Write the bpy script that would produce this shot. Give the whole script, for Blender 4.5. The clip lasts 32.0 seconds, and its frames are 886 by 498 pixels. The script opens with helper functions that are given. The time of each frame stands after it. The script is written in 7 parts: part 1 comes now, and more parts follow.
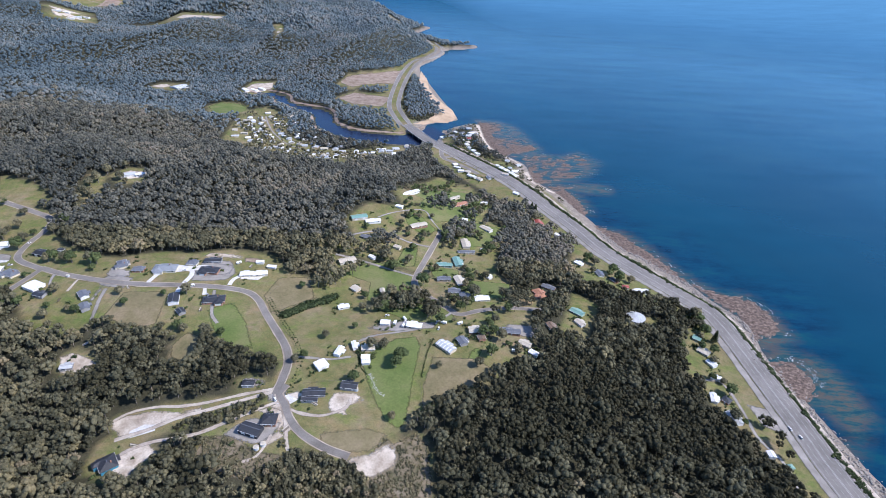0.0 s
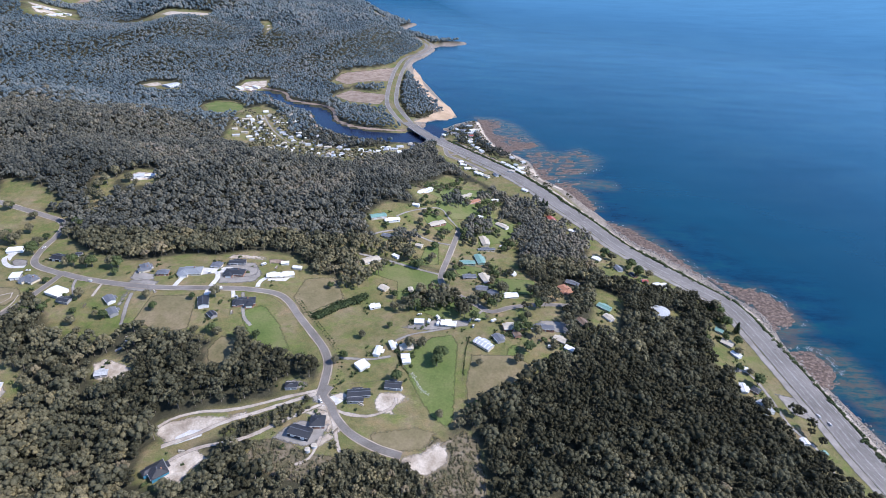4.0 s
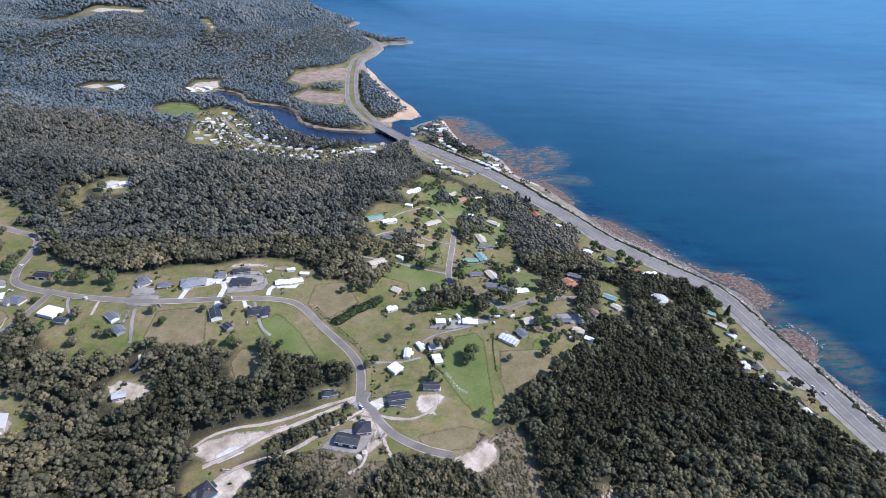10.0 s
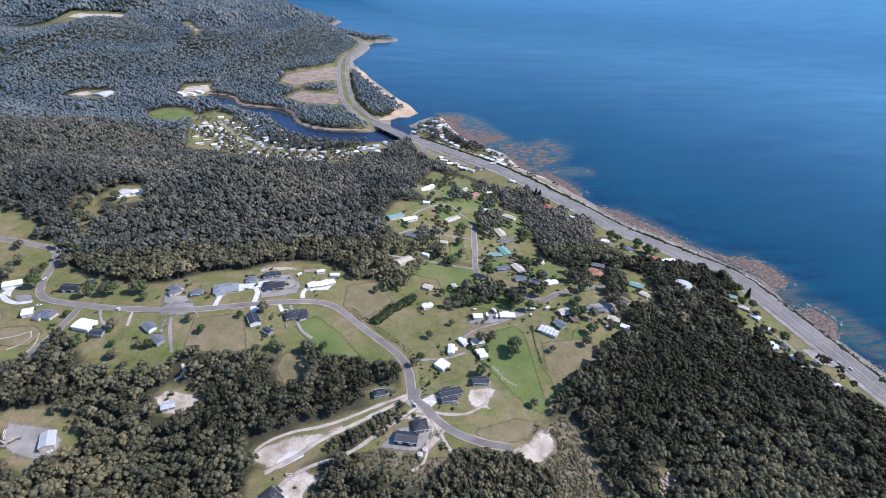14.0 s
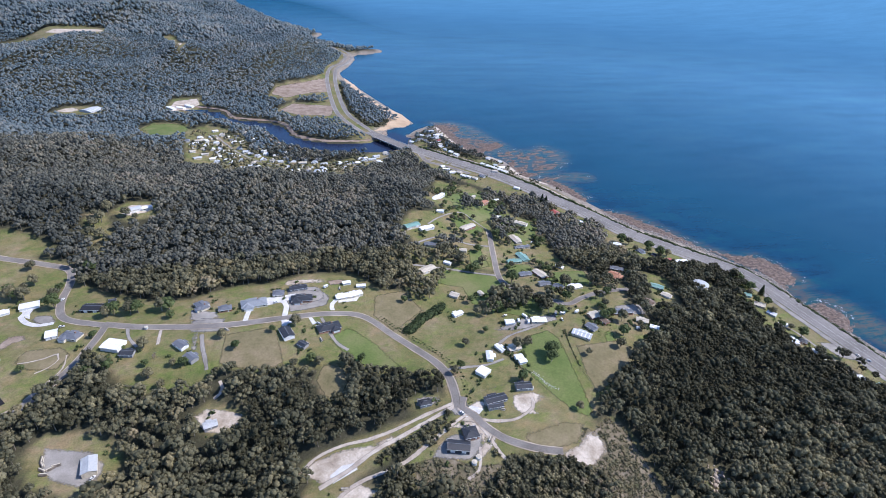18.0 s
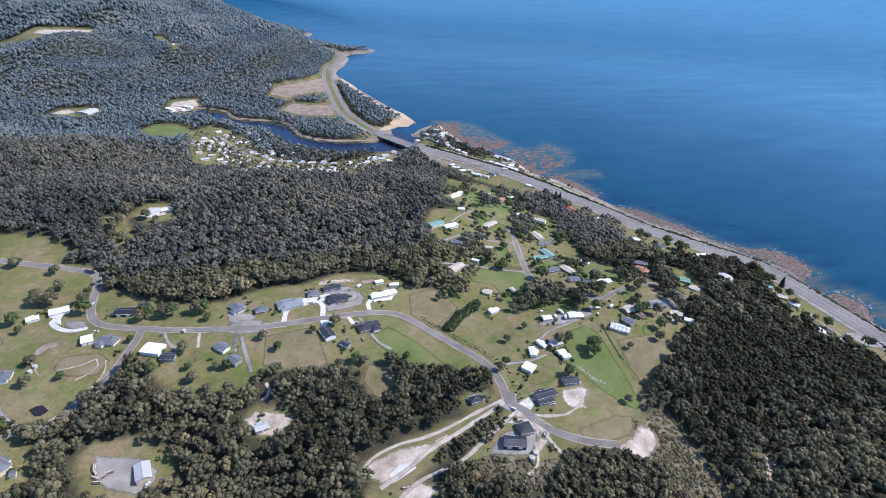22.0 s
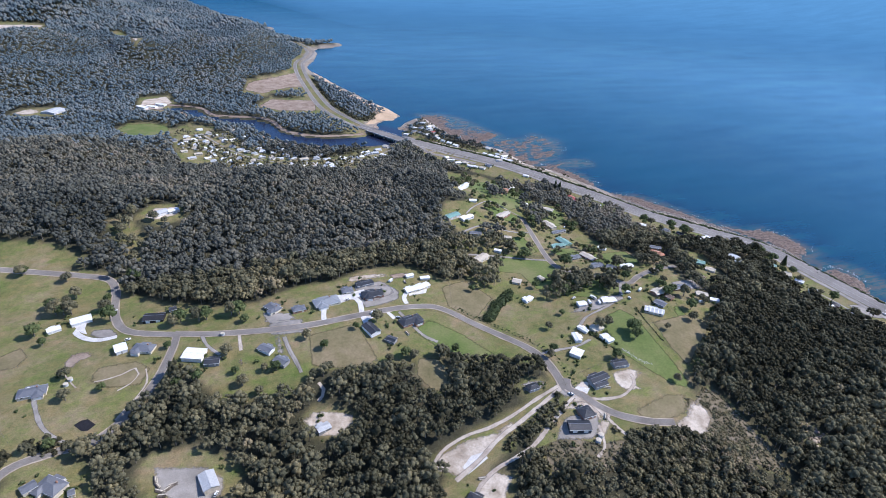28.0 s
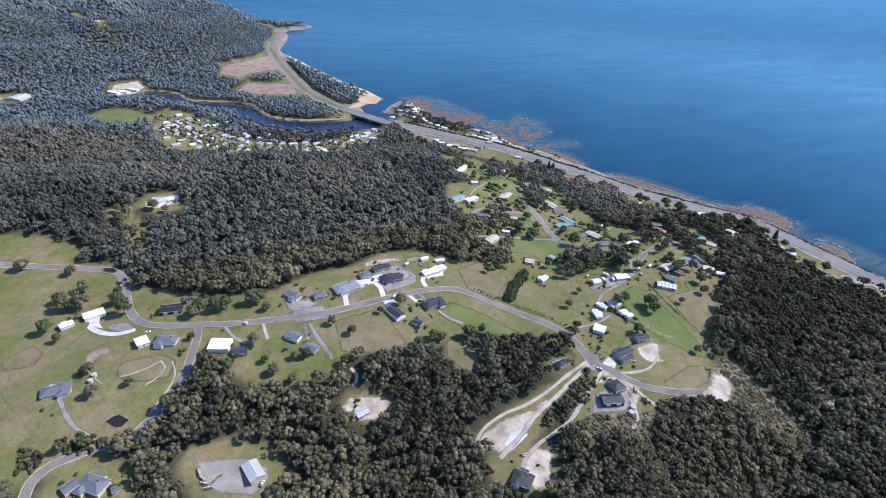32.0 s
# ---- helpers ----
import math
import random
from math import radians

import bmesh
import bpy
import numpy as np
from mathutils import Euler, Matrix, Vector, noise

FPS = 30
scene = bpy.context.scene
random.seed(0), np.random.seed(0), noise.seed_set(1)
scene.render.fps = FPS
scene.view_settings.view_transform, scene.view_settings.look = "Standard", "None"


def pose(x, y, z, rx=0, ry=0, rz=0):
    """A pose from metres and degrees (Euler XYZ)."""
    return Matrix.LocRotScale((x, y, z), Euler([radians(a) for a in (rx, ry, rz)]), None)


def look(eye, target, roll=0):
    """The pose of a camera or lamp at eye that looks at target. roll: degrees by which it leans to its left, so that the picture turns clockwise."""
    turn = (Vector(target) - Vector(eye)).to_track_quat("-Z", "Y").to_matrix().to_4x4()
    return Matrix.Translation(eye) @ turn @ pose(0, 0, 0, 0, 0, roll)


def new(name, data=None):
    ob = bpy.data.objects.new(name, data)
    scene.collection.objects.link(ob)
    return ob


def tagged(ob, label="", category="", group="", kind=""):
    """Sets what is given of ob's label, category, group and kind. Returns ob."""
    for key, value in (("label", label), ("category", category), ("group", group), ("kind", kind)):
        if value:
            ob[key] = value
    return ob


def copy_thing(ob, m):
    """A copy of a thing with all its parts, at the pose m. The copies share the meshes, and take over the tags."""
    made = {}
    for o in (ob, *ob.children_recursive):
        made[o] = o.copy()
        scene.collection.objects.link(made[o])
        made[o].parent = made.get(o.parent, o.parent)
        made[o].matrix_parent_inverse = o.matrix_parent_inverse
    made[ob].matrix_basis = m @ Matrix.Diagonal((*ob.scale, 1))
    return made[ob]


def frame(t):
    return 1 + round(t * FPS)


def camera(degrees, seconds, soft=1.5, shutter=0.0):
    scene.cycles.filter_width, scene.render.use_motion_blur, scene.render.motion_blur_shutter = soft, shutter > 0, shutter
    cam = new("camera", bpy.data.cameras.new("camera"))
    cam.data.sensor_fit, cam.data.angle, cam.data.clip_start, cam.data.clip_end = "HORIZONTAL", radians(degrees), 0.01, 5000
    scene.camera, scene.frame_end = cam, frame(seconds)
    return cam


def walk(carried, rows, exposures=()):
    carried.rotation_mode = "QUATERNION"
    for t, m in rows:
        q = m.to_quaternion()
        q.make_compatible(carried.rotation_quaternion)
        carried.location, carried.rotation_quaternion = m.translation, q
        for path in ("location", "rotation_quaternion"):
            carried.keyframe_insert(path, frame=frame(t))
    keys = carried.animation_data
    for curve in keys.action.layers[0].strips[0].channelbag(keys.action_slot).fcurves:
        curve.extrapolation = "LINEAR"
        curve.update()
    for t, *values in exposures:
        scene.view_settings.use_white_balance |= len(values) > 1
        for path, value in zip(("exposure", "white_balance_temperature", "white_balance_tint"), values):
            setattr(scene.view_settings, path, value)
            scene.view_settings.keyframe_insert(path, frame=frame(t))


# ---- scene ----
cam = camera(77.3, 32.0, 0.7)
PATH = [
    (0, (-8.046, 2.572, 349.093), (-8.051, 4.315, 348.112), 3.2),
    (0.5, (-14.069, 2.241, 349.151), (-14.038, 3.978, 348.16), 3.5),
    (1, (-20.122, 1.951, 349.194), (-20.067, 3.679, 348.19), 3.8),
    (1.5, (-26.202, 1.701, 349.221), (-26.137, 3.422, 348.204), 3.9),
    (2, (-32.308, 1.492, 349.232), (-32.243, 3.21, 348.209), 3.8),
    (2.5, (-38.436, 1.326, 349.226), (-38.377, 3.046, 348.207), 3.5),
    (3, (-44.586, 1.203, 349.203), (-44.532, 2.929, 348.195), 3.4),
    (3.5, (-50.754, 1.123, 349.162), (-50.694, 2.856, 348.166), 3.5),
    (5.5, (-75.573, 1.251, 348.816), (-75.473, 2.994, 347.84), 3.1),
    (6, (-81.805, 1.397, 348.683), (-81.709, 3.143, 347.713), 2.8),
    (6.5, (-88.045, 1.59, 348.53), (-87.95, 3.341, 347.567), 2.6),
    (7, (-94.29, 1.83, 348.358), (-94.183, 3.582, 347.399), 2.6),
    (7.5, (-100.538, 2.118, 348.166), (-100.406, 3.866, 347.204), 2.8),
    (8, (-106.789, 2.453, 347.955), (-106.623, 4.194, 346.986), 3.2),
    (8.5, (-113.041, 2.836, 347.725), (-112.843, 4.573, 346.753), 3.6),
    (9, (-119.291, 3.268, 347.474), (-119.06, 5.002, 346.505), 3.9),
    (9.5, (-125.54, 3.748, 347.205), (-125.273, 5.475, 346.233), 4.4),
    (10, (-131.784, 4.276, 346.916), (-131.483, 5.995, 345.937), 4.8),
    (10.5, (-138.023, 4.854, 346.607), (-137.698, 6.565, 345.624), 5.0),
    (11, (-144.256, 5.48, 346.279), (-143.919, 7.188, 345.295), 5.0),
    (11.5, (-150.481, 6.155, 345.933), (-150.137, 7.861, 344.946), 4.9),
    (12, (-156.697, 6.88, 345.568), (-156.344, 8.582, 344.579), 4.8),
    (12.5, (-162.903, 7.653, 345.184), (-162.537, 9.352, 344.194), 4.6),
    (13, (-169.097, 8.475, 344.782), (-168.725, 10.173, 343.792), 4.4),
    (13.5, (-175.279, 9.346, 344.363), (-174.906, 11.044, 343.374), 4.0),
    (14, (-181.448, 10.266, 343.925), (-181.076, 11.967, 342.941), 3.6),
    (14.5, (-187.603, 11.234, 343.471), (-187.231, 12.938, 342.492), 3.3),
    (15, (-193.743, 12.251, 343.001), (-193.368, 13.959, 342.03), 3.1),
    (15.5, (-199.866, 13.316, 342.514), (-199.484, 15.029, 341.555), 3.0),
    (17.5, (-224.186, 18.052, 340.417), (-223.738, 19.761, 339.479), 3.2),
    (18, (-230.219, 19.354, 339.859), (-229.76, 21.054, 338.91), 3.2),
    (18.5, (-236.232, 20.701, 339.288), (-235.769, 22.395, 338.33), 3.0),
    (19, (-242.224, 22.094, 338.705), (-241.759, 23.784, 337.742), 2.9),
    (19.5, (-248.196, 23.532, 338.112), (-247.728, 25.22, 337.145), 2.8),
    (20, (-254.146, 25.015, 337.508), (-253.674, 26.701, 336.542), 2.7),
    (20.5, (-260.075, 26.541, 336.896), (-259.595, 28.227, 335.932), 2.8),
    (21, (-265.982, 28.111, 336.275), (-265.49, 29.796, 335.316), 2.9),
    (21.5, (-271.867, 29.723, 335.646), (-271.362, 31.409, 334.696), 3.0),
    (22, (-277.73, 31.378, 335.012), (-277.212, 33.062, 334.066), 3.2),
    (22.5, (-283.571, 33.073, 334.372), (-283.042, 34.754, 333.426), 3.3),
    (23, (-289.389, 34.81, 333.727), (-288.851, 36.485, 332.776), 3.4),
    (23.5, (-295.185, 36.585, 333.079), (-294.637, 38.253, 332.121), 3.4),
    (24, (-300.959, 38.4, 332.43), (-300.397, 40.059, 331.465), 3.4),
    (24.5, (-306.711, 40.252, 331.779), (-306.133, 41.904, 330.811), 3.4),
    (25, (-312.44, 42.142, 331.128), (-311.846, 43.787, 330.158), 3.5),
    (25.5, (-318.148, 44.067, 330.479), (-317.537, 45.707, 329.509), 3.6),
    (27.5, (-340.766, 52.11, 327.922), (-340.109, 53.738, 326.964), 3.5),
    (28, (-346.37, 54.2, 327.299), (-345.703, 55.827, 326.345), 3.5),
    (28.5, (-351.954, 56.32, 326.686), (-351.276, 57.943, 325.734), 3.5),
    (29, (-357.519, 58.469, 326.084), (-356.827, 60.087, 325.134), 3.6),
    (29.5, (-363.066, 60.644, 325.494), (-362.358, 62.256, 324.545), 3.7),
    (30, (-368.595, 62.846, 324.919), (-367.871, 64.448, 323.966), 3.7),
    (30.5, (-374.108, 65.071, 324.359), (-373.367, 66.661, 323.398), 3.7),
    (31, (-379.604, 67.321, 323.817), (-378.849, 68.898, 322.845), 3.8),
    (31.5, (-385.085, 69.591, 323.293), (-384.32, 71.156, 322.309), 3.9),
    (32, (-390.552, 71.883, 322.79), (-389.779, 73.435, 321.794), 4.0),
]
walk(cam, [(t, look(eye, target, roll)) for t, eye, target, roll in PATH], [(0.0, 0.6, 6050, 17), (7.0, 0.58, 6050, 17), (15.0, 0.57, 6050, 17), (24.0, 0.58, 6050, 17), (30.0, 0.51, 6050, 17), (32.0, 0.57, 6050, 17)])

# ---- world and sun ----
SUN_TO = Vector((1.1, -0.25, 1.2)).normalized()
world = bpy.data.worlds.new("sky")
scene.world = world
world.use_nodes = True
wn = world.node_tree.nodes
sky = wn.new("ShaderNodeTexSky")
sky.sky_type, sky.sun_disc = "NISHITA", False
sky.sun_elevation = math.asin(SUN_TO.z)
sky.sun_rotation = math.atan2(SUN_TO.x, SUN_TO.y)
sky.air_density, sky.dust_density, sky.ozone_density = 0.85, 0.0, 5.0
world.node_tree.links.new(sky.outputs[0], wn["Background"].inputs[0])
wn["Background"].inputs[1].default_value = 0.15
sun = new("sun", bpy.data.lights.new("sun", "SUN"))
sun.data.energy, sun.data.angle, sun.data.color = 3.8, radians(0.5), (1.0, 0.95, 0.88)
sun.matrix_world = look((0, 0, 600), Vector((0, 0, 600)) - SUN_TO)

# ---- materials ----
def material(name, rough=0.8, metal=0.0, spec=0.3):
    m = bpy.data.materials.new(name)
    m.use_nodes = True
    b = m.node_tree.nodes["Principled BSDF"]
    b.inputs["Roughness"].default_value, b.inputs["Metallic"].default_value = rough, metal
    b.inputs["Specular IOR Level"].default_value = spec
    return m, m.node_tree, b


def node(nt, kind, **inputs):
    n = nt.nodes.new(kind)
    for key, value in inputs.items():
        n.inputs[key.replace("_", " ")].default_value = value
    return n


def noise_of(nt, scale, detail=4, rough=0.6, stretch=(1, 1, 1)):
    """A noise in metres of the world."""
    geo = nt.nodes.new("ShaderNodeNewGeometry")
    mul = nt.nodes.new("ShaderNodeVectorMath")
    mul.operation = "MULTIPLY"
    mul.inputs[1].default_value = stretch
    nt.links.new(geo.outputs["Position"], mul.inputs[0])
    n = node(nt, "ShaderNodeTexNoise", Scale=scale, Detail=detail, Roughness=rough)
    nt.links.new(mul.outputs[0], n.inputs["Vector"])
    return n.outputs["Fac"]


def ramp(nt, fac, stops):
    r = nt.nodes.new("ShaderNodeValToRGB")
    el = r.color_ramp.elements
    while len(el) < len(stops):
        el.new(0.5)
    for e, (p, c) in zip(el, stops):
        e.position, e.color = p, (*c, 1)
    nt.links.new(fac, r.inputs[0])
    return r.outputs[0]


def blend(nt, fac, a, b, how="MIX"):
    m = nt.nodes.new("ShaderNodeMix")
    m.data_type, m.blend_type = "RGBA", how
    for sock, v in ((m.inputs[0], fac), (m.inputs[6], a), (m.inputs[7], b)):
        if isinstance(v, (int, float)):
            sock.default_value = v
        elif isinstance(v, tuple):
            sock.default_value = (*v, 1)
        else:
            nt.links.new(v, sock)
    return m.outputs[2]


def bump(nt, b, fac, strength, distance):
    n = node(nt, "ShaderNodeBump", Strength=strength, Distance=distance)
    nt.links.new(fac, n.inputs["Height"])
    nt.links.new(n.outputs[0], b.inputs["Normal"])


def attribute(nt, name):
    a = nt.nodes.new("ShaderNodeAttribute")
    a.attribute_name = name
    return a.outputs["Fac"]


def mottled(name, dark, mid, light, big=0.05, fine=0.8, rough=0.9, depth=0.15, ragged=False):
    """A rough ground or coating that varies at two scales."""
    m, nt, b = material(name, rough, spec=0.2)
    c = ramp(nt, noise_of(nt, big, 5), [(0.3, dark), (0.5, mid), (0.7, light)])
    f = noise_of(nt, fine, 6, 0.7)
    c = blend(nt, 0.55, c, ramp(nt, f, [(0.25, (0.45, 0.45, 0.45)), (0.75, (1.4, 1.4, 1.4))]), "MULTIPLY")
    nt.links.new(c, b.inputs["Base Color"])
    bump(nt, b, f, 0.5, depth)
    if ragged:
        # thins out in patches towards its edge
        add = nt.nodes.new("ShaderNodeMath")
        nt.links.new(noise_of(nt, 0.3, 6, 0.75), add.inputs[0])
        nt.links.new(attribute(nt, "inner"), add.inputs[1])
        nt.links.new(ramp(nt, add.outputs[0], [(0.5, (0, 0, 0)), (0.86, (1, 1, 1))]), b.inputs["Alpha"])
    return m


def ground_material():
    m, nt, b = material("land", 0.95, spec=0.15)
    grass = ramp(nt, noise_of(nt, 0.022, 5, 0.65), [(0.28, (0.105, 0.132, 0.045)), (0.42, (0.158, 0.156, 0.066)), (0.55, (0.198, 0.173, 0.09)), (0.64, (0.232, 0.189, 0.118)), (0.78, (0.138, 0.15, 0.06))])
    patch = ramp(nt, noise_of(nt, 0.16, 5, 0.7), [(0.3, (0.5, 0.62, 0.45)), (0.5, (1, 1, 1)), (0.7, (1.4, 1.25, 1.25))])
    grass = blend(nt, 0.55, grass, patch, "MULTIPLY")
    worn = ramp(nt, noise_of(nt, 0.07, 6, 0.65, (1.0, 1.6, 1)), [(0.36, (0.8, 1.08, 0.62)), (0.5, (1, 1, 1)), (0.6, (1.1, 1.0, 0.95)), (0.7, (1.22, 1.08, 1.02))])
    grass = blend(nt, 0.65, grass, worn, "MULTIPLY")
    floor = ramp(nt, noise_of(nt, 0.12, 5, 0.7), [(0.3, (0.035, 0.036, 0.022)), (0.6, (0.065, 0.062, 0.04)), (0.8, (0.1, 0.092, 0.062))])
    c = blend(nt, attribute(nt, "cleared"), floor, grass)
    shore = ramp(nt, noise_of(nt, 0.2, 5, 0.7), [(0.3, (0.16, 0.135, 0.11)), (0.6, (0.30, 0.26, 0.22)), (0.8, (0.45, 0.40, 0.34))])
    c = blend(nt, attribute(nt, "stony"), c, shore)
    fine = noise_of(nt, 1.1, 6, 0.75)
    c = blend(nt, 0.6, c, ramp(nt, fine, [(0.28, (0.22, 0.26, 0.22)), (0.5, (0.95, 0.95, 0.93)), (0.72, (1.75, 1.68, 1.65))]), "MULTIPLY")
    nt.links.new(c, b.inputs["Base Color"])
    bump(nt, b, fine, 0.8, 0.4)
    return m


def water_material():
    m, nt, b = material("sea_water", 0.2, spec=0.12)
    b.inputs["IOR"].default_value = 1.33
    deep = ramp(nt, noise_of(nt, 0.004, 4, 0.6), [(0.3, (0.0006, 0.033, 0.062)), (0.7, (0.0008, 0.046, 0.082))])
    weed = ramp(nt, noise_of(nt, 0.03, 6, 0.7, (0.5, 1.3, 1)), [(0.36, (0.0008, 0.018, 0.045)), (0.52, (0.0015, 0.036, 0.075)), (0.7, (0.004, 0.058, 0.078))])
    c = blend(nt, attribute(nt, "shallow"), deep, weed)
    rocks = ramp(nt, noise_of(nt, 0.07, 6, 0.75, (0.5, 1.6, 1)), [(0.34, (0.004, 0.04, 0.06)), (0.47, (0.03, 0.075, 0.075)), (0.56, (0.095, 0.075, 0.058)), (0.66, (0.04, 0.1, 0.09)), (0.78, (0.14, 0.19, 0.16))])
    c = blend(nt, attribute(nt, "weedy"), c, rocks)
    # dark lake water, with the sky's blue reflection put into its colour
    c = blend(nt, attribute(nt, "murky_blue"), c, (0.016, 0.02, 0.045))
    nt.links.new(c, b.inputs["Base Color"])
    wave = nt.nodes.new("ShaderNodeMath")
    nt.links.new(noise_of(nt, 0.35, 5, 0.7, (1, 0.5, 1)), wave.inputs[0])
    nt.links.new(noise_of(nt, 0.02, 3, 0.6), wave.inputs[1])
    bump(nt, b, wave.outputs[0], 0.2, 0.4)
    # a ruffled sea throws back at most a third of the sky, even far off
    b.inputs["Specular IOR Level"].default_value = 0.0
    gloss = node(nt, "ShaderNodeBsdfGlossy", Roughness=0.22)
    # wind lanes: lighter and darker streaks painted into a blue-tinted reflection colour
    nt.links.new(ramp(nt, noise_of(nt, 0.009, 8, 0.72, (0.45, 1.5, 1)), [(0.34, (0.53, 0.76, 0.86)), (0.5, (0.61, 0.865, 0.965)), (0.66, (0.7, 0.97, 1.0))]), gloss.inputs[0])
    nt.links.new(b.inputs["Normal"].links[0].from_socket, gloss.inputs["Normal"])
    most = nt.nodes.new("ShaderNodeMath")
    most.operation = "MINIMUM"
    most.inputs[1].default_value = 0.38
    nt.links.new(node(nt, "ShaderNodeFresnel", IOR=1.33).outputs[0], most.inputs[0])
    mix = nt.nodes.new("ShaderNodeMixShader")
    nt.links.new(most.outputs[0], mix.inputs[0])
    nt.links.new(b.outputs[0], mix.inputs[1])
    nt.links.new(gloss.outputs[0], mix.inputs[2])
    nt.links.new(mix.outputs[0], nt.nodes["Material Output"].inputs[0])
    return m


def leaf_material(name, shades, vary=0.4):
    m, nt, b = material(name, 0.75, spec=0.15)
    c = ramp(nt, attribute(nt, "tone"), shades)
    geo = nt.nodes.new("ShaderNodeNewGeometry")
    c = blend(nt, vary, c, ramp(nt, geo.outputs["Random Per Island"], [(0.0, (0.4, 0.43, 0.4)), (0.55, (1.0, 1.0, 1.0)), (1.0, (1.95, 1.87, 1.75))]), "MULTIPLY")
    fine = noise_of(nt, 1.5, 4, 0.7)
    c = blend(nt, 0.75, c, ramp(nt, fine, [(0.3, (0.45, 0.46, 0.44)), (0.5, (0.95, 0.95, 0.95)), (0.7, (1.6, 1.55, 1.45))]), "MULTIPLY")
    nt.links.new(c, b.inputs["Base Color"])
    bump(nt, b, fine, 0.7, 0.5)
    glow = nt.nodes.new("ShaderNodeBsdfTranslucent")
    mix = nt.nodes.new("ShaderNodeMixShader")
    mix.inputs[0].default_value = 0.3
    nt.links.new(c, glow.inputs[0])
    nt.links.new(b.outputs[0], mix.inputs[1])
    nt.links.new(glow.outputs[0], mix.inputs[2])
    nt.links.new(mix.outputs[0], nt.nodes["Material Output"].inputs[0])
    return m


def coated(name, colour, rough=0.45, metal=0.0, ribs=0.0):
    """Painted or sheet-metal surface with dirt, and ribs where given."""
    m, nt, b = material(name, rough, metal, 0.4)
    n = noise_of(nt, 0.9, 5, 0.7)
    dull = tuple(v * 0.72 + 0.015 for v in colour)
    c = ramp(nt, n, [(0.3, dull), (0.6, colour)])
    nt.links.new(c, b.inputs["Base Color"])
    if ribs:
        tc = nt.nodes.new("ShaderNodeTexCoord")
        wv = node(nt, "ShaderNodeTexWave", Scale=ribs)
        wv.bands_direction = "X"
        nt.links.new(tc.outputs["Object"], wv.inputs[0])
        bump(nt, b, wv.outputs["Fac"], 0.6, 0.05)
    return m


M = {
    "land": ground_material(),
    "water": water_material(),
    "asphalt": mottled("asphalt", (0.155, 0.141, 0.126), (0.205, 0.188, 0.17), (0.26, 0.24, 0.218), 0.05, 0.9, 0.85, 0.02),
    "highway": mottled("highway_asphalt", (0.17, 0.158, 0.145), (0.215, 0.2, 0.184), (0.26, 0.243, 0.224), 0.03, 0.5, 0.85, 0.02),
    "gravel": mottled("grey_gravel", (0.16, 0.15, 0.14), (0.24, 0.225, 0.21), (0.32, 0.3, 0.28), 0.08, 1.5),
    "dirt": mottled("pale_dirt", (0.22, 0.18, 0.14), (0.36, 0.30, 0.24), (0.5, 0.43, 0.35), 0.08, 0.9),
    "sandy": mottled("bare_sand", (0.30, 0.235, 0.17), (0.48, 0.40, 0.31), (0.64, 0.56, 0.46), 0.1, 0.7),
    "beach": mottled("beach_sand", (0.40, 0.29, 0.19), (0.50, 0.37, 0.25), (0.58, 0.45, 0.32), 0.03, 0.6, 0.95),
    "concrete": mottled("pale_concrete", (0.48, 0.465, 0.44), (0.6, 0.585, 0.56), (0.7, 0.685, 0.66), 0.15, 1.2, 0.8, 0.01),
    "paddock": mottled("green_grass", (0.12, 0.175, 0.045), (0.165, 0.205, 0.065), (0.225, 0.225, 0.105), 0.03, 0.6),
    "dry": mottled("dry_grass", (0.2, 0.18, 0.095), (0.26, 0.22, 0.13), (0.32, 0.27, 0.18), 0.04, 0.5),
    "scrubby": mottled("stony_scrub", (0.06, 0.07, 0.03), (0.16, 0.13, 0.085), (0.25, 0.205, 0.15), 0.12, 0.9, 0.95, 0.4),
    "reef": mottled("reef_rock", (0.04, 0.032, 0.027), (0.14, 0.1, 0.078), (0.27, 0.205, 0.165), 0.3, 0.6, 0.7, 0.9),
    "line": coated("road_paint", (0.5, 0.5, 0.48), 0.6),
    "bark": mottled("bark", (0.10, 0.085, 0.07), (0.2, 0.175, 0.15), (0.33, 0.3, 0.26), 0.4, 3.0),
    "glass": coated("window_glass", (0.03, 0.04, 0.05), 0.08),
    "frame": coated("white_frame", (0.75, 0.75, 0.74), 0.5),
    "post": mottled("fence_timber", (0.12, 0.1, 0.08), (0.2, 0.17, 0.14), (0.3, 0.26, 0.22), 0.5, 3.0),
}
for kind, args in {
    "gravel": ((0.2, 0.185, 0.165), (0.28, 0.26, 0.235), (0.36, 0.335, 0.305), 0.08, 1.5), "dirt": ((0.27, 0.225, 0.18), (0.42, 0.36, 0.3), (0.56, 0.5, 0.42), 0.08, 0.9),
    "sandy": ((0.3, 0.245, 0.185), (0.48, 0.41, 0.33), (0.66, 0.59, 0.5), 0.1, 0.7), "paddock": ((0.095, 0.14, 0.038), (0.135, 0.168, 0.053), (0.19, 0.188, 0.082), 0.03, 0.6),
    "soil": ((0.2, 0.145, 0.108), (0.28, 0.217, 0.168), (0.36, 0.29, 0.235), 0.07, 0.7), "dry": ((0.15, 0.135, 0.068), (0.2, 0.168, 0.092), (0.25, 0.202, 0.125), 0.06, 0.5), "scrubby": ((0.07, 0.075, 0.035), (0.17, 0.14, 0.09), (0.26, 0.215, 0.155), 0.12, 0.9, 0.95, 0.4)}.items():
    M[kind + "_ragged"] = mottled(kind + "_worn", *args, ragged=True)
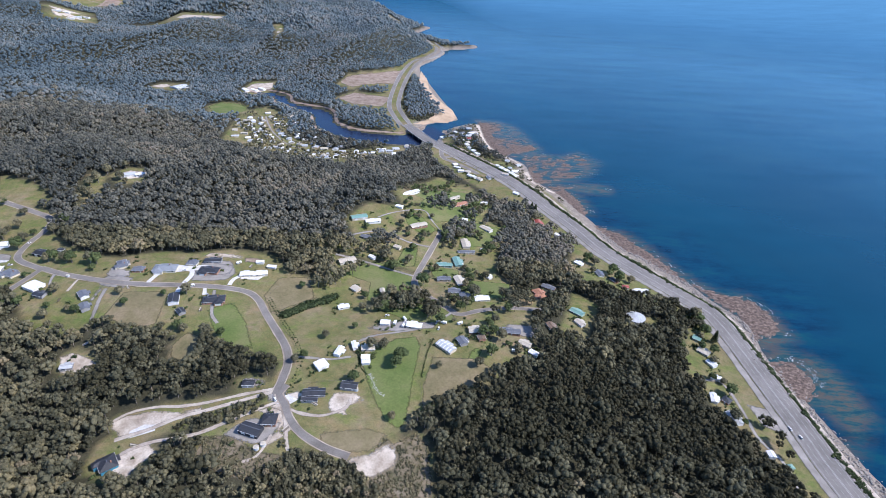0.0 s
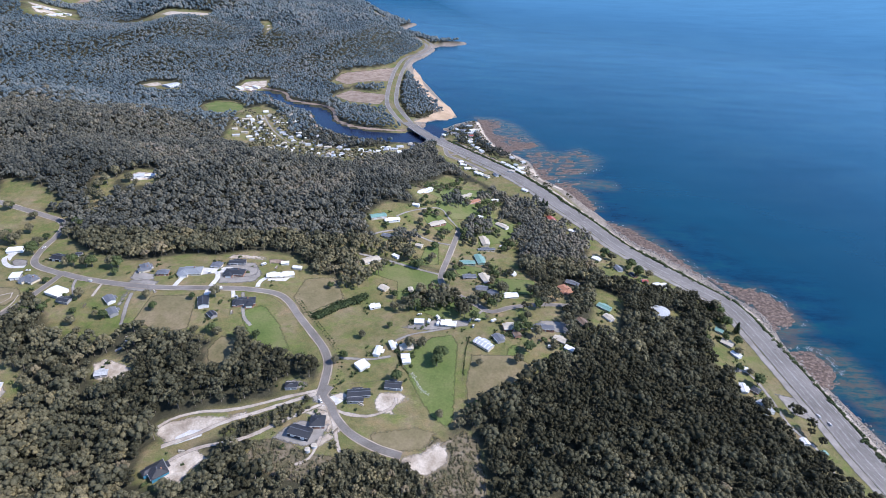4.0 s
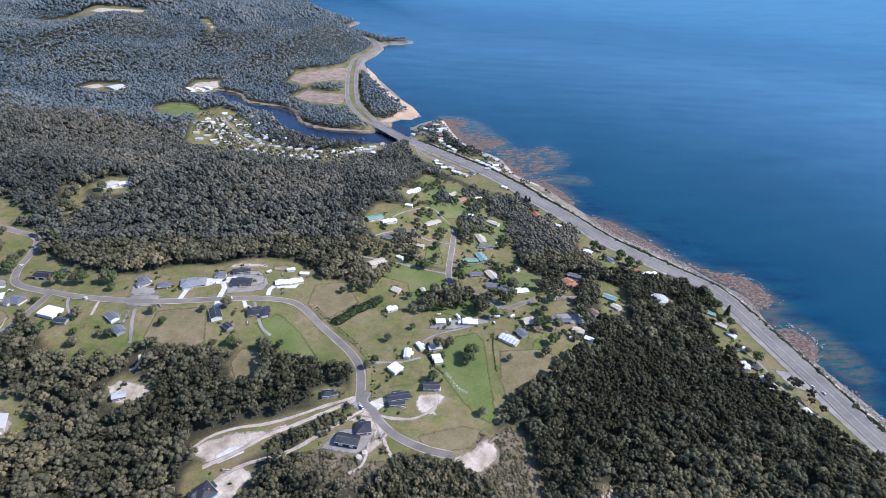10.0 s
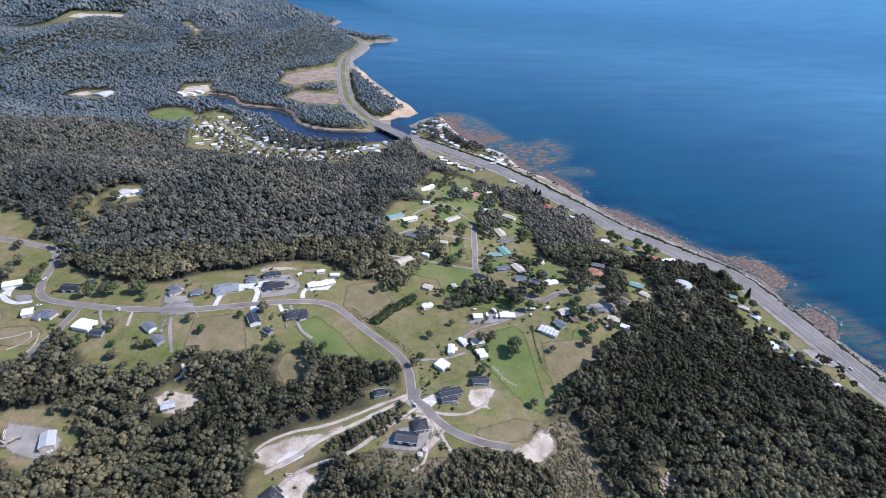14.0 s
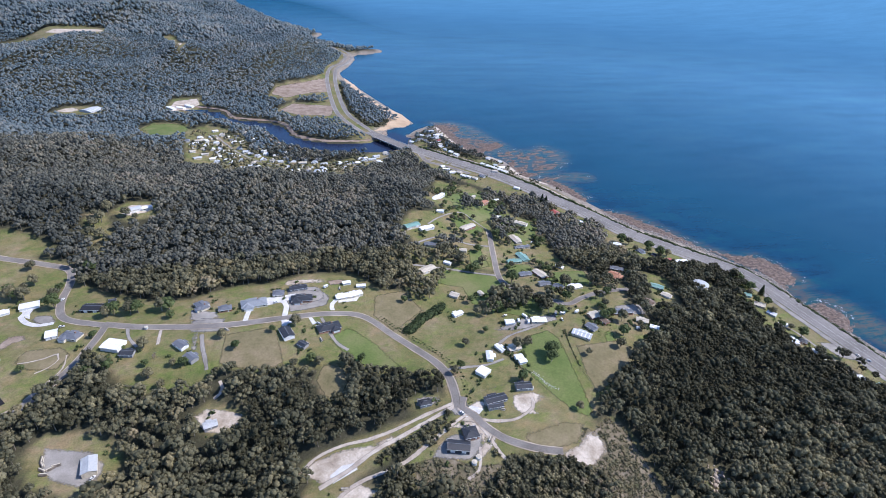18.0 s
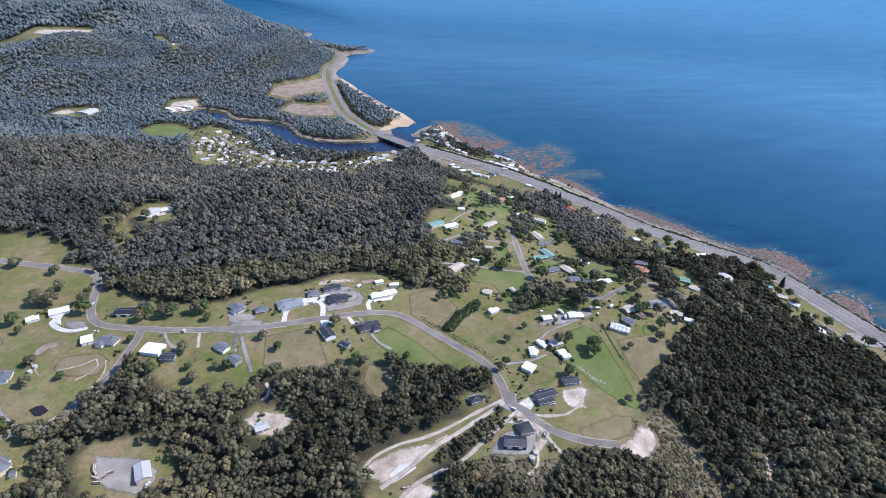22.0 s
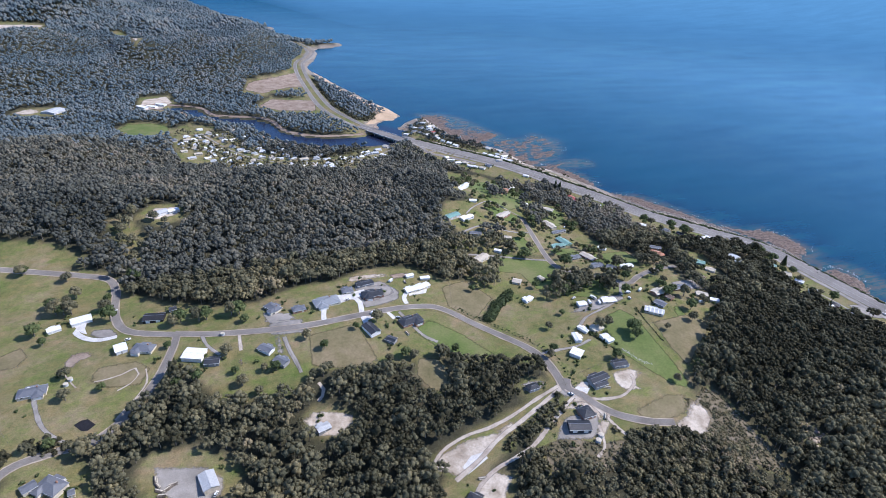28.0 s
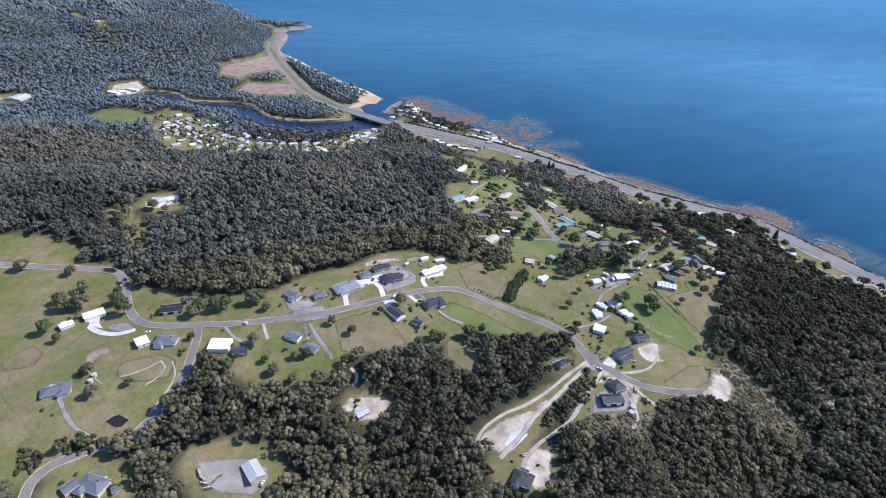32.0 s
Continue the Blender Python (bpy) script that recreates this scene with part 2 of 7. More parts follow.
GUM = leaf_material("gum_leaves", [(0.0, (0.058, 0.057, 0.034)), (0.3, (0.125, 0.123, 0.078)), (0.6, (0.19, 0.177, 0.108)), (0.8, (0.25, 0.22, 0.124)), (1.0, (0.28, 0.232, 0.152))])
# greyer, bluer step between near leaves and the haze painted into far ones
MID_HAZE_GUM = leaf_material("mid_haze_gum_leaves", [(0.0, (0.078, 0.085, 0.075)), (0.3, (0.125, 0.13, 0.11)), (0.6, (0.175, 0.172, 0.14)), (0.8, (0.22, 0.205, 0.155)), (1.0, (0.25, 0.225, 0.18))], 0.3)
# far leaves: blue, pale and low in contrast, distance haze put into the colour
HAZED_GUM = leaf_material("hazed_gum_leaves", [(0.0, (0.098, 0.138, 0.16)), (0.35, (0.128, 0.17, 0.19)), (0.65, (0.17, 0.208, 0.22)), (0.85, (0.208, 0.236, 0.232)), (1.0, (0.24, 0.25, 0.235))], 0.12)
GARDEN = leaf_material("garden_leaves", [(0.0, (0.055, 0.078, 0.036)), (0.5, (0.1, 0.13, 0.055)), (1.0, (0.155, 0.18, 0.075))])
ROOFS = {k: coated("roof_" + k, c, r, 0.0, 2.6) for k, c, r in (
    ("white", (0.86, 0.86, 0.85), 0.4), ("silver", (0.52, 0.54, 0.55), 0.35), ("grey", (0.15, 0.16, 0.18), 0.45), ("slate", (0.26, 0.28, 0.3), 0.45), ("charcoal", (0.035, 0.038, 0.045), 0.45),
    ("black", (0.02, 0.02, 0.022), 0.5), ("cream", (0.56, 0.5, 0.4), 0.5), ("brown", (0.2, 0.14, 0.1), 0.6), ("orange", (0.42, 0.2, 0.12), 0.7),
    ("green", (0.2, 0.36, 0.31), 0.45), ("red", (0.4, 0.1, 0.08), 0.5))}
WALLS = {k: mottled("wall_" + k, tuple(v * 0.8 for v in c), c, tuple(min(0.9, v * 1.1) for v in c), 0.5, 2.0, 0.8, 0.01) for k, c in (
    ("white", (0.78, 0.78, 0.76)), ("cream", (0.62, 0.56, 0.45)), ("grey", (0.3, 0.3, 0.3)), ("charcoal", (0.05, 0.053, 0.06)), ("black", (0.03, 0.03, 0.032)),
    ("brick", (0.34, 0.2, 0.145)), ("blue", (0.06, 0.24, 0.36)), ("green", (0.3, 0.42, 0.36)), ("silver", (0.5, 0.52, 0.53)))}

# ---- the lie of the land ----
COAST = [
    (412.5, -1125), (381.2, -375), (362.5, 75), (345, 225), (335.5, 287.5), (331, 306.2), (328, 330), (324.8, 357.5), (321.1, 388.8), (318.8, 410), (315, 431.2),
    (315, 451.2), (320, 475), (321.9, 491.2), (315, 507.5), (303.8, 526.2), (295, 543.8), (285, 571.2), (268.8, 596.2), (250, 626.2), (227.5, 650),
    (207.5, 703.8), (192.5, 748.8), (178.8, 796.2), (166.2, 825), (146.2, 850), (135, 870), (130, 908.8), (123.8, 946.2), (110, 967.5), (91.2, 988.8), (71.2, 1030),
    (60, 1086.2), (55, 1141.2), (51.2, 1172.5), (30, 1173.8), (0, 1147.5), (-22.5, 1111.2)]
COAST_FAR = [
    (-61.2, 1112.5), (-71.2, 1150), (-37.5, 1181.2), (2.5, 1206.2), (-8.8, 1262.5), (-35, 1352.5), (-61.2, 1460), (-82.5, 1546.2), (-110, 1655), (-118.8, 1748.8),
    (-98.8, 1843.8), (-67.5, 1962.5), (-48.8, 2055), (-1.2, 2103.8), (81.2, 2131.2), (51.2, 2193.8), (-22.5, 2182.5), (-62.5, 2220), (-118.8, 2318.8), (-187.5, 2362.5),
    (-127.5, 2571.2), (-182.5, 2656.2), (-286.2, 2893.8), (-412.5, 3250), (-650, 3750), (-1125, 4500), (-7500, 5750), (-7500, -1125)]
LAKE = [
    (-25, 1085), (-35, 1050), (-55, 1030), (-81.2, 1013.8), (-123.8, 1017.5), (-175, 1023.8), (-225, 1046.2), (-260, 1070), (-286.2, 1111.2), (-303.8, 1170), (-343.8, 1208.8), (-373.8, 1237.5), (-408.8, 1261.2), (-431.2, 1303.8), (-500, 1350), (-495, 1365), (-408.8, 1327.5), (-381.2, 1268.8), (-345, 1247.5), (-298.8, 1231.2), (-270, 1198.8), (-255, 1137.5), (-228.8, 1105), (-191.2, 1083.8), (-127.5, 1076.2), (-100, 1083), (-80, 1092), (-66, 1120), (-52, 1146), (-17, 1100)]
HIGHWAY = [
    (365, -875), (343, -125), (322, 120), (305, 240), (299, 301), (298.5, 325), (297.5, 350), (296, 375), (294.5, 402), (292.5, 440), (289, 482), (283, 506), (270, 525), (247, 557), (220, 593), (196, 633),
    (169, 697), (141, 754), (116, 811), (76, 878), (18, 954), (-21, 1002), (-53, 1045), (-77, 1085), (-103, 1128), (-124, 1190), (-143, 1272), (-149, 1420), (-146, 1623), (-130, 1784),
    (-92, 1886), (-66, 1989), (-84, 2110), (-212, 2237), (-256, 2375), (-277, 2592), (-375, 2875)]
BRIDGE = ((-44, 1022), (-87, 1098))
NEAR_HILLS = [
    (-550, 187.5, 9), (-400, 187.5, 15.4), (-250, 187.5, 2.8), (-100, 187.5, -10.4), (50, 187.5, -14.4), (200, 187.5, 8.3), (-550, 310, 17.8), (-400, 310, -19.8),
    (-250, 310, 1.9), (-100, 310, 24.6), (50, 310, 4.2), (200, 310, -8.2), (-550, 432.5, 6.7), (-400, 432.5, 31.9), (-250, 432.5, 18.9), (-100, 432.5, -9.3),
    (50, 432.5, 26.9), (200, 432.5, -4.5), (-550, 555, -3.2), (-400, 555, -10.7), (-250, 555, 8.2), (-100, 555, 9.3), (50, 555, -16),
]
TOWN_HILLS = [
    (200, 555, 11.7), (-550, 677.5, 21.5), (-400, 677.5, 17.7), (-250, 677.5, -1.1), (-100, 677.5, 30.5), (50, 677.5, 6), (-550, 800, -7.4), (-400, 800, 14.2),
    (-250, 800, 16.1), (-100, 800, -0.2), (50, 800, -17.5), (-550, 922.5, -2.8), (-400, 922.5, -15.4), (-250, 922.5, -17.6), (-100, 922.5, 0.4), (50, 922.5, -3),
    (-305, 1662.5, 25.4), (-525, 1750, 47.2), (-775, 1850, 35.2), (-375, 1850, 21.8), (-675, 1250, -13.6), (-700, 1562.5, 27.5), (-600, 962.5, 14.3), (-750, 1062.5, 6.2),
]
FAR_HILLS = [
    (-2500, 187.5, 3.5), (-2500, 812.5, 4.3), (-2500, 1312.5, 15.1), (-2500, 1812.5, 118.5), (-2500, 2375, 25.1), (-2500, 3000, 0.8), (-1875, -437.5, 0.9), (-1875, 187.5, 62.7),
    (-1875, 812.5, 74.7), (-1875, 1312.5, 58.8), (-1875, 1812.5, 44), (-1875, 2375, 107.7), (-1875, 3000, 114.2), (-1875, 3625, 20.3), (-1375, -437.5, 12.9), (-1375, 187.5, 46.2),
    (-1375, 812.5, 31.3), (-1375, 1312.5, 48.3), (-1375, 1812.5, 42.3), (-1375, 2375, 77.4), (-1375, 3000, 126.2), (-1375, 3625, 20.6),
]
BACK_HILLS = [
    (-937.5, -437.5, 31.6), (-937.5, 187.5, 32.4), (-937.5, 812.5, 35.4), (-937.5, 1312.5, 26.2), (-937.5, 1812.5, 32.1), (-937.5, 2375, 65.4), (-937.5, 3000, 58), (-937.5, 3625, 2.6),
    (-500, -437.5, 18.8), (-500, 187.5, -16), (-500, 812.5, 15.5), (-500, 1312.5, -19.3), (-500, 1812.5, -11), (-500, 2375, 44), (-500, 3000, 28), (-187.5, -437.5, 12.5),
    (-187.5, 187.5, 4.9), (-187.5, 812.5, 4.8), (-187.5, 1312.5, 4.4), (-187.5, 1812.5, 12.8), (250, -437.5, 12.4), (250, 187.5, 17.8),
]


VALLEY_FALL = [(-860, 1380, 200, -25), (-670, 1430, 150, -16), (-500, 1470, 150, 6), (-320, 1560, 130, 10), (-180, 1800, 120, 16), (-230, 1620, 100, -10), (-520, 1780, 200, 5), (-300, 2100, 260, 14)]


def gullies(px, py):
    """Spurs and gullies of the forested hills, about zero on the mean."""
    qx, qy = px + 38 * np.sin(py / 113 + 1.3), py + 46 * np.sin(px / 97)
    small = 0.62 - np.abs(np.sin(qx / 74 + 0.35 * qy / 74)) + 0.55 * np.sin(qx / 41 - qy / 57 + 2)
    large = 0.62 - np.abs(np.sin(qx / 178 - 0.22 * qy / 178 + 0.8)) + 0.5 * np.sin(qy / 131 + qx / 260)
    return 8.0 * small + 34.0 * large * step01(1450, 1750, py)


def edge_distance(px, py, poly):
    """Distance to a closed outline, positive inside it."""
    best = np.full(px.shape, 1e18)
    inside = np.zeros(px.shape, bool)
    for (ax, ay), (bx, by) in zip(poly, poly[1:] + poly[:1]):
        dx, dy = bx - ax, by - ay
        u = np.clip(((px - ax) * dx + (py - ay) * dy) / (dx * dx + dy * dy), 0, 1)
        best = np.minimum(best, (px - ax - u * dx) ** 2 + (py - ay - u * dy) ** 2)
        if ay != by:
            inside ^= ((ay > py) != (by > py)) & (px < (bx - ax) * (py - ay) / (by - ay) + ax)
    return np.sqrt(best) * np.where(inside, 1, -1)


def line_distance(px, py, line):
    best = np.full(px.shape, 1e18)
    for (ax, ay), (bx, by) in zip(line, line[1:]):
        dx, dy = bx - ax, by - ay
        u = np.clip(((px - ax) * dx + (py - ay) * dy) / (dx * dx + dy * dy + 1e-9), 0, 1)
        best = np.minimum(best, (px - ax - u * dx) ** 2 + (py - ay - u * dy) ** 2)
    return np.sqrt(best)


def step01(a, b, v):
    u = np.clip((v - a) / (b - a), 0, 1)
    return u * u * (3 - 2 * u)


def shore_ramp(d):
    return np.minimum(6.0, 0.3 + 0.2 * d), step01(38, 162, d)


def height(px, py):
    """The ground's height at points of the plan."""
    px, py = np.asarray(px, float), np.asarray(py, float)
    d = edge_distance(px, py, COAST + COAST_FAR)
    base, ramp = shore_ramp(d)
    up = np.zeros(px.shape)
    for x, y, h in NEAR_HILLS + TOWN_HILLS:
        up += h * np.exp(-((px - x) ** 2 + (py - y) ** 2) / (2 * 100.0**2))
    for x, y, h in FAR_HILLS + BACK_HILLS:
        up += h * np.exp(-((px - x) ** 2 + (py - y) ** 2) / (2 * 262.0**2))
    for x, y, wide, h in VALLEY_FALL:
        up += h * np.exp(-((px - x) ** 2 + (py - y) ** 2) / (2 * wide**2))
    if np.any(py > 560):
        open_land = np.full(px.shape, -1e9)
        for poly in HILL_CLEARINGS:
            open_land = np.maximum(open_land, edge_distance(px, py, poly))
        wild = step01(560, 640, py) * step01(5, 60, -open_land) * np.clip((up - 2) / 20, 0, 1)
        up += wild * gullies(px, py)
    land = base + ramp * np.maximum(up, -3)
    z = np.where(d > 0, land, np.maximum(-9, 0.3 + 0.09 * d))
    lake = edge_distance(px, py, LAKE)
    z = np.where(lake > 0, np.maximum(-3, -0.2 - 0.2 * lake), np.where(d > 0, np.minimum(z, 0.4 - 0.28 * lake), z))
    # the highway's bank, open under the bridge
    bank = 6.0 - 6.5 * step01(12, 22, line_distance(px, py, HIGHWAY))
    span = np.hypot(px + 65.5, py - 1060)
    return np.where((span > 40) & (py > 150), np.maximum(z, bank), z)

# ---- the plan: roads, patches, clearings, houses, trees ----
ROADS_A = [
    ("main_road", 5.8, "asphalt", [(-406.1, 460.1), (-431.1, 471.1), (-445.2, 480.8), (-453.2, 495.3), (-458.5, 519.4), (-460.4, 546.8), (-468.4, 569.3), (-493, 580.9), (-532.3, 594.4), (-575.2, 609.8)]),
    ("main_road", 5.8, "asphalt", [(-408.7, 462.4), (-382.2, 452.7), (-349.7, 445.4), (-317.3, 441.1), (-289.4, 440.7), (-250.9, 444), (-220.8, 446), (-195.5, 443.1), (-181.4, 432.3), (-169.1, 413.9), (-149.6, 386.4), (-137.2, 367.1), (-130.9, 349.5), (-130.2, 332.2), (-131.5, 315.4)]),
    ("side_road", 5.0, "asphalt", [(-406.1, 460.1), (-409.4, 441.6), (-417, 417.3), (-428.1, 397.6), (-439.1, 382.4), (-450.9, 371.5), (-463.4, 368.1), (-478.3, 366), (-495.1, 361.1), (-503.7, 352.6), (-506.2, 340.6)]),
    ("court_road", 5.0, "asphalt", [(-125, 324.8), (-128.7, 315.4), (-122.2, 306.9), (-115.5, 294.6), (-103.7, 282.4), (-84.6, 272.1), (-66.4, 266.7)]),
]
ROADS_B = [
    ("village_street", 5.2, "asphalt", [(-13.2, 608.1), (-21.3, 571.7), (-28.9, 537.9), (-35.9, 505.4), (-36.7, 486), (-30.9, 471.7), (-18.5, 456.7), (-2.5, 437.9), (9.8, 426.1), (30.4, 436), (57.6, 444.5), (90.2, 448.5)]),
    ("village_lane", 3.6, "gravel", [(-38.5, 501.8), (-64.8, 510.4), (-94.2, 519.8), (-127, 527.5)]),
    ("farm_track", 3.2, "gravel", [(2.3, 429.3), (-13.3, 409), (-25.9, 400.4), (-45.3, 394.2), (-63.6, 389.1), (-77.8, 379.7)]),
    ("farm_track", 3.2, "gravel", [(-23.6, 569.1), (-45.4, 569.2), (-65, 575.8), (-83.3, 581.4), (-100.3, 575.7), (-120.8, 563.5), (-133.9, 556.1)]),
]
ROADS_C = [
    ("farm_track", 2.6, "gravel", [(-12.6, 608.8), (-26, 631.1), (-38.5, 651.8), (-71.7, 628.8), (-91.6, 609)]),
    ("paddock_track", 1.3, "dirt", [(-460.3, 423), (-452.2, 423.3), (-442.5, 425.4), (-433.9, 429.2), (-431.2, 422.4), (-436.2, 414.2), (-444.2, 409.6)]),
    ("paddock_track", 1.3, "dirt", [(-482, 439.3), (-476.8, 429.4), (-471.2, 420.5)]),
    ("paddock_track", 1.4, "dirt", [(-426.6, 426.4), (-425.4, 412.1), (-433.4, 396.9), (-443.4, 383.7)]),
]
ROADS_D = [
    ("dirt_track", 4.0, "dirt", [(-130.3, 319.1), (-151.4, 310.6), (-175.6, 301), (-197.1, 293.5), (-217.1, 282.9), (-236.8, 274.8)]),
    ("dirt_track", 3.2, "dirt", [(-133.7, 320.5), (-156.5, 314.4), (-181.7, 306.7), (-200.4, 303.5), (-219.3, 302.9), (-237.6, 297.8), (-247.6, 289.2)]),
    ("dirt_track", 3.4, "dirt", [(-123.8, 310.5), (-142.2, 300.1), (-161.4, 289), (-177.1, 280.4), (-191.3, 276.7), (-209.6, 272.9), (-221.9, 267.1), (-230.3, 260)]),
    ("dirt_track", 3.0, "dirt", [(-121.5, 300.8), (-115.8, 287.6), (-111.6, 273.1), (-102.6, 255.6), (-101.6, 250.6)]),
]
ROADS_E = [
    ("dirt_track", 3.0, "dirt", [(-117.6, 302.2), (-106.9, 298.4), (-90.7, 297.5), (-74.9, 305.5), (-73, 314.3)]),
    ("dirt_track", 2.6, "dirt", [(-124.5, 280.2), (-126.7, 270.9), (-130.8, 262.8), (-139.2, 258.8)]),
    ("driveway", 4.0, "gravel", [(-325.8, 431.4), (-323.8, 417.1), (-320, 401), (-318.1, 391.6)]),
    ("driveway", 3.6, "gravel", [(-498.3, 425.5), (-493.3, 407.6), (-485.6, 388.1), (-472.6, 373.9), (-461.8, 368.9)]),
]
ROADS_F = [
    ("driveway", 4.6, "concrete", [(-481.7, 498.2), (-483.2, 492.5), (-474.7, 480.9), (-462.8, 473.9), (-451.1, 474.7)]),
    ("driveway", 4.2, "concrete", [(-286.8, 464.3), (-290.2, 452.4), (-292.1, 438.7)]),
    ("driveway", 4.6, "concrete", [(-279, 468.2), (-262.6, 470.7), (-256.8, 461.4), (-258.5, 444.4), (-258.2, 430.7)]),
    ("driveway", 4.0, "concrete", [(-205.9, 474.2), (-215.3, 461.4), (-215.8, 451)]),
]
ROADS_G = [
    ("driveway", 4.0, "gravel", [(-226.3, 440.5), (-220.6, 420), (-214.8, 404.4), (-206.4, 394.6)]),
    ("driveway", 3.2, "gravel", [(-387.5, 452.3), (-384.2, 439.7), (-375.3, 425.7)]),
    ("driveway", 3.0, "dirt", [(-359.7, 446), (-359.4, 425.7)]),
    ("driveway", 3.4, "gravel", [(-130.4, 356.2), (-113.7, 355.8), (-96.9, 354.7), (-80.5, 358.9)]),
]
ROADS_H = [
    ("service_road", 7.0, "asphalt", [(-30.4, 1083.2), (-25.2, 995.5), (-19.7, 946.0), (-0.5, 927.7), (22.1, 904.0), (41.8, 876.7)]),
    ("service_road", 5.0, "asphalt", [(-19.7, 946.0), (11.2, 961.2), (26.2, 967.2)]),
    ("driveway", 3.6, "gravel", [(230.7, 389.6), (250.6, 389.4), (255, 360), (254, 326.2), (262.9, 303), (260.8, 274.9)]),
    ("driveway", 3.0, "dirt", [(-310.6, 363.8), (-306.7, 367), (-304.8, 372.7), (-307.2, 379.4)]),
    ("far_road", 4.0, "gravel", [(-78.6, 970.8), (-144.8, 925.1), (-219.6, 942.7), (-294.1, 966.2), (-343.4, 1025.3), (-376.7, 1086.8), (-396, 1134.6)]),
]
PATCHES_A = [
    ("green_paddock", "paddock", [(-28.1, 389.5), (-23, 376.9), (-26.8, 330.9), (-28.4, 294.9), (-35.1, 289.3), (-45.7, 296.8), (-56.5, 315.1), (-65.2, 334.7), (-73.5, 357.2), (-59.4, 373.3), (-46.3, 385.3)]),
    ("green_paddock", "paddock", [(-223.6, 412.8), (-202.7, 425.9), (-181.6, 399.6), (-164.2, 363.9), (-187.1, 365.4), (-207.4, 385.8)]),
    ("green_paddock", "paddock", [(-26.9, 770.3), (28.7, 800.9), (54.8, 742.7), (29, 664.5), (-20.2, 628.7), (-45.2, 661.8)]),
    ("dry_paddock", "dry", [(-307.4, 429.1), (-265.6, 433.2), (-257.6, 385.3), (-283.9, 384.6), (-310.1, 395.2)]),
]
PATCHES_B = [
    ("dry_paddock", "dry", [(-175.1, 473.7), (-145.3, 482), (-130.5, 445.8), (-164.1, 413.3), (-180.1, 441)]),
    ("dry_paddock", "dry", [(-538.6, 473.9), (-519.7, 486.2), (-510.6, 471.6), (-515.6, 457.1), (-536.1, 459.9)]),
    ("dry_paddock", "dry", [(-459.6, 439.3), (-431.8, 437.5), (-422.9, 425.1), (-429.2, 410.7), (-453.9, 414.1), (-464.6, 426.3)]),
    ("dry_paddock", "dry", [(-13.5, 362.8), (26, 364.1), (44.8, 347.7), (9.6, 325.7), (-18.8, 306.6), (-19.6, 329.7)]),
]
PATCHES_C = [
    ("bare_ground", "sandy", [(-249.9, 288), (-243.7, 294.3), (-220.8, 300.1), (-198.4, 299), (-183.8, 303.3), (-181.8, 298.8), (-208.4, 286.2), (-222, 278.2), (-233.7, 276.5)]),
    ("bare_ground", "sandy", [(-223.7, 267.8), (-211.4, 273.7), (-199.5, 264.2), (-209.6, 255.5), (-212.5, 244.3), (-226.2, 246), (-231.3, 258.4)]),
    ("bare_ground", "sandy", [(-86.8, 319.1), (-70.8, 320.3), (-62.2, 312.8), (-74.9, 305.5), (-72.1, 298.5), (-85.7, 299.9), (-90.6, 307.6)]),
    ("bare_ground", "sandy", [(-128.8, 312.4), (-120.1, 306.1), (-117.3, 299.2), (-107.7, 287.5), (-114.5, 279.3), (-131.3, 265.3), (-131.3, 275), (-118.3, 285.8), (-126, 298.5), (-133, 303.4)]),
]
PATCHES_D = [
    ("bare_ground", "sandy", [(-123.1, 316.4), (-115, 319.6), (-107.7, 318.2), (-108.9, 311), (-120.4, 309.2)]),
    ("bare_ground", "sandy", [(-324, 352.1), (-316.6, 356.4), (-302.8, 353.8), (-288.4, 345.9), (-289.9, 339.3), (-301.6, 332.2), (-316.4, 336.6)]),
    ("gravel_yard", "gravel", [(-418.7, 343.1), (-387.6, 336.4), (-375.9, 323.8), (-379.5, 313.4), (-388.6, 308.9), (-408.5, 317.2), (-417, 326.2)]),
    ("gravel_yard", "gravel", [(-142.9, 294.9), (-119, 290.4), (-124.8, 275.2), (-134.3, 271.2), (-161.2, 278.9), (-152.2, 287.9)]),
]
PATCHES_E = [
    ("gravel_yard", "gravel", [(-338.9, 446), (-333.3, 455.5), (-308.6, 450.5), (-307.9, 435.1), (-311, 431.9), (-337.3, 436.1)]),
    ("gravel_yard", "gravel", [(-339.4, 470.1), (-328.1, 464.7), (-316.1, 462), (-312.9, 449.6), (-334.2, 449.4), (-339.2, 454.5)]),
    ("gravel_yard", "gravel", [(-256.3, 492.4), (-228.2, 493.9), (-216.1, 472.5), (-220.5, 458.8), (-242.8, 452.2), (-254.9, 451.1), (-257.8, 467.6)]),
    ("bare_ground", "sandy", [(-261.1, 501.9), (-254.3, 508.6), (-221.3, 506), (-219.3, 499.3), (-244.1, 499.2), (-257.7, 495.9)]),
]
PATCHES_F = [
    ("red_soil", "soil", [(-218.8, 503.6), (-198.9, 504.8), (-199.3, 494.3), (-217.2, 493.8)]),
    ("red_soil", "soil", [(-364.7, 417.5), (-359.6, 417.7), (-358.5, 410.4), (-363.1, 410.1)]),
    ("concrete_pad", "concrete", [(-258.5, 441.7), (-248.6, 442.8), (-248, 437.8), (-258.1, 433.8)]),
    ("concrete_pad", "concrete", [(-238.1, 443.1), (-235.1, 443.6), (-230.8, 432.5), (-234.4, 431.3)]),
]
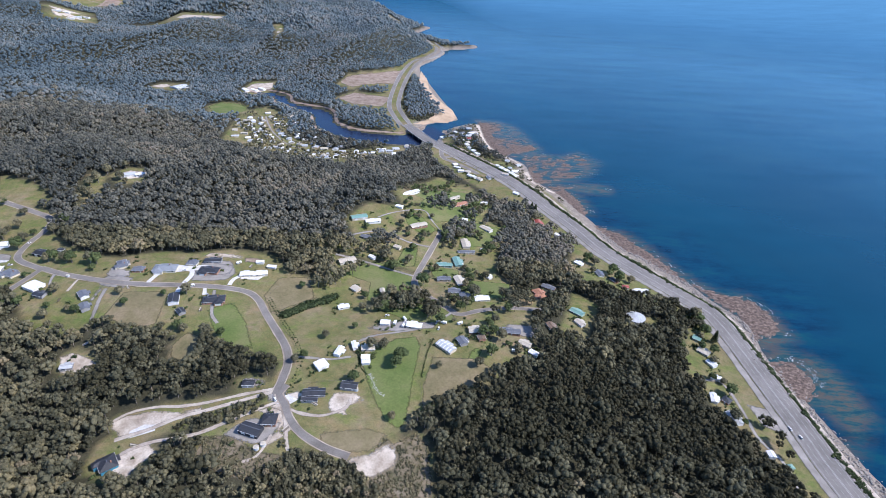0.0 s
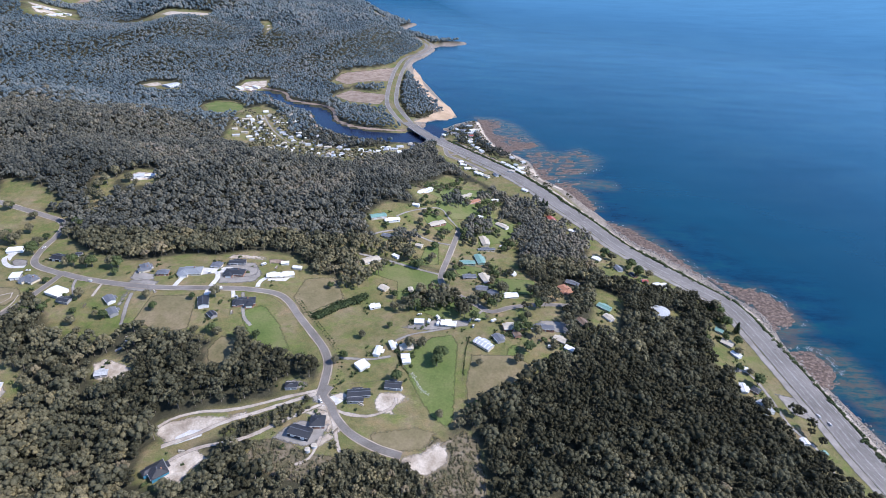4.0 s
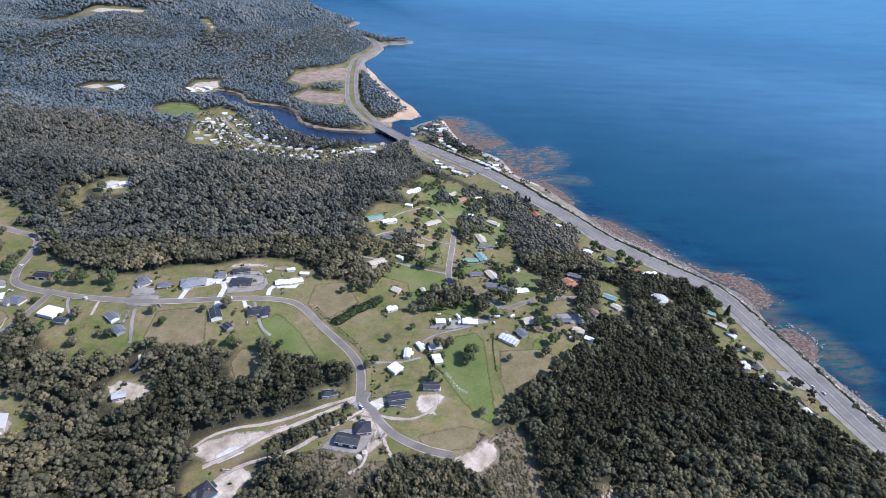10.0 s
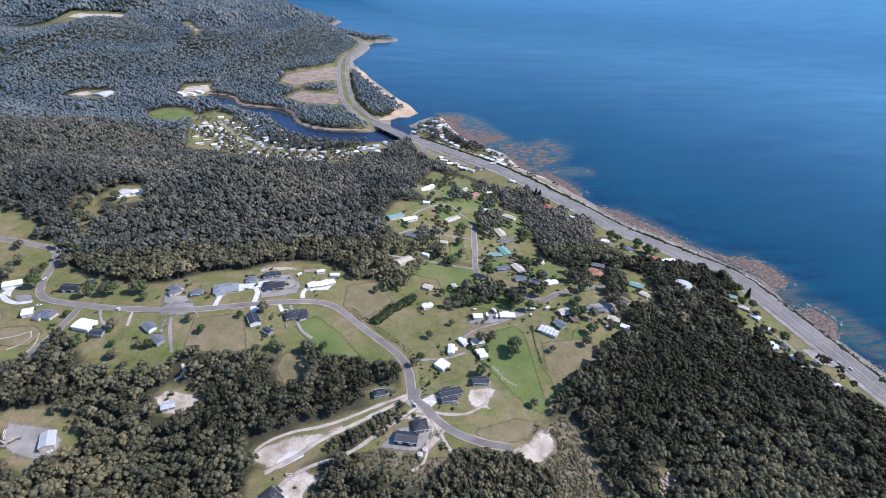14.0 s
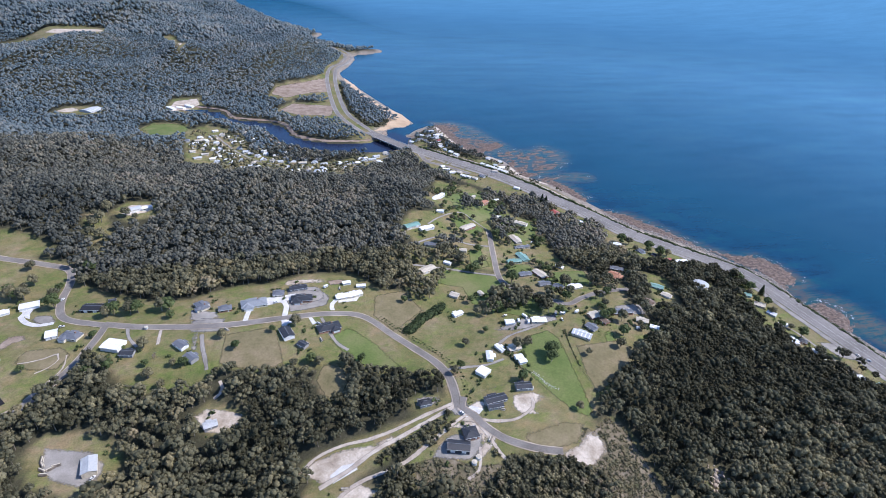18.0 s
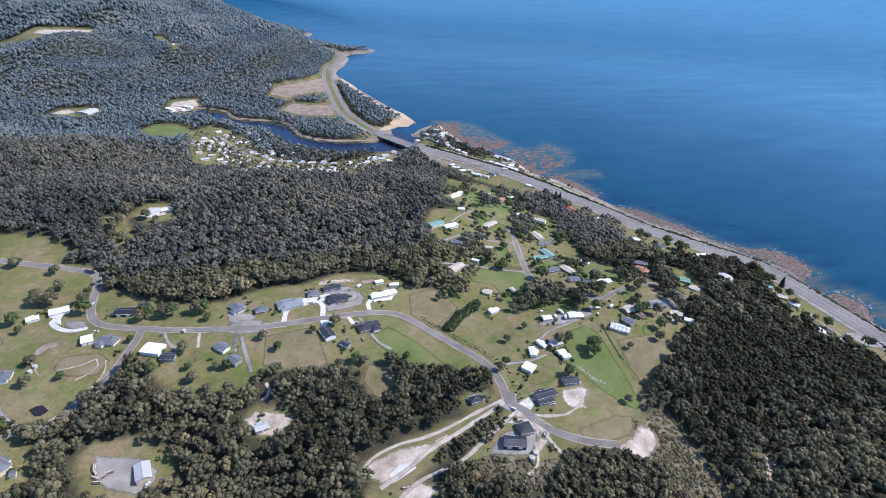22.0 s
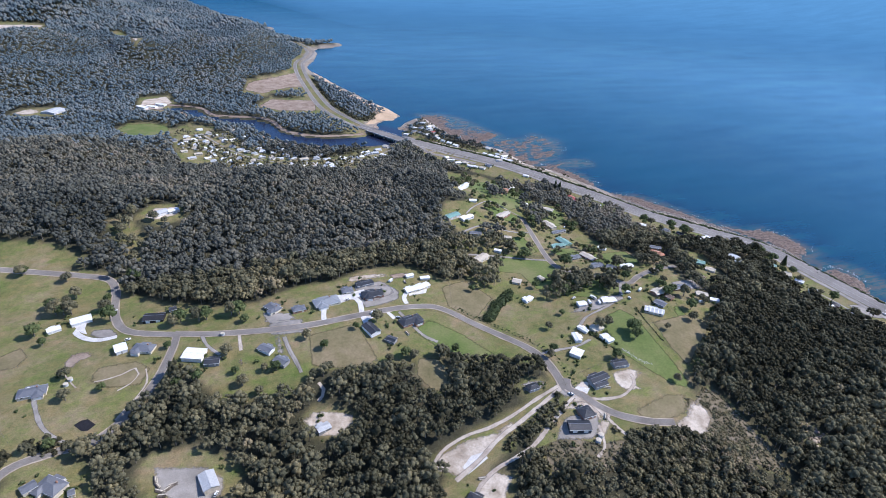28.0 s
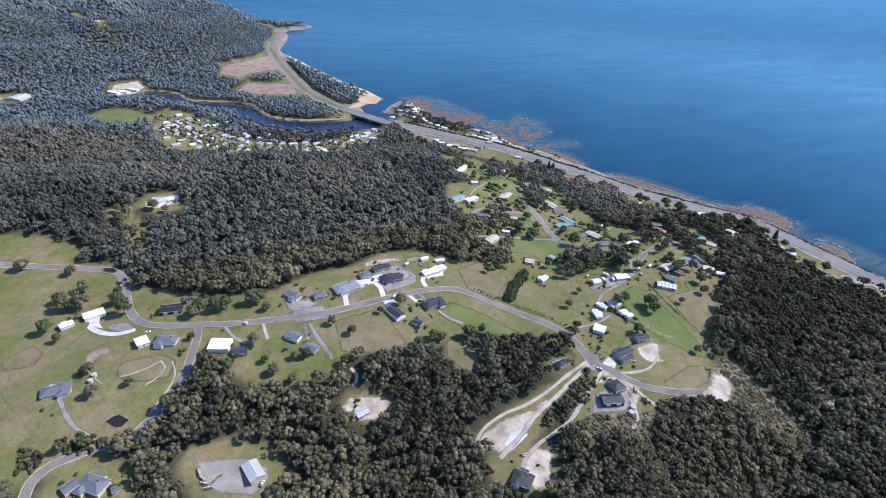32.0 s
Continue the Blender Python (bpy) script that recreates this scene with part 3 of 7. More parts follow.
PATCHES_G = [
    ("gravel_yard", "gravel", [(-335, 446.5), (-329.9, 445.3), (-327.5, 413.6), (-332.2, 412.1)]),
    ("bare_ground", "sandy", [(-64, 262.8), (-49.5, 272.4), (-39, 280), (-37.4, 272.8), (-35.2, 263.5), (-42.8, 259.4), (-57.8, 257.5)]),
    ("gravel_yard", "gravel", [(-163.2, 330.7), (-154, 332.9), (-143.4, 329.1), (-140.5, 323.8), (-150, 322.2), (-161.3, 323.4)]),
    ("gravel_yard", "gravel", [(-254.1, 488.5), (-221.7, 485), (-222.1, 469.7), (-242.2, 460.3), (-256.8, 464.3)]),
]
PATCHES_H = [
    ("gravel_yard", "gravel", [(-469.5, 492), (-457.4, 488.9), (-449.1, 477), (-456.9, 472.7), (-468.8, 479.7), (-474.3, 486.9)]),
    ("gravel_yard", "gravel", [(-75.7, 399.9), (-51.5, 412.9), (-12, 411.8), (-11.3, 401.4), (-42.1, 395.2), (-58.6, 395.1)]),
    ("gravel_yard", "gravel", [(49.9, 415.2), (84.1, 418.5), (80.3, 398.1), (58.8, 399)]),
    ("concrete_pad", "concrete", [(-296.8, 467.8), (-294.6, 476.4), (-268.4, 477.4), (-248.3, 481.5), (-245.5, 473.7), (-272.5, 464.3), (-288.4, 462.2)]),
]
PATCHES_I = [
    ("concrete_slab", "concrete", [(-229.3, 282.2), (-220.9, 287.8), (-212, 287.7), (-210.6, 282.4), (-227.5, 276.1)]),
    ("concrete_pad", "concrete", [(-130.4, 311.8), (-121, 315.5), (-112.7, 310.6), (-118.8, 305.6), (-128.2, 306.2)]),
    ("concrete_pad", "concrete", [(-491.3, 510.4), (-484.6, 510.9), (-477.1, 506), (-477.3, 496.3), (-474.3, 486.9), (-479.2, 490.7), (-484.5, 499.5)]),
    ("concrete_pad", "concrete", [(-209.1, 470.8), (-188.9, 472.7), (-192.3, 465.3), (-209.5, 463)]),
]
PATCHES_J = [
    ("stony_scrub_ground", "scrubby", [(-171.5, 278.1), (-152.6, 280.5), (-131.8, 267.9), (-102.2, 265.1), (-95.7, 251), (-117.4, 242.2), (-151.4, 249.8), (-177.4, 259.7)]),
    ("stony_scrub_ground", "scrubby", [(-42.8, 284.3), (-27.1, 274.6), (-15.1, 250.1), (-17.8, 221), (-50.2, 230.5), (-61.5, 247.9), (-59, 262)]),
    ("stony_scrub_ground", "scrubby", [(-21.4, 289.4), (-11.4, 280.9), (-7.1, 256.2), (-5.4, 237.8), (-1, 225.7), (-11.3, 208.2), (-32.5, 230.3), (-42.8, 246.4), (-55.2, 256.1), (-43.5, 274.9)]),
    ("gravel_yard", "gravel", [(-129.9, 324.1), (-123.9, 326.3), (-123.1, 321.4), (-122.6, 314.9), (-127.9, 310.8), (-133.1, 311), (-134.1, 316.9)]),
]
PATCHES_K = [
    ("red_soil", "soil", [(-484.9, 450), (-480.9, 463.1), (-467.9, 461.5), (-463.8, 452.8), (-472.8, 451.3), (-479.3, 441.3)]),
    ("red_soil", "soil", [(-363.2, 415.8), (-359.1, 417.5), (-356.2, 410.9), (-359.6, 408.1)]),
    ("gravel_lay_by", "gravel", [(262.5, 366.1), (283, 362), (289.8, 337.3), (278.2, 333.2), (265.2, 340.5)]),
    ("sports_oval", "paddock", [(-539, 1191.1), (-522, 1223.4), (-485.4, 1224.2), (-455.2, 1197.2), (-450.1, 1162.1), (-476, 1136.6), (-510.1, 1137.9)]),
]
PATCHES_L = [
    ("quarry_yard", "sandy", [(-516.4, 1351), (-514.2, 1411.5), (-468.7, 1435.5), (-452.5, 1371.2), (-474.3, 1335.4), (-505.3, 1317)]),
    ("brown_field", "soil", [(-303.1, 1442), (-289.9, 1494.3), (-218.9, 1543.9), (-153.2, 1668.3), (-151.5, 1477.1), (-222.6, 1443.2), (-263.4, 1411.7)]),
    ("brown_field", "soil", [(-282.4, 1319), (-250.9, 1367.6), (-155.3, 1338.6), (-168.3, 1251.2), (-240.2, 1271.3)]),
    ("bare_ground", "sandy", [(-936.6, 1943.2), (-934.8, 2008.7), (-806.7, 2043.1), (-796.6, 1968.7), (-855.4, 1877)]),
]
PATCHES_M = [
    ("bare_ground", "sandy", [(-629.8, 2021.4), (-605.4, 2012.7), (-536.4, 1754.9), (-545, 1743.3), (-599.1, 1962.7)]),
    ("bare_ground", "sandy", [(-429.3, 2069.1), (-385.3, 2032.5), (-400.9, 1993.5), (-427.7, 2029.4)]),
    ("green_paddock", "paddock", [(-1510.2, 2106), (-1378.6, 2191.3), (-1302.4, 2054.5), (-1438.1, 1985.6)]),
    ("brown_field", "soil", [(-1369.7, 2185.1), (-1239.7, 2203.4), (-1208.7, 2114.9), (-1299.3, 2055.3)]),
]
PATCHES_N = [
    ("bare_ground", "sandy", [(-1289.3, 1850.9), (-1209.5, 1917.4), (-1153, 1841.3), (-1232.1, 1767.2)]),
    ("bare_ground", "sandy", [(-736, 1329.4), (-715.2, 1364.9), (-680, 1346.6), (-704, 1320.8)]),
    ("bare_ground", "sandy", [(-445.7, 671.6), (-437.2, 689.4), (-410, 690.8), (-410.3, 672.4), (-432.5, 663.6)]),
]
PATCHES_O = [
    ("bare_ground", "sandy", [(-144.1, 300.9), (-133.1, 303.9), (-120.7, 301.8), (-116.2, 290.5), (-120.8, 279.9), (-129.1, 274.6), (-123.9, 284.8), (-129.6, 295.0)]),
    ("dry_paddock", "dry", [(-90.5, 284.5), (-56.5, 289.8), (-39.9, 285.8), (-51.6, 271.2), (-76.0, 268.2), (-88.7, 275.4)]),
    ("gravel_yard", "gravel", [(-135.0, 324.4), (-125.6, 322.8), (-122.0, 313.4), (-127.5, 307.0), (-135.8, 308.4), (-138.8, 316.3)]),
    ("village_lawn", "paddock", [(-52.4, 649.4), (-18.1, 611.7), (-29.0, 588.2), (-54.2, 604.0), (-61.1, 623.6)]),
    ("village_lawn", "paddock", [(-47.9, 786.3), (-1.0, 757.6), (-25.8, 682.7), (-56.2, 697.5)]),
    ("village_lawn", "paddock", [(20.5, 659.2), (63.8, 658.8), (53.7, 602.7), (6.7, 578.3)]),
    ("village_lawn", "paddock", [(-22.1, 526.9), (9.6, 527.6), (11.6, 491.3), (-20.8, 504.2)]),
    ("village_lawn", "paddock", [(-55.8, 556.2), (-37.7, 563.6), (-38.8, 521.4), (-62.7, 515.2)]),
    ("village_lawn", "paddock", [(31.6, 383.2), (25.2, 354.4), (15.0, 349.1), (18.1, 372.4)]),
    ("village_lawn", "paddock", [(-122.3, 497.0), (-82.0, 524.5), (-36.6, 501.9), (-33.2, 470.6), (-63.5, 448.9), (-82.2, 446.6), (-83.0, 481.8)]),
    ("village_lawn", "paddock", [(8.3, 504.3), (65.8, 503.0), (59.1, 464.3), (4.2, 461.1)]),
    ("village_lawn", "paddock", [(-71.4, 452.3), (-55.0, 455.9), (-26.7, 460.0), (0.1, 438.9), (7.6, 414.2), (-18.5, 401.1), (-68.9, 432.1)]),
    ("dry_paddock", "dry", [(-228.7, 382.4), (-212.8, 377.1), (-208.4, 361.0), (-215.1, 344.9), (-227.9, 344.5), (-235.0, 365.2)]),
    ("bare_ground", "sandy", [(-73.6, 262.1), (-63.6, 267.3), (-49.5, 271.0), (-36.2, 279.9), (-33.0, 269.4), (-34.0, 262.3), (-48.5, 253.0), (-61.2, 255.1)]),
    ("red_soil", "soil", [(-38.4, 273.8), (-33.9, 268.2), (-35.8, 263.3), (-39.1, 269.5)]),
]
CLEARINGS_A = [
    [(-585.5, 623.5), (-511.3, 598.5), (-468.5, 579.5), (-452.5, 544), (-417.3, 515.4), (-373.8, 490.3), (-336.8, 486.4), (-335.5, 444.7), (-387.2, 448.6), (-447, 468.3), (-504.9, 483.3), (-563.5, 497.9)],
    [(-565, 505.2), (-447.1, 474.5), (-328.5, 435.1), (-340.8, 419.7), (-353.1, 401.1), (-379.9, 410), (-402.4, 417.7), (-412.6, 410.3), (-426.6, 392.4), (-442.9, 370.4), (-463.3, 364), (-497, 352.4), (-531.9, 345.6)],
    [(-335.7, 441.7), (-336.4, 490.6), (-302.1, 504.3), (-270.5, 503.5), (-237.5, 517.6), (-192.4, 512.6), (-170, 488.4), (-140.6, 476.7), (-103.6, 483.9), (-88.6, 418), (-129.1, 352.5), (-144.1, 349.3), (-156.2, 357.4), (-187.3, 364.2), (-208, 381.2), (-235.6, 378.2), (-279.6, 383.7), (-305.6, 391.6), (-317.9, 383.1), (-333.6, 373.5), (-354.1, 377.4), (-374.7, 383.6), (-397.6, 411.8), (-406.7, 453.8)],
]
CLEARINGS_B = [
    [(-158.8, 540), (-110.5, 559), (-128.9, 599.6), (-107.1, 639.1), (-60.9, 647.1), (-80.8, 690.7), (-24.1, 850.7), (26.4, 824.6), (59.8, 743.6), (43.7, 680.4), (75.5, 653.9), (53.6, 570.1), (51.2, 526.7), (72.9, 488)],
    [(-140.6, 476.7), (-142.3, 528.2), (72.9, 488), (94.5, 477.2), (74.7, 424.4), (74.5, 384.6), (43.5, 341.1), (9.6, 325.7), (-21.4, 301.6), (-34.4, 285.8), (-29.1, 264.4), (-56.4, 255.5), (-97.8, 270.7), (-115.4, 257.3), (-140.5, 254.3), (-178.2, 258.8), (-181.2, 271.6), (-167.2, 290), (-138.8, 310.1), (-136.3, 361.1), (-150.6, 429.1)],
    [(-21.4, 289.4), (-11.4, 280.9), (-7.1, 256.2), (-5.4, 237.8), (-1, 225.7), (-11.3, 208.2), (-32.5, 230.3), (-42.8, 246.4), (-55.2, 256.1), (-43.5, 274.9)],
]
CLEARINGS_C = [
    [(-422.8, 352.2), (-399.1, 353.3), (-373.1, 338.9), (-365.2, 324.1), (-376.2, 303.8), (-390.3, 298.4), (-419.6, 315.1), (-430.3, 336.8)],
    [(-501.2, 341.9), (-492.1, 358.6), (-469.3, 361.6), (-454.2, 351.3), (-451.5, 327.4), (-462.6, 313.8), (-499.4, 324.7)],
    [(-323.4, 354.2), (-315.4, 360.7), (-301.4, 358.1), (-286.5, 345.2), (-292.8, 333.4), (-309.7, 332.3), (-322.7, 342.6)],
]
CLEARINGS_D = [
    [(-131.6, 319.6), (-154.2, 299.3), (-180.8, 289.2), (-213.2, 274.4), (-198.3, 266), (-210.8, 243.6), (-224.8, 241.5), (-247.7, 251.2), (-248.7, 272.2), (-239.7, 281.3), (-251.5, 286.4), (-244.5, 297), (-213.3, 305.4), (-181.7, 310.5), (-157.6, 316.6), (-137.9, 322.1)],
    [(-35.6, 1030.5), (115.9, 909.6), (126.7, 781.4), (69.3, 781.6), (22.8, 844.9), (-41.6, 948.8)],
    [(-437.4, 1143.4), (-349.6, 1131.8), (-324.6, 1032.5), (-219.7, 938.9), (-83.2, 1005.6), (-92.7, 947.1), (-188.6, 846.7), (-325.2, 886.5), (-422.1, 989.9)],
]
CLEARINGS_E = [
    [(-543, 1191.3), (-523.4, 1231.7), (-486.7, 1232.5), (-449.9, 1196.8), (-443.7, 1152.5), (-473.5, 1122.3), (-511.5, 1126.2)],
    [(-518.2, 1327.3), (-522.7, 1427.9), (-464.5, 1451.9), (-446.5, 1370.8), (-469.7, 1305)],
    [(-308, 1425.7), (-289.8, 1509.6), (-218.2, 1563.4), (-146.9, 1715.8), (-147.3, 1459.3), (-223.3, 1423.9), (-263.5, 1395.3)],
]
CLEARINGS_F = [
    [(-288.6, 1319.5), (-250.7, 1383.6), (-150.6, 1348.8), (-164.9, 1231.6), (-240.6, 1256.5)],
    [(-738.5, 1321), (-718, 1376.2), (-655, 1376.2), (-640.2, 1309.5), (-673.1, 1297.5)],
    [(-943.3, 1942.8), (-940.8, 2030.7), (-803.5, 2063.1), (-775.7, 1913.4), (-847, 1846.3)],
]
CLEARINGS_G = [
    [(-641.7, 2029.1), (-608.5, 2039.5), (-525.1, 1754.3), (-543, 1723.4), (-602.1, 1930.4)],
    [(-441.7, 2079.8), (-386.1, 2067), (-396.1, 1960.5), (-434.4, 1997.1)],
    [(-454.6, 672.2), (-439, 698.3), (-407.6, 695.1), (-405.8, 662.6), (-430.5, 652.1)],
]
CLEARINGS_H = [
    [(-480.3, 670.9), (-458.1, 675), (-438.7, 618.9), (-446.3, 590), (-463.5, 620.8)],
    [(130.2, 493.7), (154.2, 473.6), (128.2, 410.2), (99.9, 408.4)],
    [(173.2, 443.7), (189.3, 466.8), (216.7, 477), (204.6, 450.7)],
]
CLEARINGS_I = [
    [(-166, 332), (-154.2, 335.4), (-141, 330.8), (-137.2, 322.9), (-149.2, 319.2), (-164.1, 319.8)],
    [(158.1, 621.9), (178.3, 620.2), (186.1, 594.7), (238.6, 554.6), (228, 532.5), (178.5, 512.2), (149.9, 515), (132.6, 553.3)],
    [(250, 468), (264.5, 467.6), (264.6, 423.9), (264.8, 361.9), (262, 327.1), (246, 321.4), (234, 338.5), (228, 362.8), (222, 388), (220, 410.5), (232, 440)],
]
CLEARINGS_J = [
    [(-1518.2, 2119.7), (-1386.3, 2206.2), (-1239.7, 2212), (-1197.3, 2102.3), (-1295.3, 2030.4), (-1427.8, 1968.7)],
    [(-1329.7, 1891.2), (-1212.6, 1956.3), (-1123.9, 1816.5), (-1223.7, 1739.8)],
    [(-1082.4, 1919.2), (-962.9, 2036), (-801.3, 2050), (-766, 1890.5), (-911, 1861)],
]
CLEARINGS_K = [
    [(29, 225), (38, 222), (47, 226), (48, 236), (40, 242), (30, 239)],
    [(-228.7, 382.4), (-212.8, 377.1), (-208.4, 361.0), (-215.1, 344.9), (-227.9, 344.5), (-235.0, 365.2)],
    [(-368.5, 981.4), (-171.9, 956.7), (-170.4, 843.6), (-272.5, 813.2), (-351.5, 878.9)],
    [(-453.6, 1166.5), (-418.5, 1210.2), (-369.1, 1171.7), (-374.2, 1092.2), (-368.9, 1017), (-326.4, 980.2), (-360.3, 956.9), (-423.7, 964.7)],
    [(-587, 659.2), (-526.4, 637), (-486, 603.5), (-513.6, 592.7), (-567, 604.6)],
]
WEST_HOUSES = [
    (-481.4, 507.7, 15, 14.8, 9, 'gable', 'white', 'white'),
    (-500, 500.9, 21, 9.4, 6, 'gable', 'white', 'white'),
    (-424.9, 490.3, -10, 15.8, 10, 'gable', 'black', 'black'),
    (-411, 498.9, 11, 5.8, 5, 'gable', 'charcoal', 'grey'),
    (-446, 454.4, 15, 8.3, 10, 'gable', 'white', 'grey'),
    (-429.5, 448.9, -23, 15.4, 9, 'hip', 'grey', 'cream'),
    (-393.1, 429.7, -22, 15.2, 12, 'gable', 'white', 'white'),
    (-380.6, 418.7, -10, 10.4, 7, 'gable', 'charcoal', 'grey'),
    (-340.8, 420.5, -46, 11.3, 7, 'gable', 'grey', 'white'),
    (-331.1, 405.1, -49, 10.8, 7, 'gable', 'grey', 'grey'),
    (-330.4, 471.1, -55, 14.1, 8, 'hip', 'grey', 'cream'),
    (-309.8, 462.6, 7, 11, 7, 'hip', 'grey', 'brick'),
]
ROAD_HOUSES = [
    (-285.2, 467.2, 8, 22.2, 12, 'hip', 'slate', 'cream'),
    (-263.9, 480.8, 0, 10.1, 8, 'hip', 'grey', 'cream'),
    (-245.9, 489.1, 10, 16.2, 7, 'gable', 'charcoal', 'grey'),
    (-242.8, 469.9, 0, 19, 10, 'hip', 'charcoal', 'brick'),
    (-205.4, 470.9, 12, 12.3, 7, 'gable', 'white', 'cream'),
    (-193, 474.5, 20, 13.6, 7, 'gable', 'white', 'cream'),
    (-256.4, 420.9, -71, 14.7, 9, 'gable', 'charcoal', 'white'),
    (-243.4, 405.1, -46, 8.1, 6, 'gable', 'charcoal', 'grey'),
    (-220.6, 424.6, 14, 19.7, 10, 'hip', 'charcoal', 'brick'),
    (-497.8, 423.2, 3, 17.3, 9, 'hip', 'grey', 'cream'),
    (-386.4, 324.1, -76, 14.3, 9, 'gable', 'silver', 'cream'),
    (-310.9, 340.9, 16, 9.2, 6, 'gable', 'silver', 'grey'),
]
SOUTH_HOUSES = [
    (-472.8, 340.8, -40, 15.8, 10, 'hip', 'grey', 'cream'),
    (-484.2, 342.2, 30, 7.8, 6, 'gable', 'grey', 'cream'),
    (-461.6, 333.9, 9, 3.3, 4, 'gable', 'grey', 'cream'),
    (-139.7, 282.6, -17, 15.7, 9, 'gable', 'charcoal', 'charcoal'),
    (-128.7, 291.1, 3, 10.4, 10, 'hip', 'charcoal', 'brick'),
    (-101.7, 316.4, 8, 16.9, 7, 'gable', 'charcoal', 'grey'),
    (-103.7, 310.4, 3, 11.9, 5, 'gable', 'charcoal', 'grey'),
    (-76, 324.6, -4, 12.5, 7, 'gable', 'charcoal', 'grey'),
    (-102.6, 346, -51, 9, 9, 'gable', 'white', 'white'),
    (-91.6, 363.5, -102, 10.8, 5, 'gable', 'white', 'white'),
    (-231.1, 255.4, -49, 12.8, 11, 'hip', 'charcoal', 'blue'),
    (-155.1, 324.3, 5, 8.9, 6, 'hip', 'charcoal', 'grey'),
]
VILLAGE_HOUSES = [
    (-1.8, 374.2, -42, 16.8, 8, 'gable', 'silver', 'cream'),
    (-31.2, 403.3, -8, 13.6, 7, 'gable', 'white', 'cream'),
    (-57.9, 407.4, -3, 8.3, 6, 'gable', 'white', 'white'),
    (26.7, 399.9, 8, 17.8, 8, 'gable', 'cream', 'brick'),
    (11.8, 382.6, -63, 9.9, 7, 'gable', 'grey', 'grey'),
    (28.8, 388.9, -70, 6.5, 6, 'gable', 'brown', 'brick'),
    (54, 401.8, -3, 20.5, 6, 'gable', 'grey', 'brick'),
    (67.2, 387.1, -33, 10.8, 6, 'gable', 'cream', 'cream'),
    (-79.9, 371.7, -69, 9.6, 3.5, 'gable', 'white', 'white'),
    (-67.8, 368.8, 9, 11.1, 6, 'gable', 'cream', 'cream'),
    (-68.1, 356.8, 6, 6.8, 5, 'gable', 'white', 'white'),
    (-66.9, 351.1, 8, 6.5, 4, 'gable', 'white', 'white'),
    (73.8, 376.6, -39, 7.8, 5, 'gable', 'white', 'white'),
]
NORTH_HOUSES = [
    (-58.5, 697.1, 46, 27.3, 6, 'gable', 'white', 'white'),
    (-68.3, 642.6, -18, 8.7, 5, 'gable', 'white', 'white'),
    (-112.9, 601.5, 22, 18.7, 9, 'gable', 'green', 'cream'),
    (-95.8, 597.5, 23, 17.7, 7, 'gable', 'white', 'white'),
    (-41.4, 608.1, 32, 21.2, 8, 'gable', 'cream', 'brick'),
    (8.7, 709.4, 39, 25.8, 8, 'gable', 'orange', 'brick'),
    (46.5, 752.4, 15, 10, 4, 'gable', 'white', 'white'),
    (44.5, 644, -43, 16.9, 7, 'gable', 'cream', 'white'),
    (16.6, 590.8, -81, 20.3, 8, 'gable', 'cream', 'cream'),
    (7.5, 542.5, -78, 19.2, 8, 'gable', 'green', 'green'),
    (-7, 531.6, 3, 17, 6, 'gable', 'green', 'green'),
    (17.8, 570.4, 8, 20.3, 4, 'gable', 'grey', 'cream'),
]
NORTH_SHEDS = [
    (41.5, 513.9, -60, 9.3, 4, 'gable', 'white', 'white'),
    (9.9, 495.8, -72, 18.3, 8, 'gable', 'cream', 'brick'),
    (-6.9, 498.4, 8, 14.2, 6, 'gable', 'grey', 'grey'),
    (-61.8, 554.2, -24, 7.9, 5, 'gable', 'cream', 'cream'),
    (-112.5, 515.9, 29, 17.7, 9, 'gable', 'cream', 'cream'),
    (-98.6, 564, -20, 13, 6, 'gable', 'grey', 'cream'),
    (1.1, 736, 47, 22.7, 4, 'gable', 'cream', 'cream'),
    (-86.9, 528.1, -37, 7.9, 4, 'gable', 'white', 'white'),
    (4.3, 471.4, 0, 12.2, 7, 'gable', 'grey', 'cream'),
    (15.3, 461.3, -47, 10.4, 7, 'gable', 'grey', 'cream'),
    (31.8, 457.5, 11, 14.6, 7, 'gable', 'white', 'cream'),
]
EAST_HOUSES = [
    (92.8, 481, -61, 15.7, 9, 'hip', 'orange', 'brick'),
    (104.5, 498.5, -29, 14.2, 6, 'gable', 'grey', 'brick'),
    (126, 451.6, -41, 13.5, 7, 'gable', 'green', 'green'),
    (125.3, 433.2, -55, 9.7, 6, 'gable', 'cream', 'white'),
    (95.3, 418.9, -68, 10.6, 6, 'gable', 'brown', 'cream'),
    (-94.9, 466.5, -38, 8.5, 7, 'gable', 'cream', 'cream'),
    (-100.8, 432.5, 25, 10.1, 5, 'gable', 'white', 'white'),
    (-67.8, 465.6, -76, 6.3, 4, 'gable', 'cream', 'cream'),
    (120.8, 695.2, -79, 19.3, 8, 'gable', 'red', 'brick'),
]
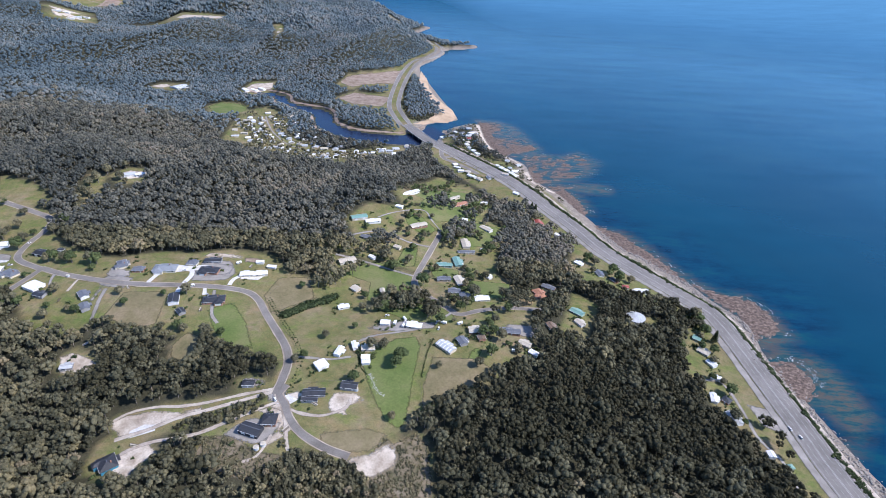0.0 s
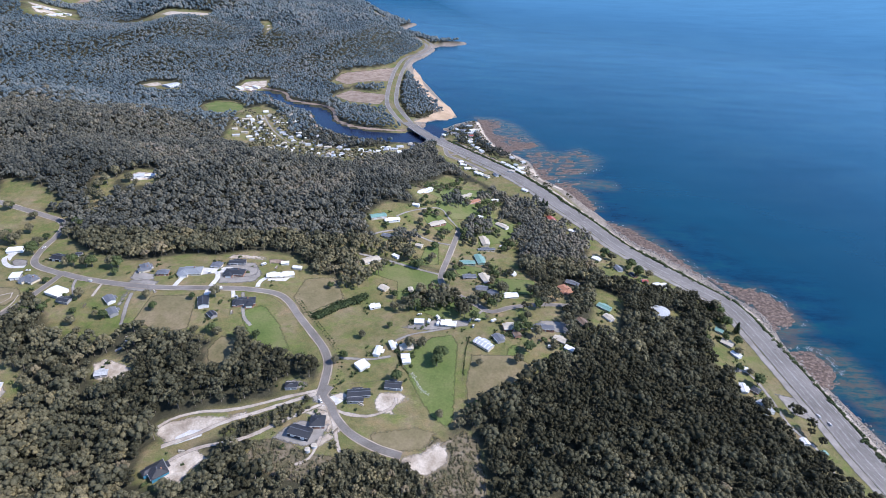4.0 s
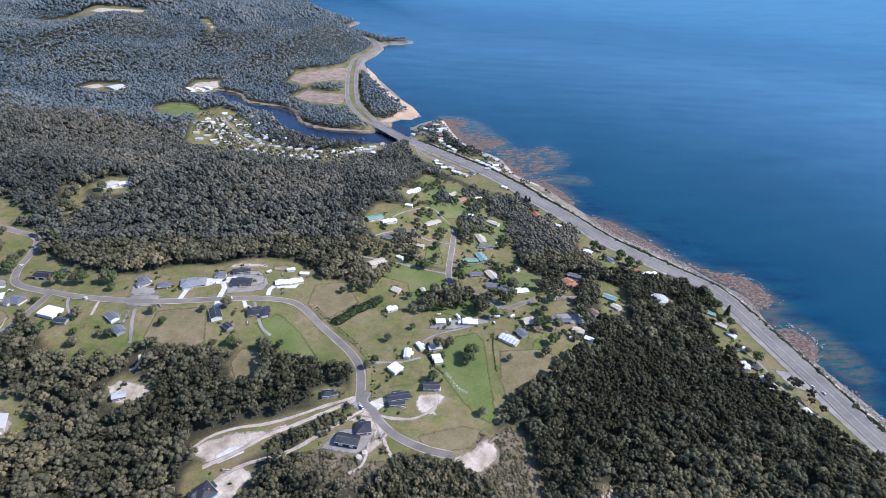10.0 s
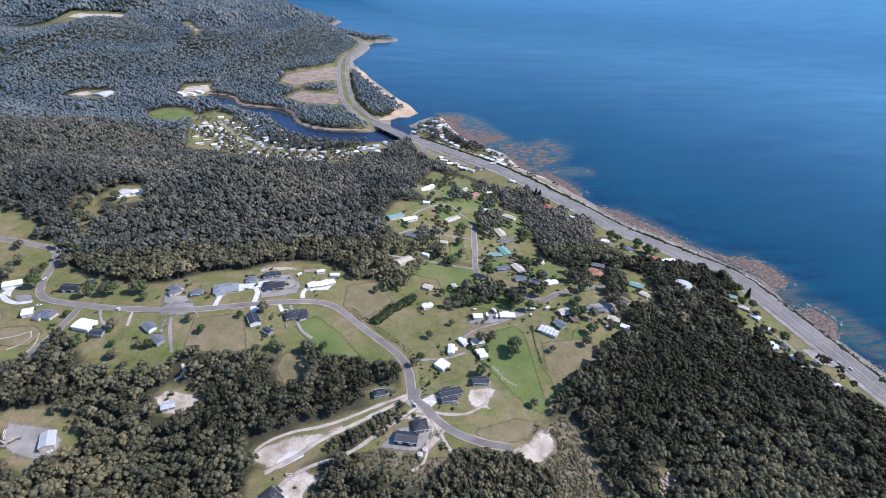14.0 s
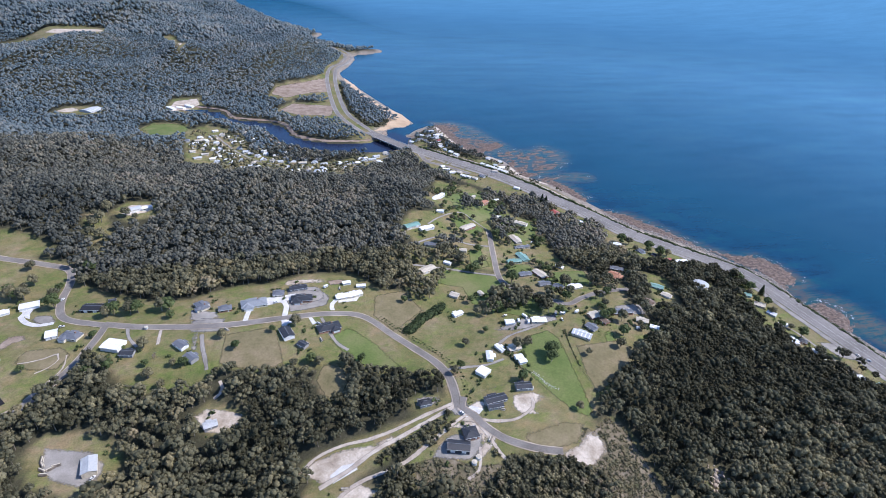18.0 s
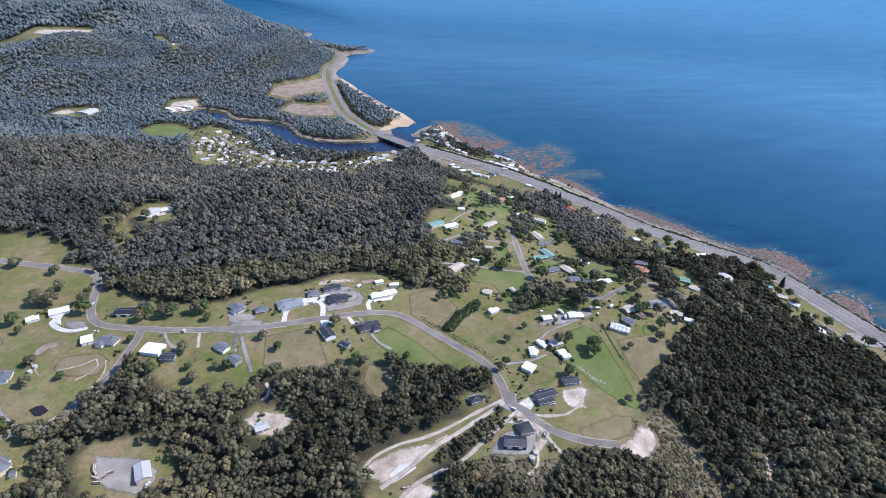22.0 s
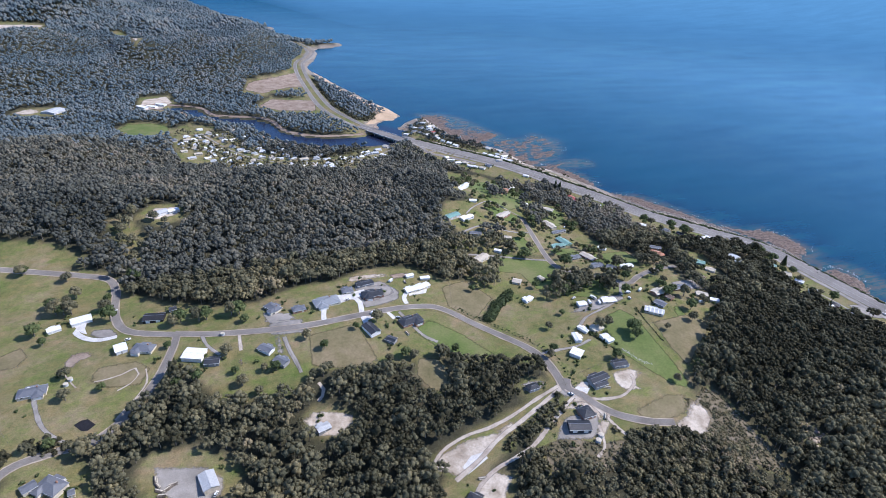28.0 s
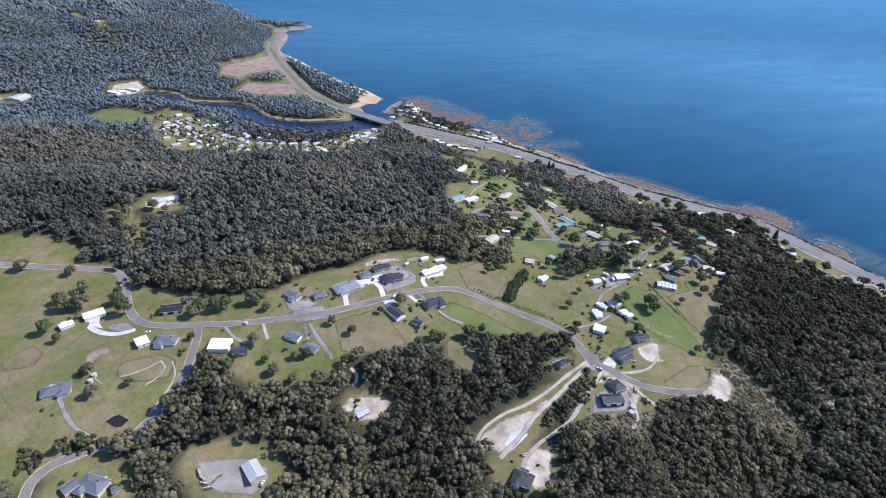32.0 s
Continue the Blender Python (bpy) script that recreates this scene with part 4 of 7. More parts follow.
HIGHWAY_HOUSES = [
    (154.2, 579.2, -42, 10.3, 6, 'gable', 'white', 'white'),
    (173.6, 556.2, -79, 12.7, 6, 'gable', 'grey', 'white'),
    (188.3, 544.4, -59, 8.9, 6, 'gable', 'charcoal', 'brick'),
    (214.8, 529.4, 12, 18.1, 6, 'gable', 'white', 'white'),
    (251.3, 452.9, -36, 7.8, 7, 'gable', 'green', 'green'),
    (250.3, 432.5, -44, 11, 8, 'gable', 'cream', 'cream'),
    (251.1, 415, -61, 9.1, 6, 'gable', 'white', 'white'),
    (246.8, 393.9, -16, 9.1, 4, 'gable', 'white', 'white'),
    (232.3, 364.9, -103, 11.1, 5, 'gable', 'white', 'white'),
    (244.1, 364.8, -49, 6.8, 7, 'hip', 'charcoal', 'brick'),
    (241.6, 343.7, -74, 14.2, 7, 'gable', 'silver', 'white'),
    (255.1, 307.6, -88, 5.9, 5, 'gable', 'white', 'white'),
]
SHORE_HOUSES = [
    (264.2, 297.1, -78, 4.1, 6, 'hip', 'green', 'cream'),
    (142.8, 662.3, -39, 8.4, 5, 'gable', 'white', 'white'),
    (16.7, 657, -14, 6.7, 5, 'gable', 'white', 'white'),
    (5.9, 901.6, -22, 11.5, 5, 'gable', 'white', 'cream'),
    (27.4, 865.6, -54, 11.2, 5, 'gable', 'white', 'white'),
    (42.9, 851.8, -47, 9.6, 6, 'gable', 'cream', 'white'),
    (58.2, 859.1, -69, 11.4, 5, 'gable', 'grey', 'white'),
    (98.2, 799.9, -42, 9.0, 5, 'gable', 'white', 'white'),
    (198.2, 532.2, -4, 6.8, 5, 'gable', 'red', 'white'),
    (34.1, 860.8, -52, 8.9, 6, 'gable', 'white', 'white'),
]
HAMLET_HOUSES = [
    (25.2, 1032.2, 25, 7.6, 7, 'gable', 'cream', 'white'),
    (1.7, 1057.3, -60, 6.7, 7, 'gable', 'grey', 'cream'),
    (95.0, 942.6, -60, 7.3, 7, 'gable', 'silver', 'white'),
    (97.3, 905.9, -60, 7.4, 6, 'gable', 'silver', 'cream'),
    (113.3, 930.9, 25, 7.1, 7, 'gable', 'silver', 'white'),
    (-52.8, 1059.7, -50, 8.9, 6, 'gable', 'white', 'white'),
    (2.0, 914.5, 30, 7.5, 7, 'gable', 'white', 'cream'),
    (24.3, 882.2, -50, 9.5, 6, 'gable', 'cream', 'cream'),
    (1.8, 1091.0, -50, 8.1, 6, 'gable', 'white', 'cream'),
    (-24.3, 1063.5, -50, 9.4, 6, 'gable', 'white', 'white'),
    (-51.5, 1025.8, -40, 11.2, 6, 'gable', 'white', 'white'),
    (14.2, 1089.2, 34, 11.5, 6, 'gable', 'grey', 'white'),
    (31.8, 1092.4, 38, 11.5, 7, 'gable', 'white', 'white'),
    (23.1, 1017.8, -59, 9.5, 7, 'gable', 'white', 'white'),
    (28.4, 999.8, -63, 8.9, 6, 'gable', 'silver', 'white'),
    (35.6, 985.5, -59, 9.1, 7, 'gable', 'white', 'white'),
    (42.2, 970, -65, 11.0, 6, 'gable', 'white', 'white'),
    (12.6, 1041.8, 26, 10.5, 6, 'gable', 'white', 'cream'),
    (27.9, 1055.2, 29, 9.1, 6, 'gable', 'red', 'white'),
    (76.4, 915.2, -50, 6.7, 6, 'gable', 'white', 'white'),
    (83.2, 903.7, -59, 8.3, 7, 'gable', 'white', 'white'),
    (90.1, 893.8, -59, 8.1, 7, 'gable', 'white', 'white'),
]
FAR_HOUSES = [
    (-664.1, 1333.7, 59, 33.5, 30, 'gable', 'silver', 'silver'),
    (-509.8, 1341.8, -50, 26.6, 9, 'gable', 'white', 'white'),
    (-493, 1357.9, -35, 21.7, 10, 'gable', 'white', 'white'),
    (-475.4, 1362.8, -40, 22.1, 8, 'gable', 'white', 'white'),
    (-428.6, 675.8, 31, 13.8, 9, 'gable', 'silver', 'white'),
    (-416.1, 679.2, 26, 11.2, 7, 'gable', 'white', 'white'),
    (-132.6, 960.9, 19, 17.6, 6, 'gable', 'white', 'white'),
    (97.8, 882.5, -48, 8.7, 6, 'gable', 'white', 'white'),
    (103.9, 871.6, -63, 10.3, 6, 'gable', 'white', 'cream'),
    (-6.8, 1067.6, 23, 11.2, 6, 'gable', 'grey', 'cream'),
]
POINT_HOUSES = [
    (-1243.6, 1813.4, 26, 24, 9, 'gable', 'white', 'white'),
    (-1229.6, 1836.9, -8, 24, 9, 'gable', 'white', 'white'),
    (-1193.8, 1828, 28, 24, 9, 'gable', 'silver', 'white'),
    (-1186, 1858.9, -6, 24, 9, 'gable', 'white', 'white'),
    (-1194.8, 1795, 29, 24, 9, 'gable', 'white', 'white'),
    (26.4, 1073.8, 17, 12.6, 7, 'gable', 'silver', 'white'),
    (41.3, 1103.7, 20, 13.6, 7, 'gable', 'cream', 'white'),
    (27.8, 1121.3, -1, 11.9, 7, 'gable', 'silver', 'white'),
    (104.7, 893.5, 17, 11.9, 7, 'gable', 'white', 'white'),
    (86.9, 877.2, -18, 9.7, 7, 'gable', 'cream', 'white'),
    (12.4, 885.9, 8, 10.2, 7, 'gable', 'white', 'white'),
    (-199.4, 495.1, 11, 7.6, 4, 'gable', 'white', 'white'),
    (-185.6, 488.9, -4, 8.9, 4, 'gable', 'white', 'white'),
]
PADDOCK_TREES = [(-147, 461), (-82, 430), (-84, 400), (-107, 384), (-42, 348), (-40, 298), (-74, 332), (-7, 350), (22, 503), (38, 509), (49, 585), (38, 688), (16, 686), (-26, 636), (-18, 712), (-62, 602), (8, 620), (-8, 608), (10, 433), (53, 465), (-8, 409), (77, 548), (-44, 554), (-46, 530), (-68, 512), (-79, 541), (-62, 430), (-42, 436), (-83, 452), (-74, 444), (40, 399), (46, 389), (37, 369), (26, 355), (56, 436), (-208, 378), (-197, 379), (-231, 382), (-354, 460), (-393, 484), (-405, 401), (-309, 425), (-268, 426), (-249, 431), (-237, 385)]
ROADSIDE_TREES = [(-251, 383), (-297, 410), (-344, 401), (-336, 399), (-350, 381), (-365, 374), (-497, 539), (-508, 536), (-370, 424), (-119, 356), (-125, 350), (-152, 353), (-55, 371), (55, 360), (36, 344), (-12, 305), (-162, 517), (224, 430), (223, 419), (260, 433), (254, 417), (242, 392), (251, 388), (251, 374), (241, 343), (249, 340), (255, 455), (250, 438), (165, 556), (186, 558), (192, 542), (164, 587), (209, 550), (216, 413), (226, 377), (-538, 592), (-498, 534), (-504, 482), (-491, 547), (-465, 534), (-476, 410), (-454, 413), (-480, 434), (-365, 404), (-361, 392), (-392, 405), (-445, 360), (-478, 370), (-491, 370), (-412, 445), (-407, 410)]
REEF_SHELF = [(43.3, 1208.1), (81.8, 1208.5), (115.7, 1186.8), (145.7, 1105), (166.8, 1031.5), (131.2, 1008.4), (79.3, 981.1), (61.9, 1026.7), (51.7, 1059.5), (52.1, 1121), (49.6, 1172.6)]
REEF_POINT = [(288.8, 576), (313.1, 555.9), (349.4, 548.2), (363.2, 522.7), (361.9, 479.5), (339.3, 468.4), (300.8, 456.5), (319.8, 483), (320.3, 509.3), (308.6, 537.6)]
REEF_MID = [(305.8, 430.7), (338.1, 444.2), (352.3, 430.5), (354.9, 409.1), (342.9, 388.6), (307.4, 368.4), (300.3, 379.3), (302, 405)]
REEF_SOUTH = [(299.2, 341.9), (333.1, 328.3), (296.8, 296.4), (294.4, 317.2)]
REEF_STRIP = [(189, 730.4), (238.9, 697.4), (281.1, 611.6), (296.1, 567.8), (258.2, 575.6), (227, 639.5)]
REEF_BANK = [(92.5, 989.2), (131.2, 1008.4), (189.4, 1010.5), (235, 1023.2), (260.5, 972.4), (253.4, 929.1), (218.1, 901.2), (172.9, 864.8), (128, 853.7), (123.5, 888.3), (127.3, 936), (122.3, 976.3)]
REEF_SPIT = [(150.1, 857.9), (199.5, 866.2), (257.5, 861), (250.7, 845.5), (189.8, 840.7), (202.2, 807.9), (212.2, 750.5), (186.5, 746.4), (167.7, 783.8)]
REEF_WEED = [(361.2, 436.2), (370.2, 413.6), (374.1, 368), (348.2, 342.9), (339.4, 373.9)]
SCRUB_SLOPE = [(-164.1, 300.4), (-122.1, 261.9), (-85.5, 272.3), (-21.2, 281.4), (-3.1, 234.1), (-12.1, 197.8), (-73.8, 183), (-152.2, 210.3), (-156.7, 262.8)]
SCRUB_HOLLOW = [(-244.1, 377.5), (-229.5, 377.2), (-224.1, 351.7), (-234.8, 339.9), (-241, 359.7)]
PINES = [(268.3, 451.4), (115.2, 737.3), (119.9, 732.6)]
RIVER_ROW = [(-347.2, 943.9), (-333.2, 946.1), (-321.4, 954.5), (-307.9, 948.5), (-294.5, 942.6), (-276.9, 930.5), (-260.5, 918.7), (-245.6, 898.1), (-227.2, 887.9), (-212.8, 885.5), (-199.4, 889.7), (-186.7, 904), (-416.1, 1076.3), (-406.4, 1088.9), (-404.7, 1042.9), (-399.1, 1158.8), (-382.2, 1129.8), (-421.4, 1025.8), (-409.1, 992.9), (-335.8, 983.6)]
GROVES = [
    [(-151.1, 566.6), (-105.7, 588.1), (-63.7, 575), (-65.2, 531.7), (-97.6, 503.8), (-136.7, 488.8), (-168, 480.7), (-171.2, 509.7)],
    [(-120.5, 502.7), (-99, 499.4), (-112.3, 468.2), (-131.6, 466.6)],
    [(-54, 462.6), (-26.8, 454.7), (-32.8, 430.3), (-56.2, 427.9), (-67.4, 437.3)],
    [(3.2, 637.6), (46.7, 665.2), (13.3, 586.7), (-19.9, 572.9)],
    [(81.6, 512.1), (139, 518), (108.4, 456.3), (33.2, 425.4)],
    [(38.2, 351.9), (77.5, 363.1), (65.3, 344), (31.8, 337.9)],
    [(-15.5, 715), (54.4, 777.1), (9.2, 683.2), (-37.4, 651.8)],
    [(-137.1, 558.5), (-97.3, 571.8), (-67.2, 558.2), (-69.3, 531.3), (-91.3, 524), (-134.4, 529.2)],
    [(9.3, 665.2), (33.3, 681.9), (8.5, 603.3), (-14, 595.4)],
    [(-134.3, 499.8), (-116.2, 503.8), (-117.8, 467), (-134.6, 458.6), (-137.7, 479.3)],
    [(-54.2, 460.8), (-21.6, 451.4), (-29.4, 429), (-57.4, 432.1), (-76.2, 421.2), (-77.5, 432.3)],
    [(8.5, 449.1), (37.2, 448.8), (20.6, 426.3), (-4.7, 424.8)],
    [(-21.7, 432.5), (-3.4, 432.9), (-11.5, 412.1), (-31.3, 407.4)],
    [(71.9, 661.5), (117.1, 689.4), (80, 609.9), (51.2, 600.9)],
]
THICKETS = [
    [(-102.7, 271.0), (-63.2, 262.2), (-44.2, 245.9), (-41.2, 224.1), (-19.8, 195.2), (-27.9, 180.5), (-137.0, 216.3), (-132.4, 247.5)],
    [(-492.5, 380.0), (-478.7, 378.7), (-465.5, 371.8), (-466.4, 365.8), (-480.5, 364.6), (-491.4, 370.3)],
    [(-515.7, 378.2), (-507.7, 377.2), (-500.4, 369.8), (-500.9, 361.1), (-512.4, 358.5)],
    [(-140.6, 313.9), (-166.7, 301.6), (-198.3, 287.7), (-196.4, 281.1), (-177.2, 283.8), (-155.2, 294.3), (-140, 306.1)],
    [(-129.6, 311.4), (-140.6, 299.5), (-157.5, 287.5), (-160.6, 290.2), (-144.7, 301.1)],
    [(-118.3, 278), (-99.6, 261.8), (-67.6, 259.4), (-72.5, 248.7), (-54.2, 227), (-108.3, 234.8), (-103.8, 251.3)],
    [(-191.9, 272.3), (-169.6, 277.4), (-176.2, 254.8), (-200.9, 251.9)],
]
BEACH = [(2.7, 1216.2), (-15, 1169.4), (-42, 1176.7), (-68.6, 1152.1), (-89.4, 1143.2), (-62.1, 1181.6), (-47.4, 1205.6), (-48.1, 1258.3), (-59.3, 1316.8), (-78.2, 1379.6), (-92.9, 1447.8), (-103.9, 1558.3), (-107.3, 1676.8), (-84.4, 1792.5), (-54.6, 1848.9), (-77.9, 1759.2), (-88.7, 1663.1), (-81.9, 1570.5), (-71.6, 1465.7), (-53, 1384.6), (-25.7, 1318.8), (-7.7, 1281.2)]
RUBBLE = [(-62.8, 339.8), (-58.7, 333.8), (-56.5, 325.8), (-48.3, 317.7)]
POND = [(-467.7, 385.9), (-463.7, 388.7), (-459.8, 388.9), (-454.6, 383.1), (-458.8, 379.1), (-462.6, 379.8)]
FENCES = [
    [(-13.9, 385.8), (-18.3, 367.6), (-21.5, 339), (-19.7, 323.7), (-17.1, 309.5)],
    [(-80.8, 378.4), (-74.7, 362.7), (-69.2, 346.9), (-63.4, 339.3)],
    [(-112.5, 326.6), (-92.8, 329.5), (-73.1, 331.6)],
    [(-129.5, 318.8), (-126.4, 334.1), (-125.7, 350.6), (-127.1, 360.6)],
    [(-126.2, 361.9), (-137.1, 379.8), (-149.5, 396.8), (-158.2, 411.6)],
    [(-336.8, 486.4), (-338.2, 465.7), (-335.9, 454)],
    [(-531.4, 433.8), (-518.2, 409.7), (-506.2, 386.2), (-502.7, 380.6)],
    [(-162.4, 483), (-174.2, 445.1)],
    [(-181.1, 422.7), (-197.3, 435.8), (-212.5, 439.4)],
    [(-328.5, 435.1), (-317.9, 389.3)],
]
CARAVANS = [(-248.8, 442.5), (-40.9, 403.7), (-40.8, 414.5), (-4.6, 409.4), (10, 409.3), (-49.1, 407.7), (-500, 426.2), (57.3, 376.6), (-219.9, 489.9)]
STACKS = [(-417.3, 333.8), (-416.1, 329.6), (-414.9, 325.5), (-413.3, 322.1), (-407.2, 328.1), (-409.7, 326.2), (-115.4, 284.8), (-206.5, 486.8), (-227.7, 410.7), (-305.7, 434.3), (-99.3, 307.6), (-219.9, 270.6)]
CARS = [(287.7, 339.6), (292, 330.9), (-457, 514.4), (-229.4, 431.9), (-57.8, 420.5), (-11.2, 409.9), (-39.3, 411.3), (-9, 400.4), (-442.3, 466.1), (-382.6, 315.2), (-129.8, 309.7), (-266.4, 467.1), (36.5, 586.2), (238.1, 333.5)]
TANK = (187.6, 459.4)
BIG_TREES = [(263, 484), (262, 473), (263, 464), (264, 493), (168, 593), (117, 706), (194, 545), (175, 586), (192, 567), (-503, 525), (-497, 523), (-491, 522), (-513, 498), (-465, 519), (-459, 501), (-409, 475), (-404, 477), (-364, 473), (-358, 473), (-390, 474), (-384, 474), (-540, 591), (-446, 563), (-65, 369), (-61, 512), (24, 465), (31, 395), (-57, 453), (-28, 484), (1, 692), (-8, 594), (10, 604), (-39, 356)]
HEDGE = [(-153.2, 411.7), (-140.8, 425.1), (-127, 437.4), (-113, 448.4)]
ROADS = ROADS_A + ROADS_B + ROADS_C + ROADS_D + ROADS_E + ROADS_F + ROADS_G + ROADS_H
PATCHES = PATCHES_A + PATCHES_B + PATCHES_C + PATCHES_D + PATCHES_E + PATCHES_F + PATCHES_G + PATCHES_H + PATCHES_I + PATCHES_J + PATCHES_K + PATCHES_L + PATCHES_M + PATCHES_N + PATCHES_O
CLEARINGS = CLEARINGS_A + CLEARINGS_B + CLEARINGS_C + CLEARINGS_D + CLEARINGS_E + CLEARINGS_F + CLEARINGS_G + CLEARINGS_H + CLEARINGS_I + CLEARINGS_J + CLEARINGS_K

HILL_CLEARINGS = [CLEARINGS_B[0], CLEARINGS_A[0], CLEARINGS_H[0], CLEARINGS_I[1]] + CLEARINGS_E + CLEARINGS_F + CLEARINGS_G

# ---- helpers for meshes ----
def mesh_of(name, verts, faces, mat):
    me = bpy.data.meshes.new(name)
    me.from_pydata(verts, [], faces)
    me.materials.append(mat)
    return me


def part(name, bm, mat, parent, label=""):
    """One mesh object under a thing or under a part."""
    me = bpy.data.meshes.new(name)
    bm.to_mesh(me)
    bm.free()
    me.materials.append(mat)
    ob = new(name, me)
    ob.parent = parent
    return tagged(ob, label)


def box(bm, x0, y0, z0, x1, y1, z1):
    m = Matrix.Translation(((x0 + x1) / 2, (y0 + y1) / 2, (z0 + z1) / 2)) @ Matrix.Diagonal((x1 - x0, y1 - y0, z1 - z0, 1))
    bmesh.ops.create_cube(bm, size=1, matrix=m)
    return bm


def ground_at(x, y):
    return float(height(np.array([x]), np.array([y]))[0])


def triangle_soup(name, verts, tris, mat, tone=None):
    """A mesh from arrays, with one shade a vertex."""
    me = bpy.data.meshes.new(name)
    me.vertices.add(len(verts))
    me.vertices.foreach_set("co", np.asarray(verts, np.float32).ravel())
    me.loops.add(tris.size)
    me.loops.foreach_set("vertex_index", tris.astype(np.int32).ravel())
    me.polygons.add(len(tris))
    me.polygons.foreach_set("loop_start", np.arange(0, tris.size, 3, dtype=np.int32))
    if tone is not None:
        me.attributes.new("tone", "FLOAT", "POINT").data.foreach_set("value", np.asarray(tone, np.float32))
    me.update(calc_edges=True)
    me.materials.append(mat)
    return me


# ---- ground and sea ----
def spread(core, fine, low, high, grow):
    """Coordinates, close together in the core and wider apart beyond it."""
    mid = list(np.arange(core[0], core[1] + fine, fine))
    s, v = fine, mid[-1]
    while v < high:
        s *= grow
        v += min(s, 220)
        mid.append(v)
    s, v = fine, mid[0]
    while v > low:
        s *= grow
        v -= min(s, 220)
        mid.insert(0, v)
    return np.array(mid)


GX = spread((-590, 350), 5.0, -6400, 900, 1.07)
GY = spread((140, 800), 5.0, -1100, 6400, 1.03)


def clearing_cover(px, py):
    """How far a point lies inside a clearing (metres; negative: in the woods)."""
    best = np.full(px.shape, -1e9)
    for poly in CLEARINGS:
        best = np.maximum(best, edge_distance(px, py, poly))
    return best


def land_mesh():
    px, py = np.meshgrid(GX, GY)
    px, py = px.ravel(), py.ravel()
    z = height(px, py)
    nx, ny = len(GX), len(GY)
    i, j = np.meshgrid(np.arange(nx - 1), np.arange(ny - 1))
    a = (j * nx + i).ravel()
    me = bpy.data.meshes.new("ground")
    me.vertices.add(len(px))
    me.vertices.foreach_set("co", np.c_[px, py, z].astype(np.float32).ravel())
    quads = np.c_[a, a + 1, a + nx + 1, a + nx].astype(np.int32)
    me.loops.add(quads.size)
    me.loops.foreach_set("vertex_index", quads.ravel())
    me.polygons.add(len(quads))
    me.polygons.foreach_set("loop_start", np.arange(0, quads.size, 4, dtype=np.int32))
    me.polygons.foreach_set("use_smooth", np.ones(len(quads), bool))
    d = edge_distance(px, py, COAST + COAST_FAR)
    road = line_distance(px, py, HIGHWAY)
    cleared = np.maximum(step01(-3, 3, clearing_cover(px, py)), 1 - step01(38, 60, road))
    stony = 1 - step01(13, 24, d)
    me.attributes.new("cleared", "FLOAT", "POINT").data.foreach_set("value", cleared.astype(np.float32))
    me.attributes.new("stony", "FLOAT", "POINT").data.foreach_set("value", stony.astype(np.float32))
    me.update(calc_edges=True)
    me.materials.append(M["land"])
    return me


ground = tagged(new("ground", land_mesh()), "rolling coastal land with dry grass and forest floor", "ground", kind="structure")


def sea_mesh():
    xs, ys = spread((-460, 480), 9.0, -6000, 7500, 1.09), spread((190, 1250), 10.0, -1100, 7500, 1.07)
    # out to the horizon
    xs, ys = np.r_[-30000, xs, 9500, 14000, 25000, 60000], np.r_[ys, 9500, 14000, 25000, 60000]
    px, py = np.meshgrid(xs, ys)
    px, py = px.ravel(), py.ravel()
    nx, ny = len(xs), len(ys)
    i, j = np.meshgrid(np.arange(nx - 1), np.arange(ny - 1))
    a = (j * nx + i).ravel()
    me = bpy.data.meshes.new("sea")
    me.from_pydata(np.c_[px, py, 0 * px].tolist(), [], np.c_[a, a + 1, a + nx + 1, a + nx].tolist())
    d = -edge_distance(px, py, COAST + COAST_FAR)
    wob = np.array([noise.noise((x * 0.012, y * 0.008, 3)) for x, y in zip(px, py)])
    shallow = 1 - step01(12, 170, d + 90 * wob)
    reef = np.full(px.shape, -1e9)
    for poly in (REEF_SHELF, REEF_POINT, REEF_MID, REEF_SOUTH, REEF_STRIP, REEF_BANK, REEF_SPIT, REEF_WEED):
        reef = np.maximum(reef, edge_distance(px, py, poly))
    weedy = step01(-20, 6, reef + 22 * wob) * (d > -15)
    murky_blue = step01(-6, 6, edge_distance(px, py, LAKE))
    me.attributes.new("shallow", "FLOAT", "POINT").data.foreach_set("value", shallow.astype(np.float32))
    me.attributes.new("weedy", "FLOAT", "POINT").data.foreach_set("value", weedy.astype(np.float32))
    me.attributes.new("murky_blue", "FLOAT", "POINT").data.foreach_set("value", murky_blue.astype(np.float32))
    me.polygons.foreach_set("use_smooth", np.ones(len(me.polygons), bool))
    me.materials.append(M["water"])
    return me


tagged(new("sea", sea_mesh()), "calm deep blue sea paling towards the horizon", "sea", kind="structure")


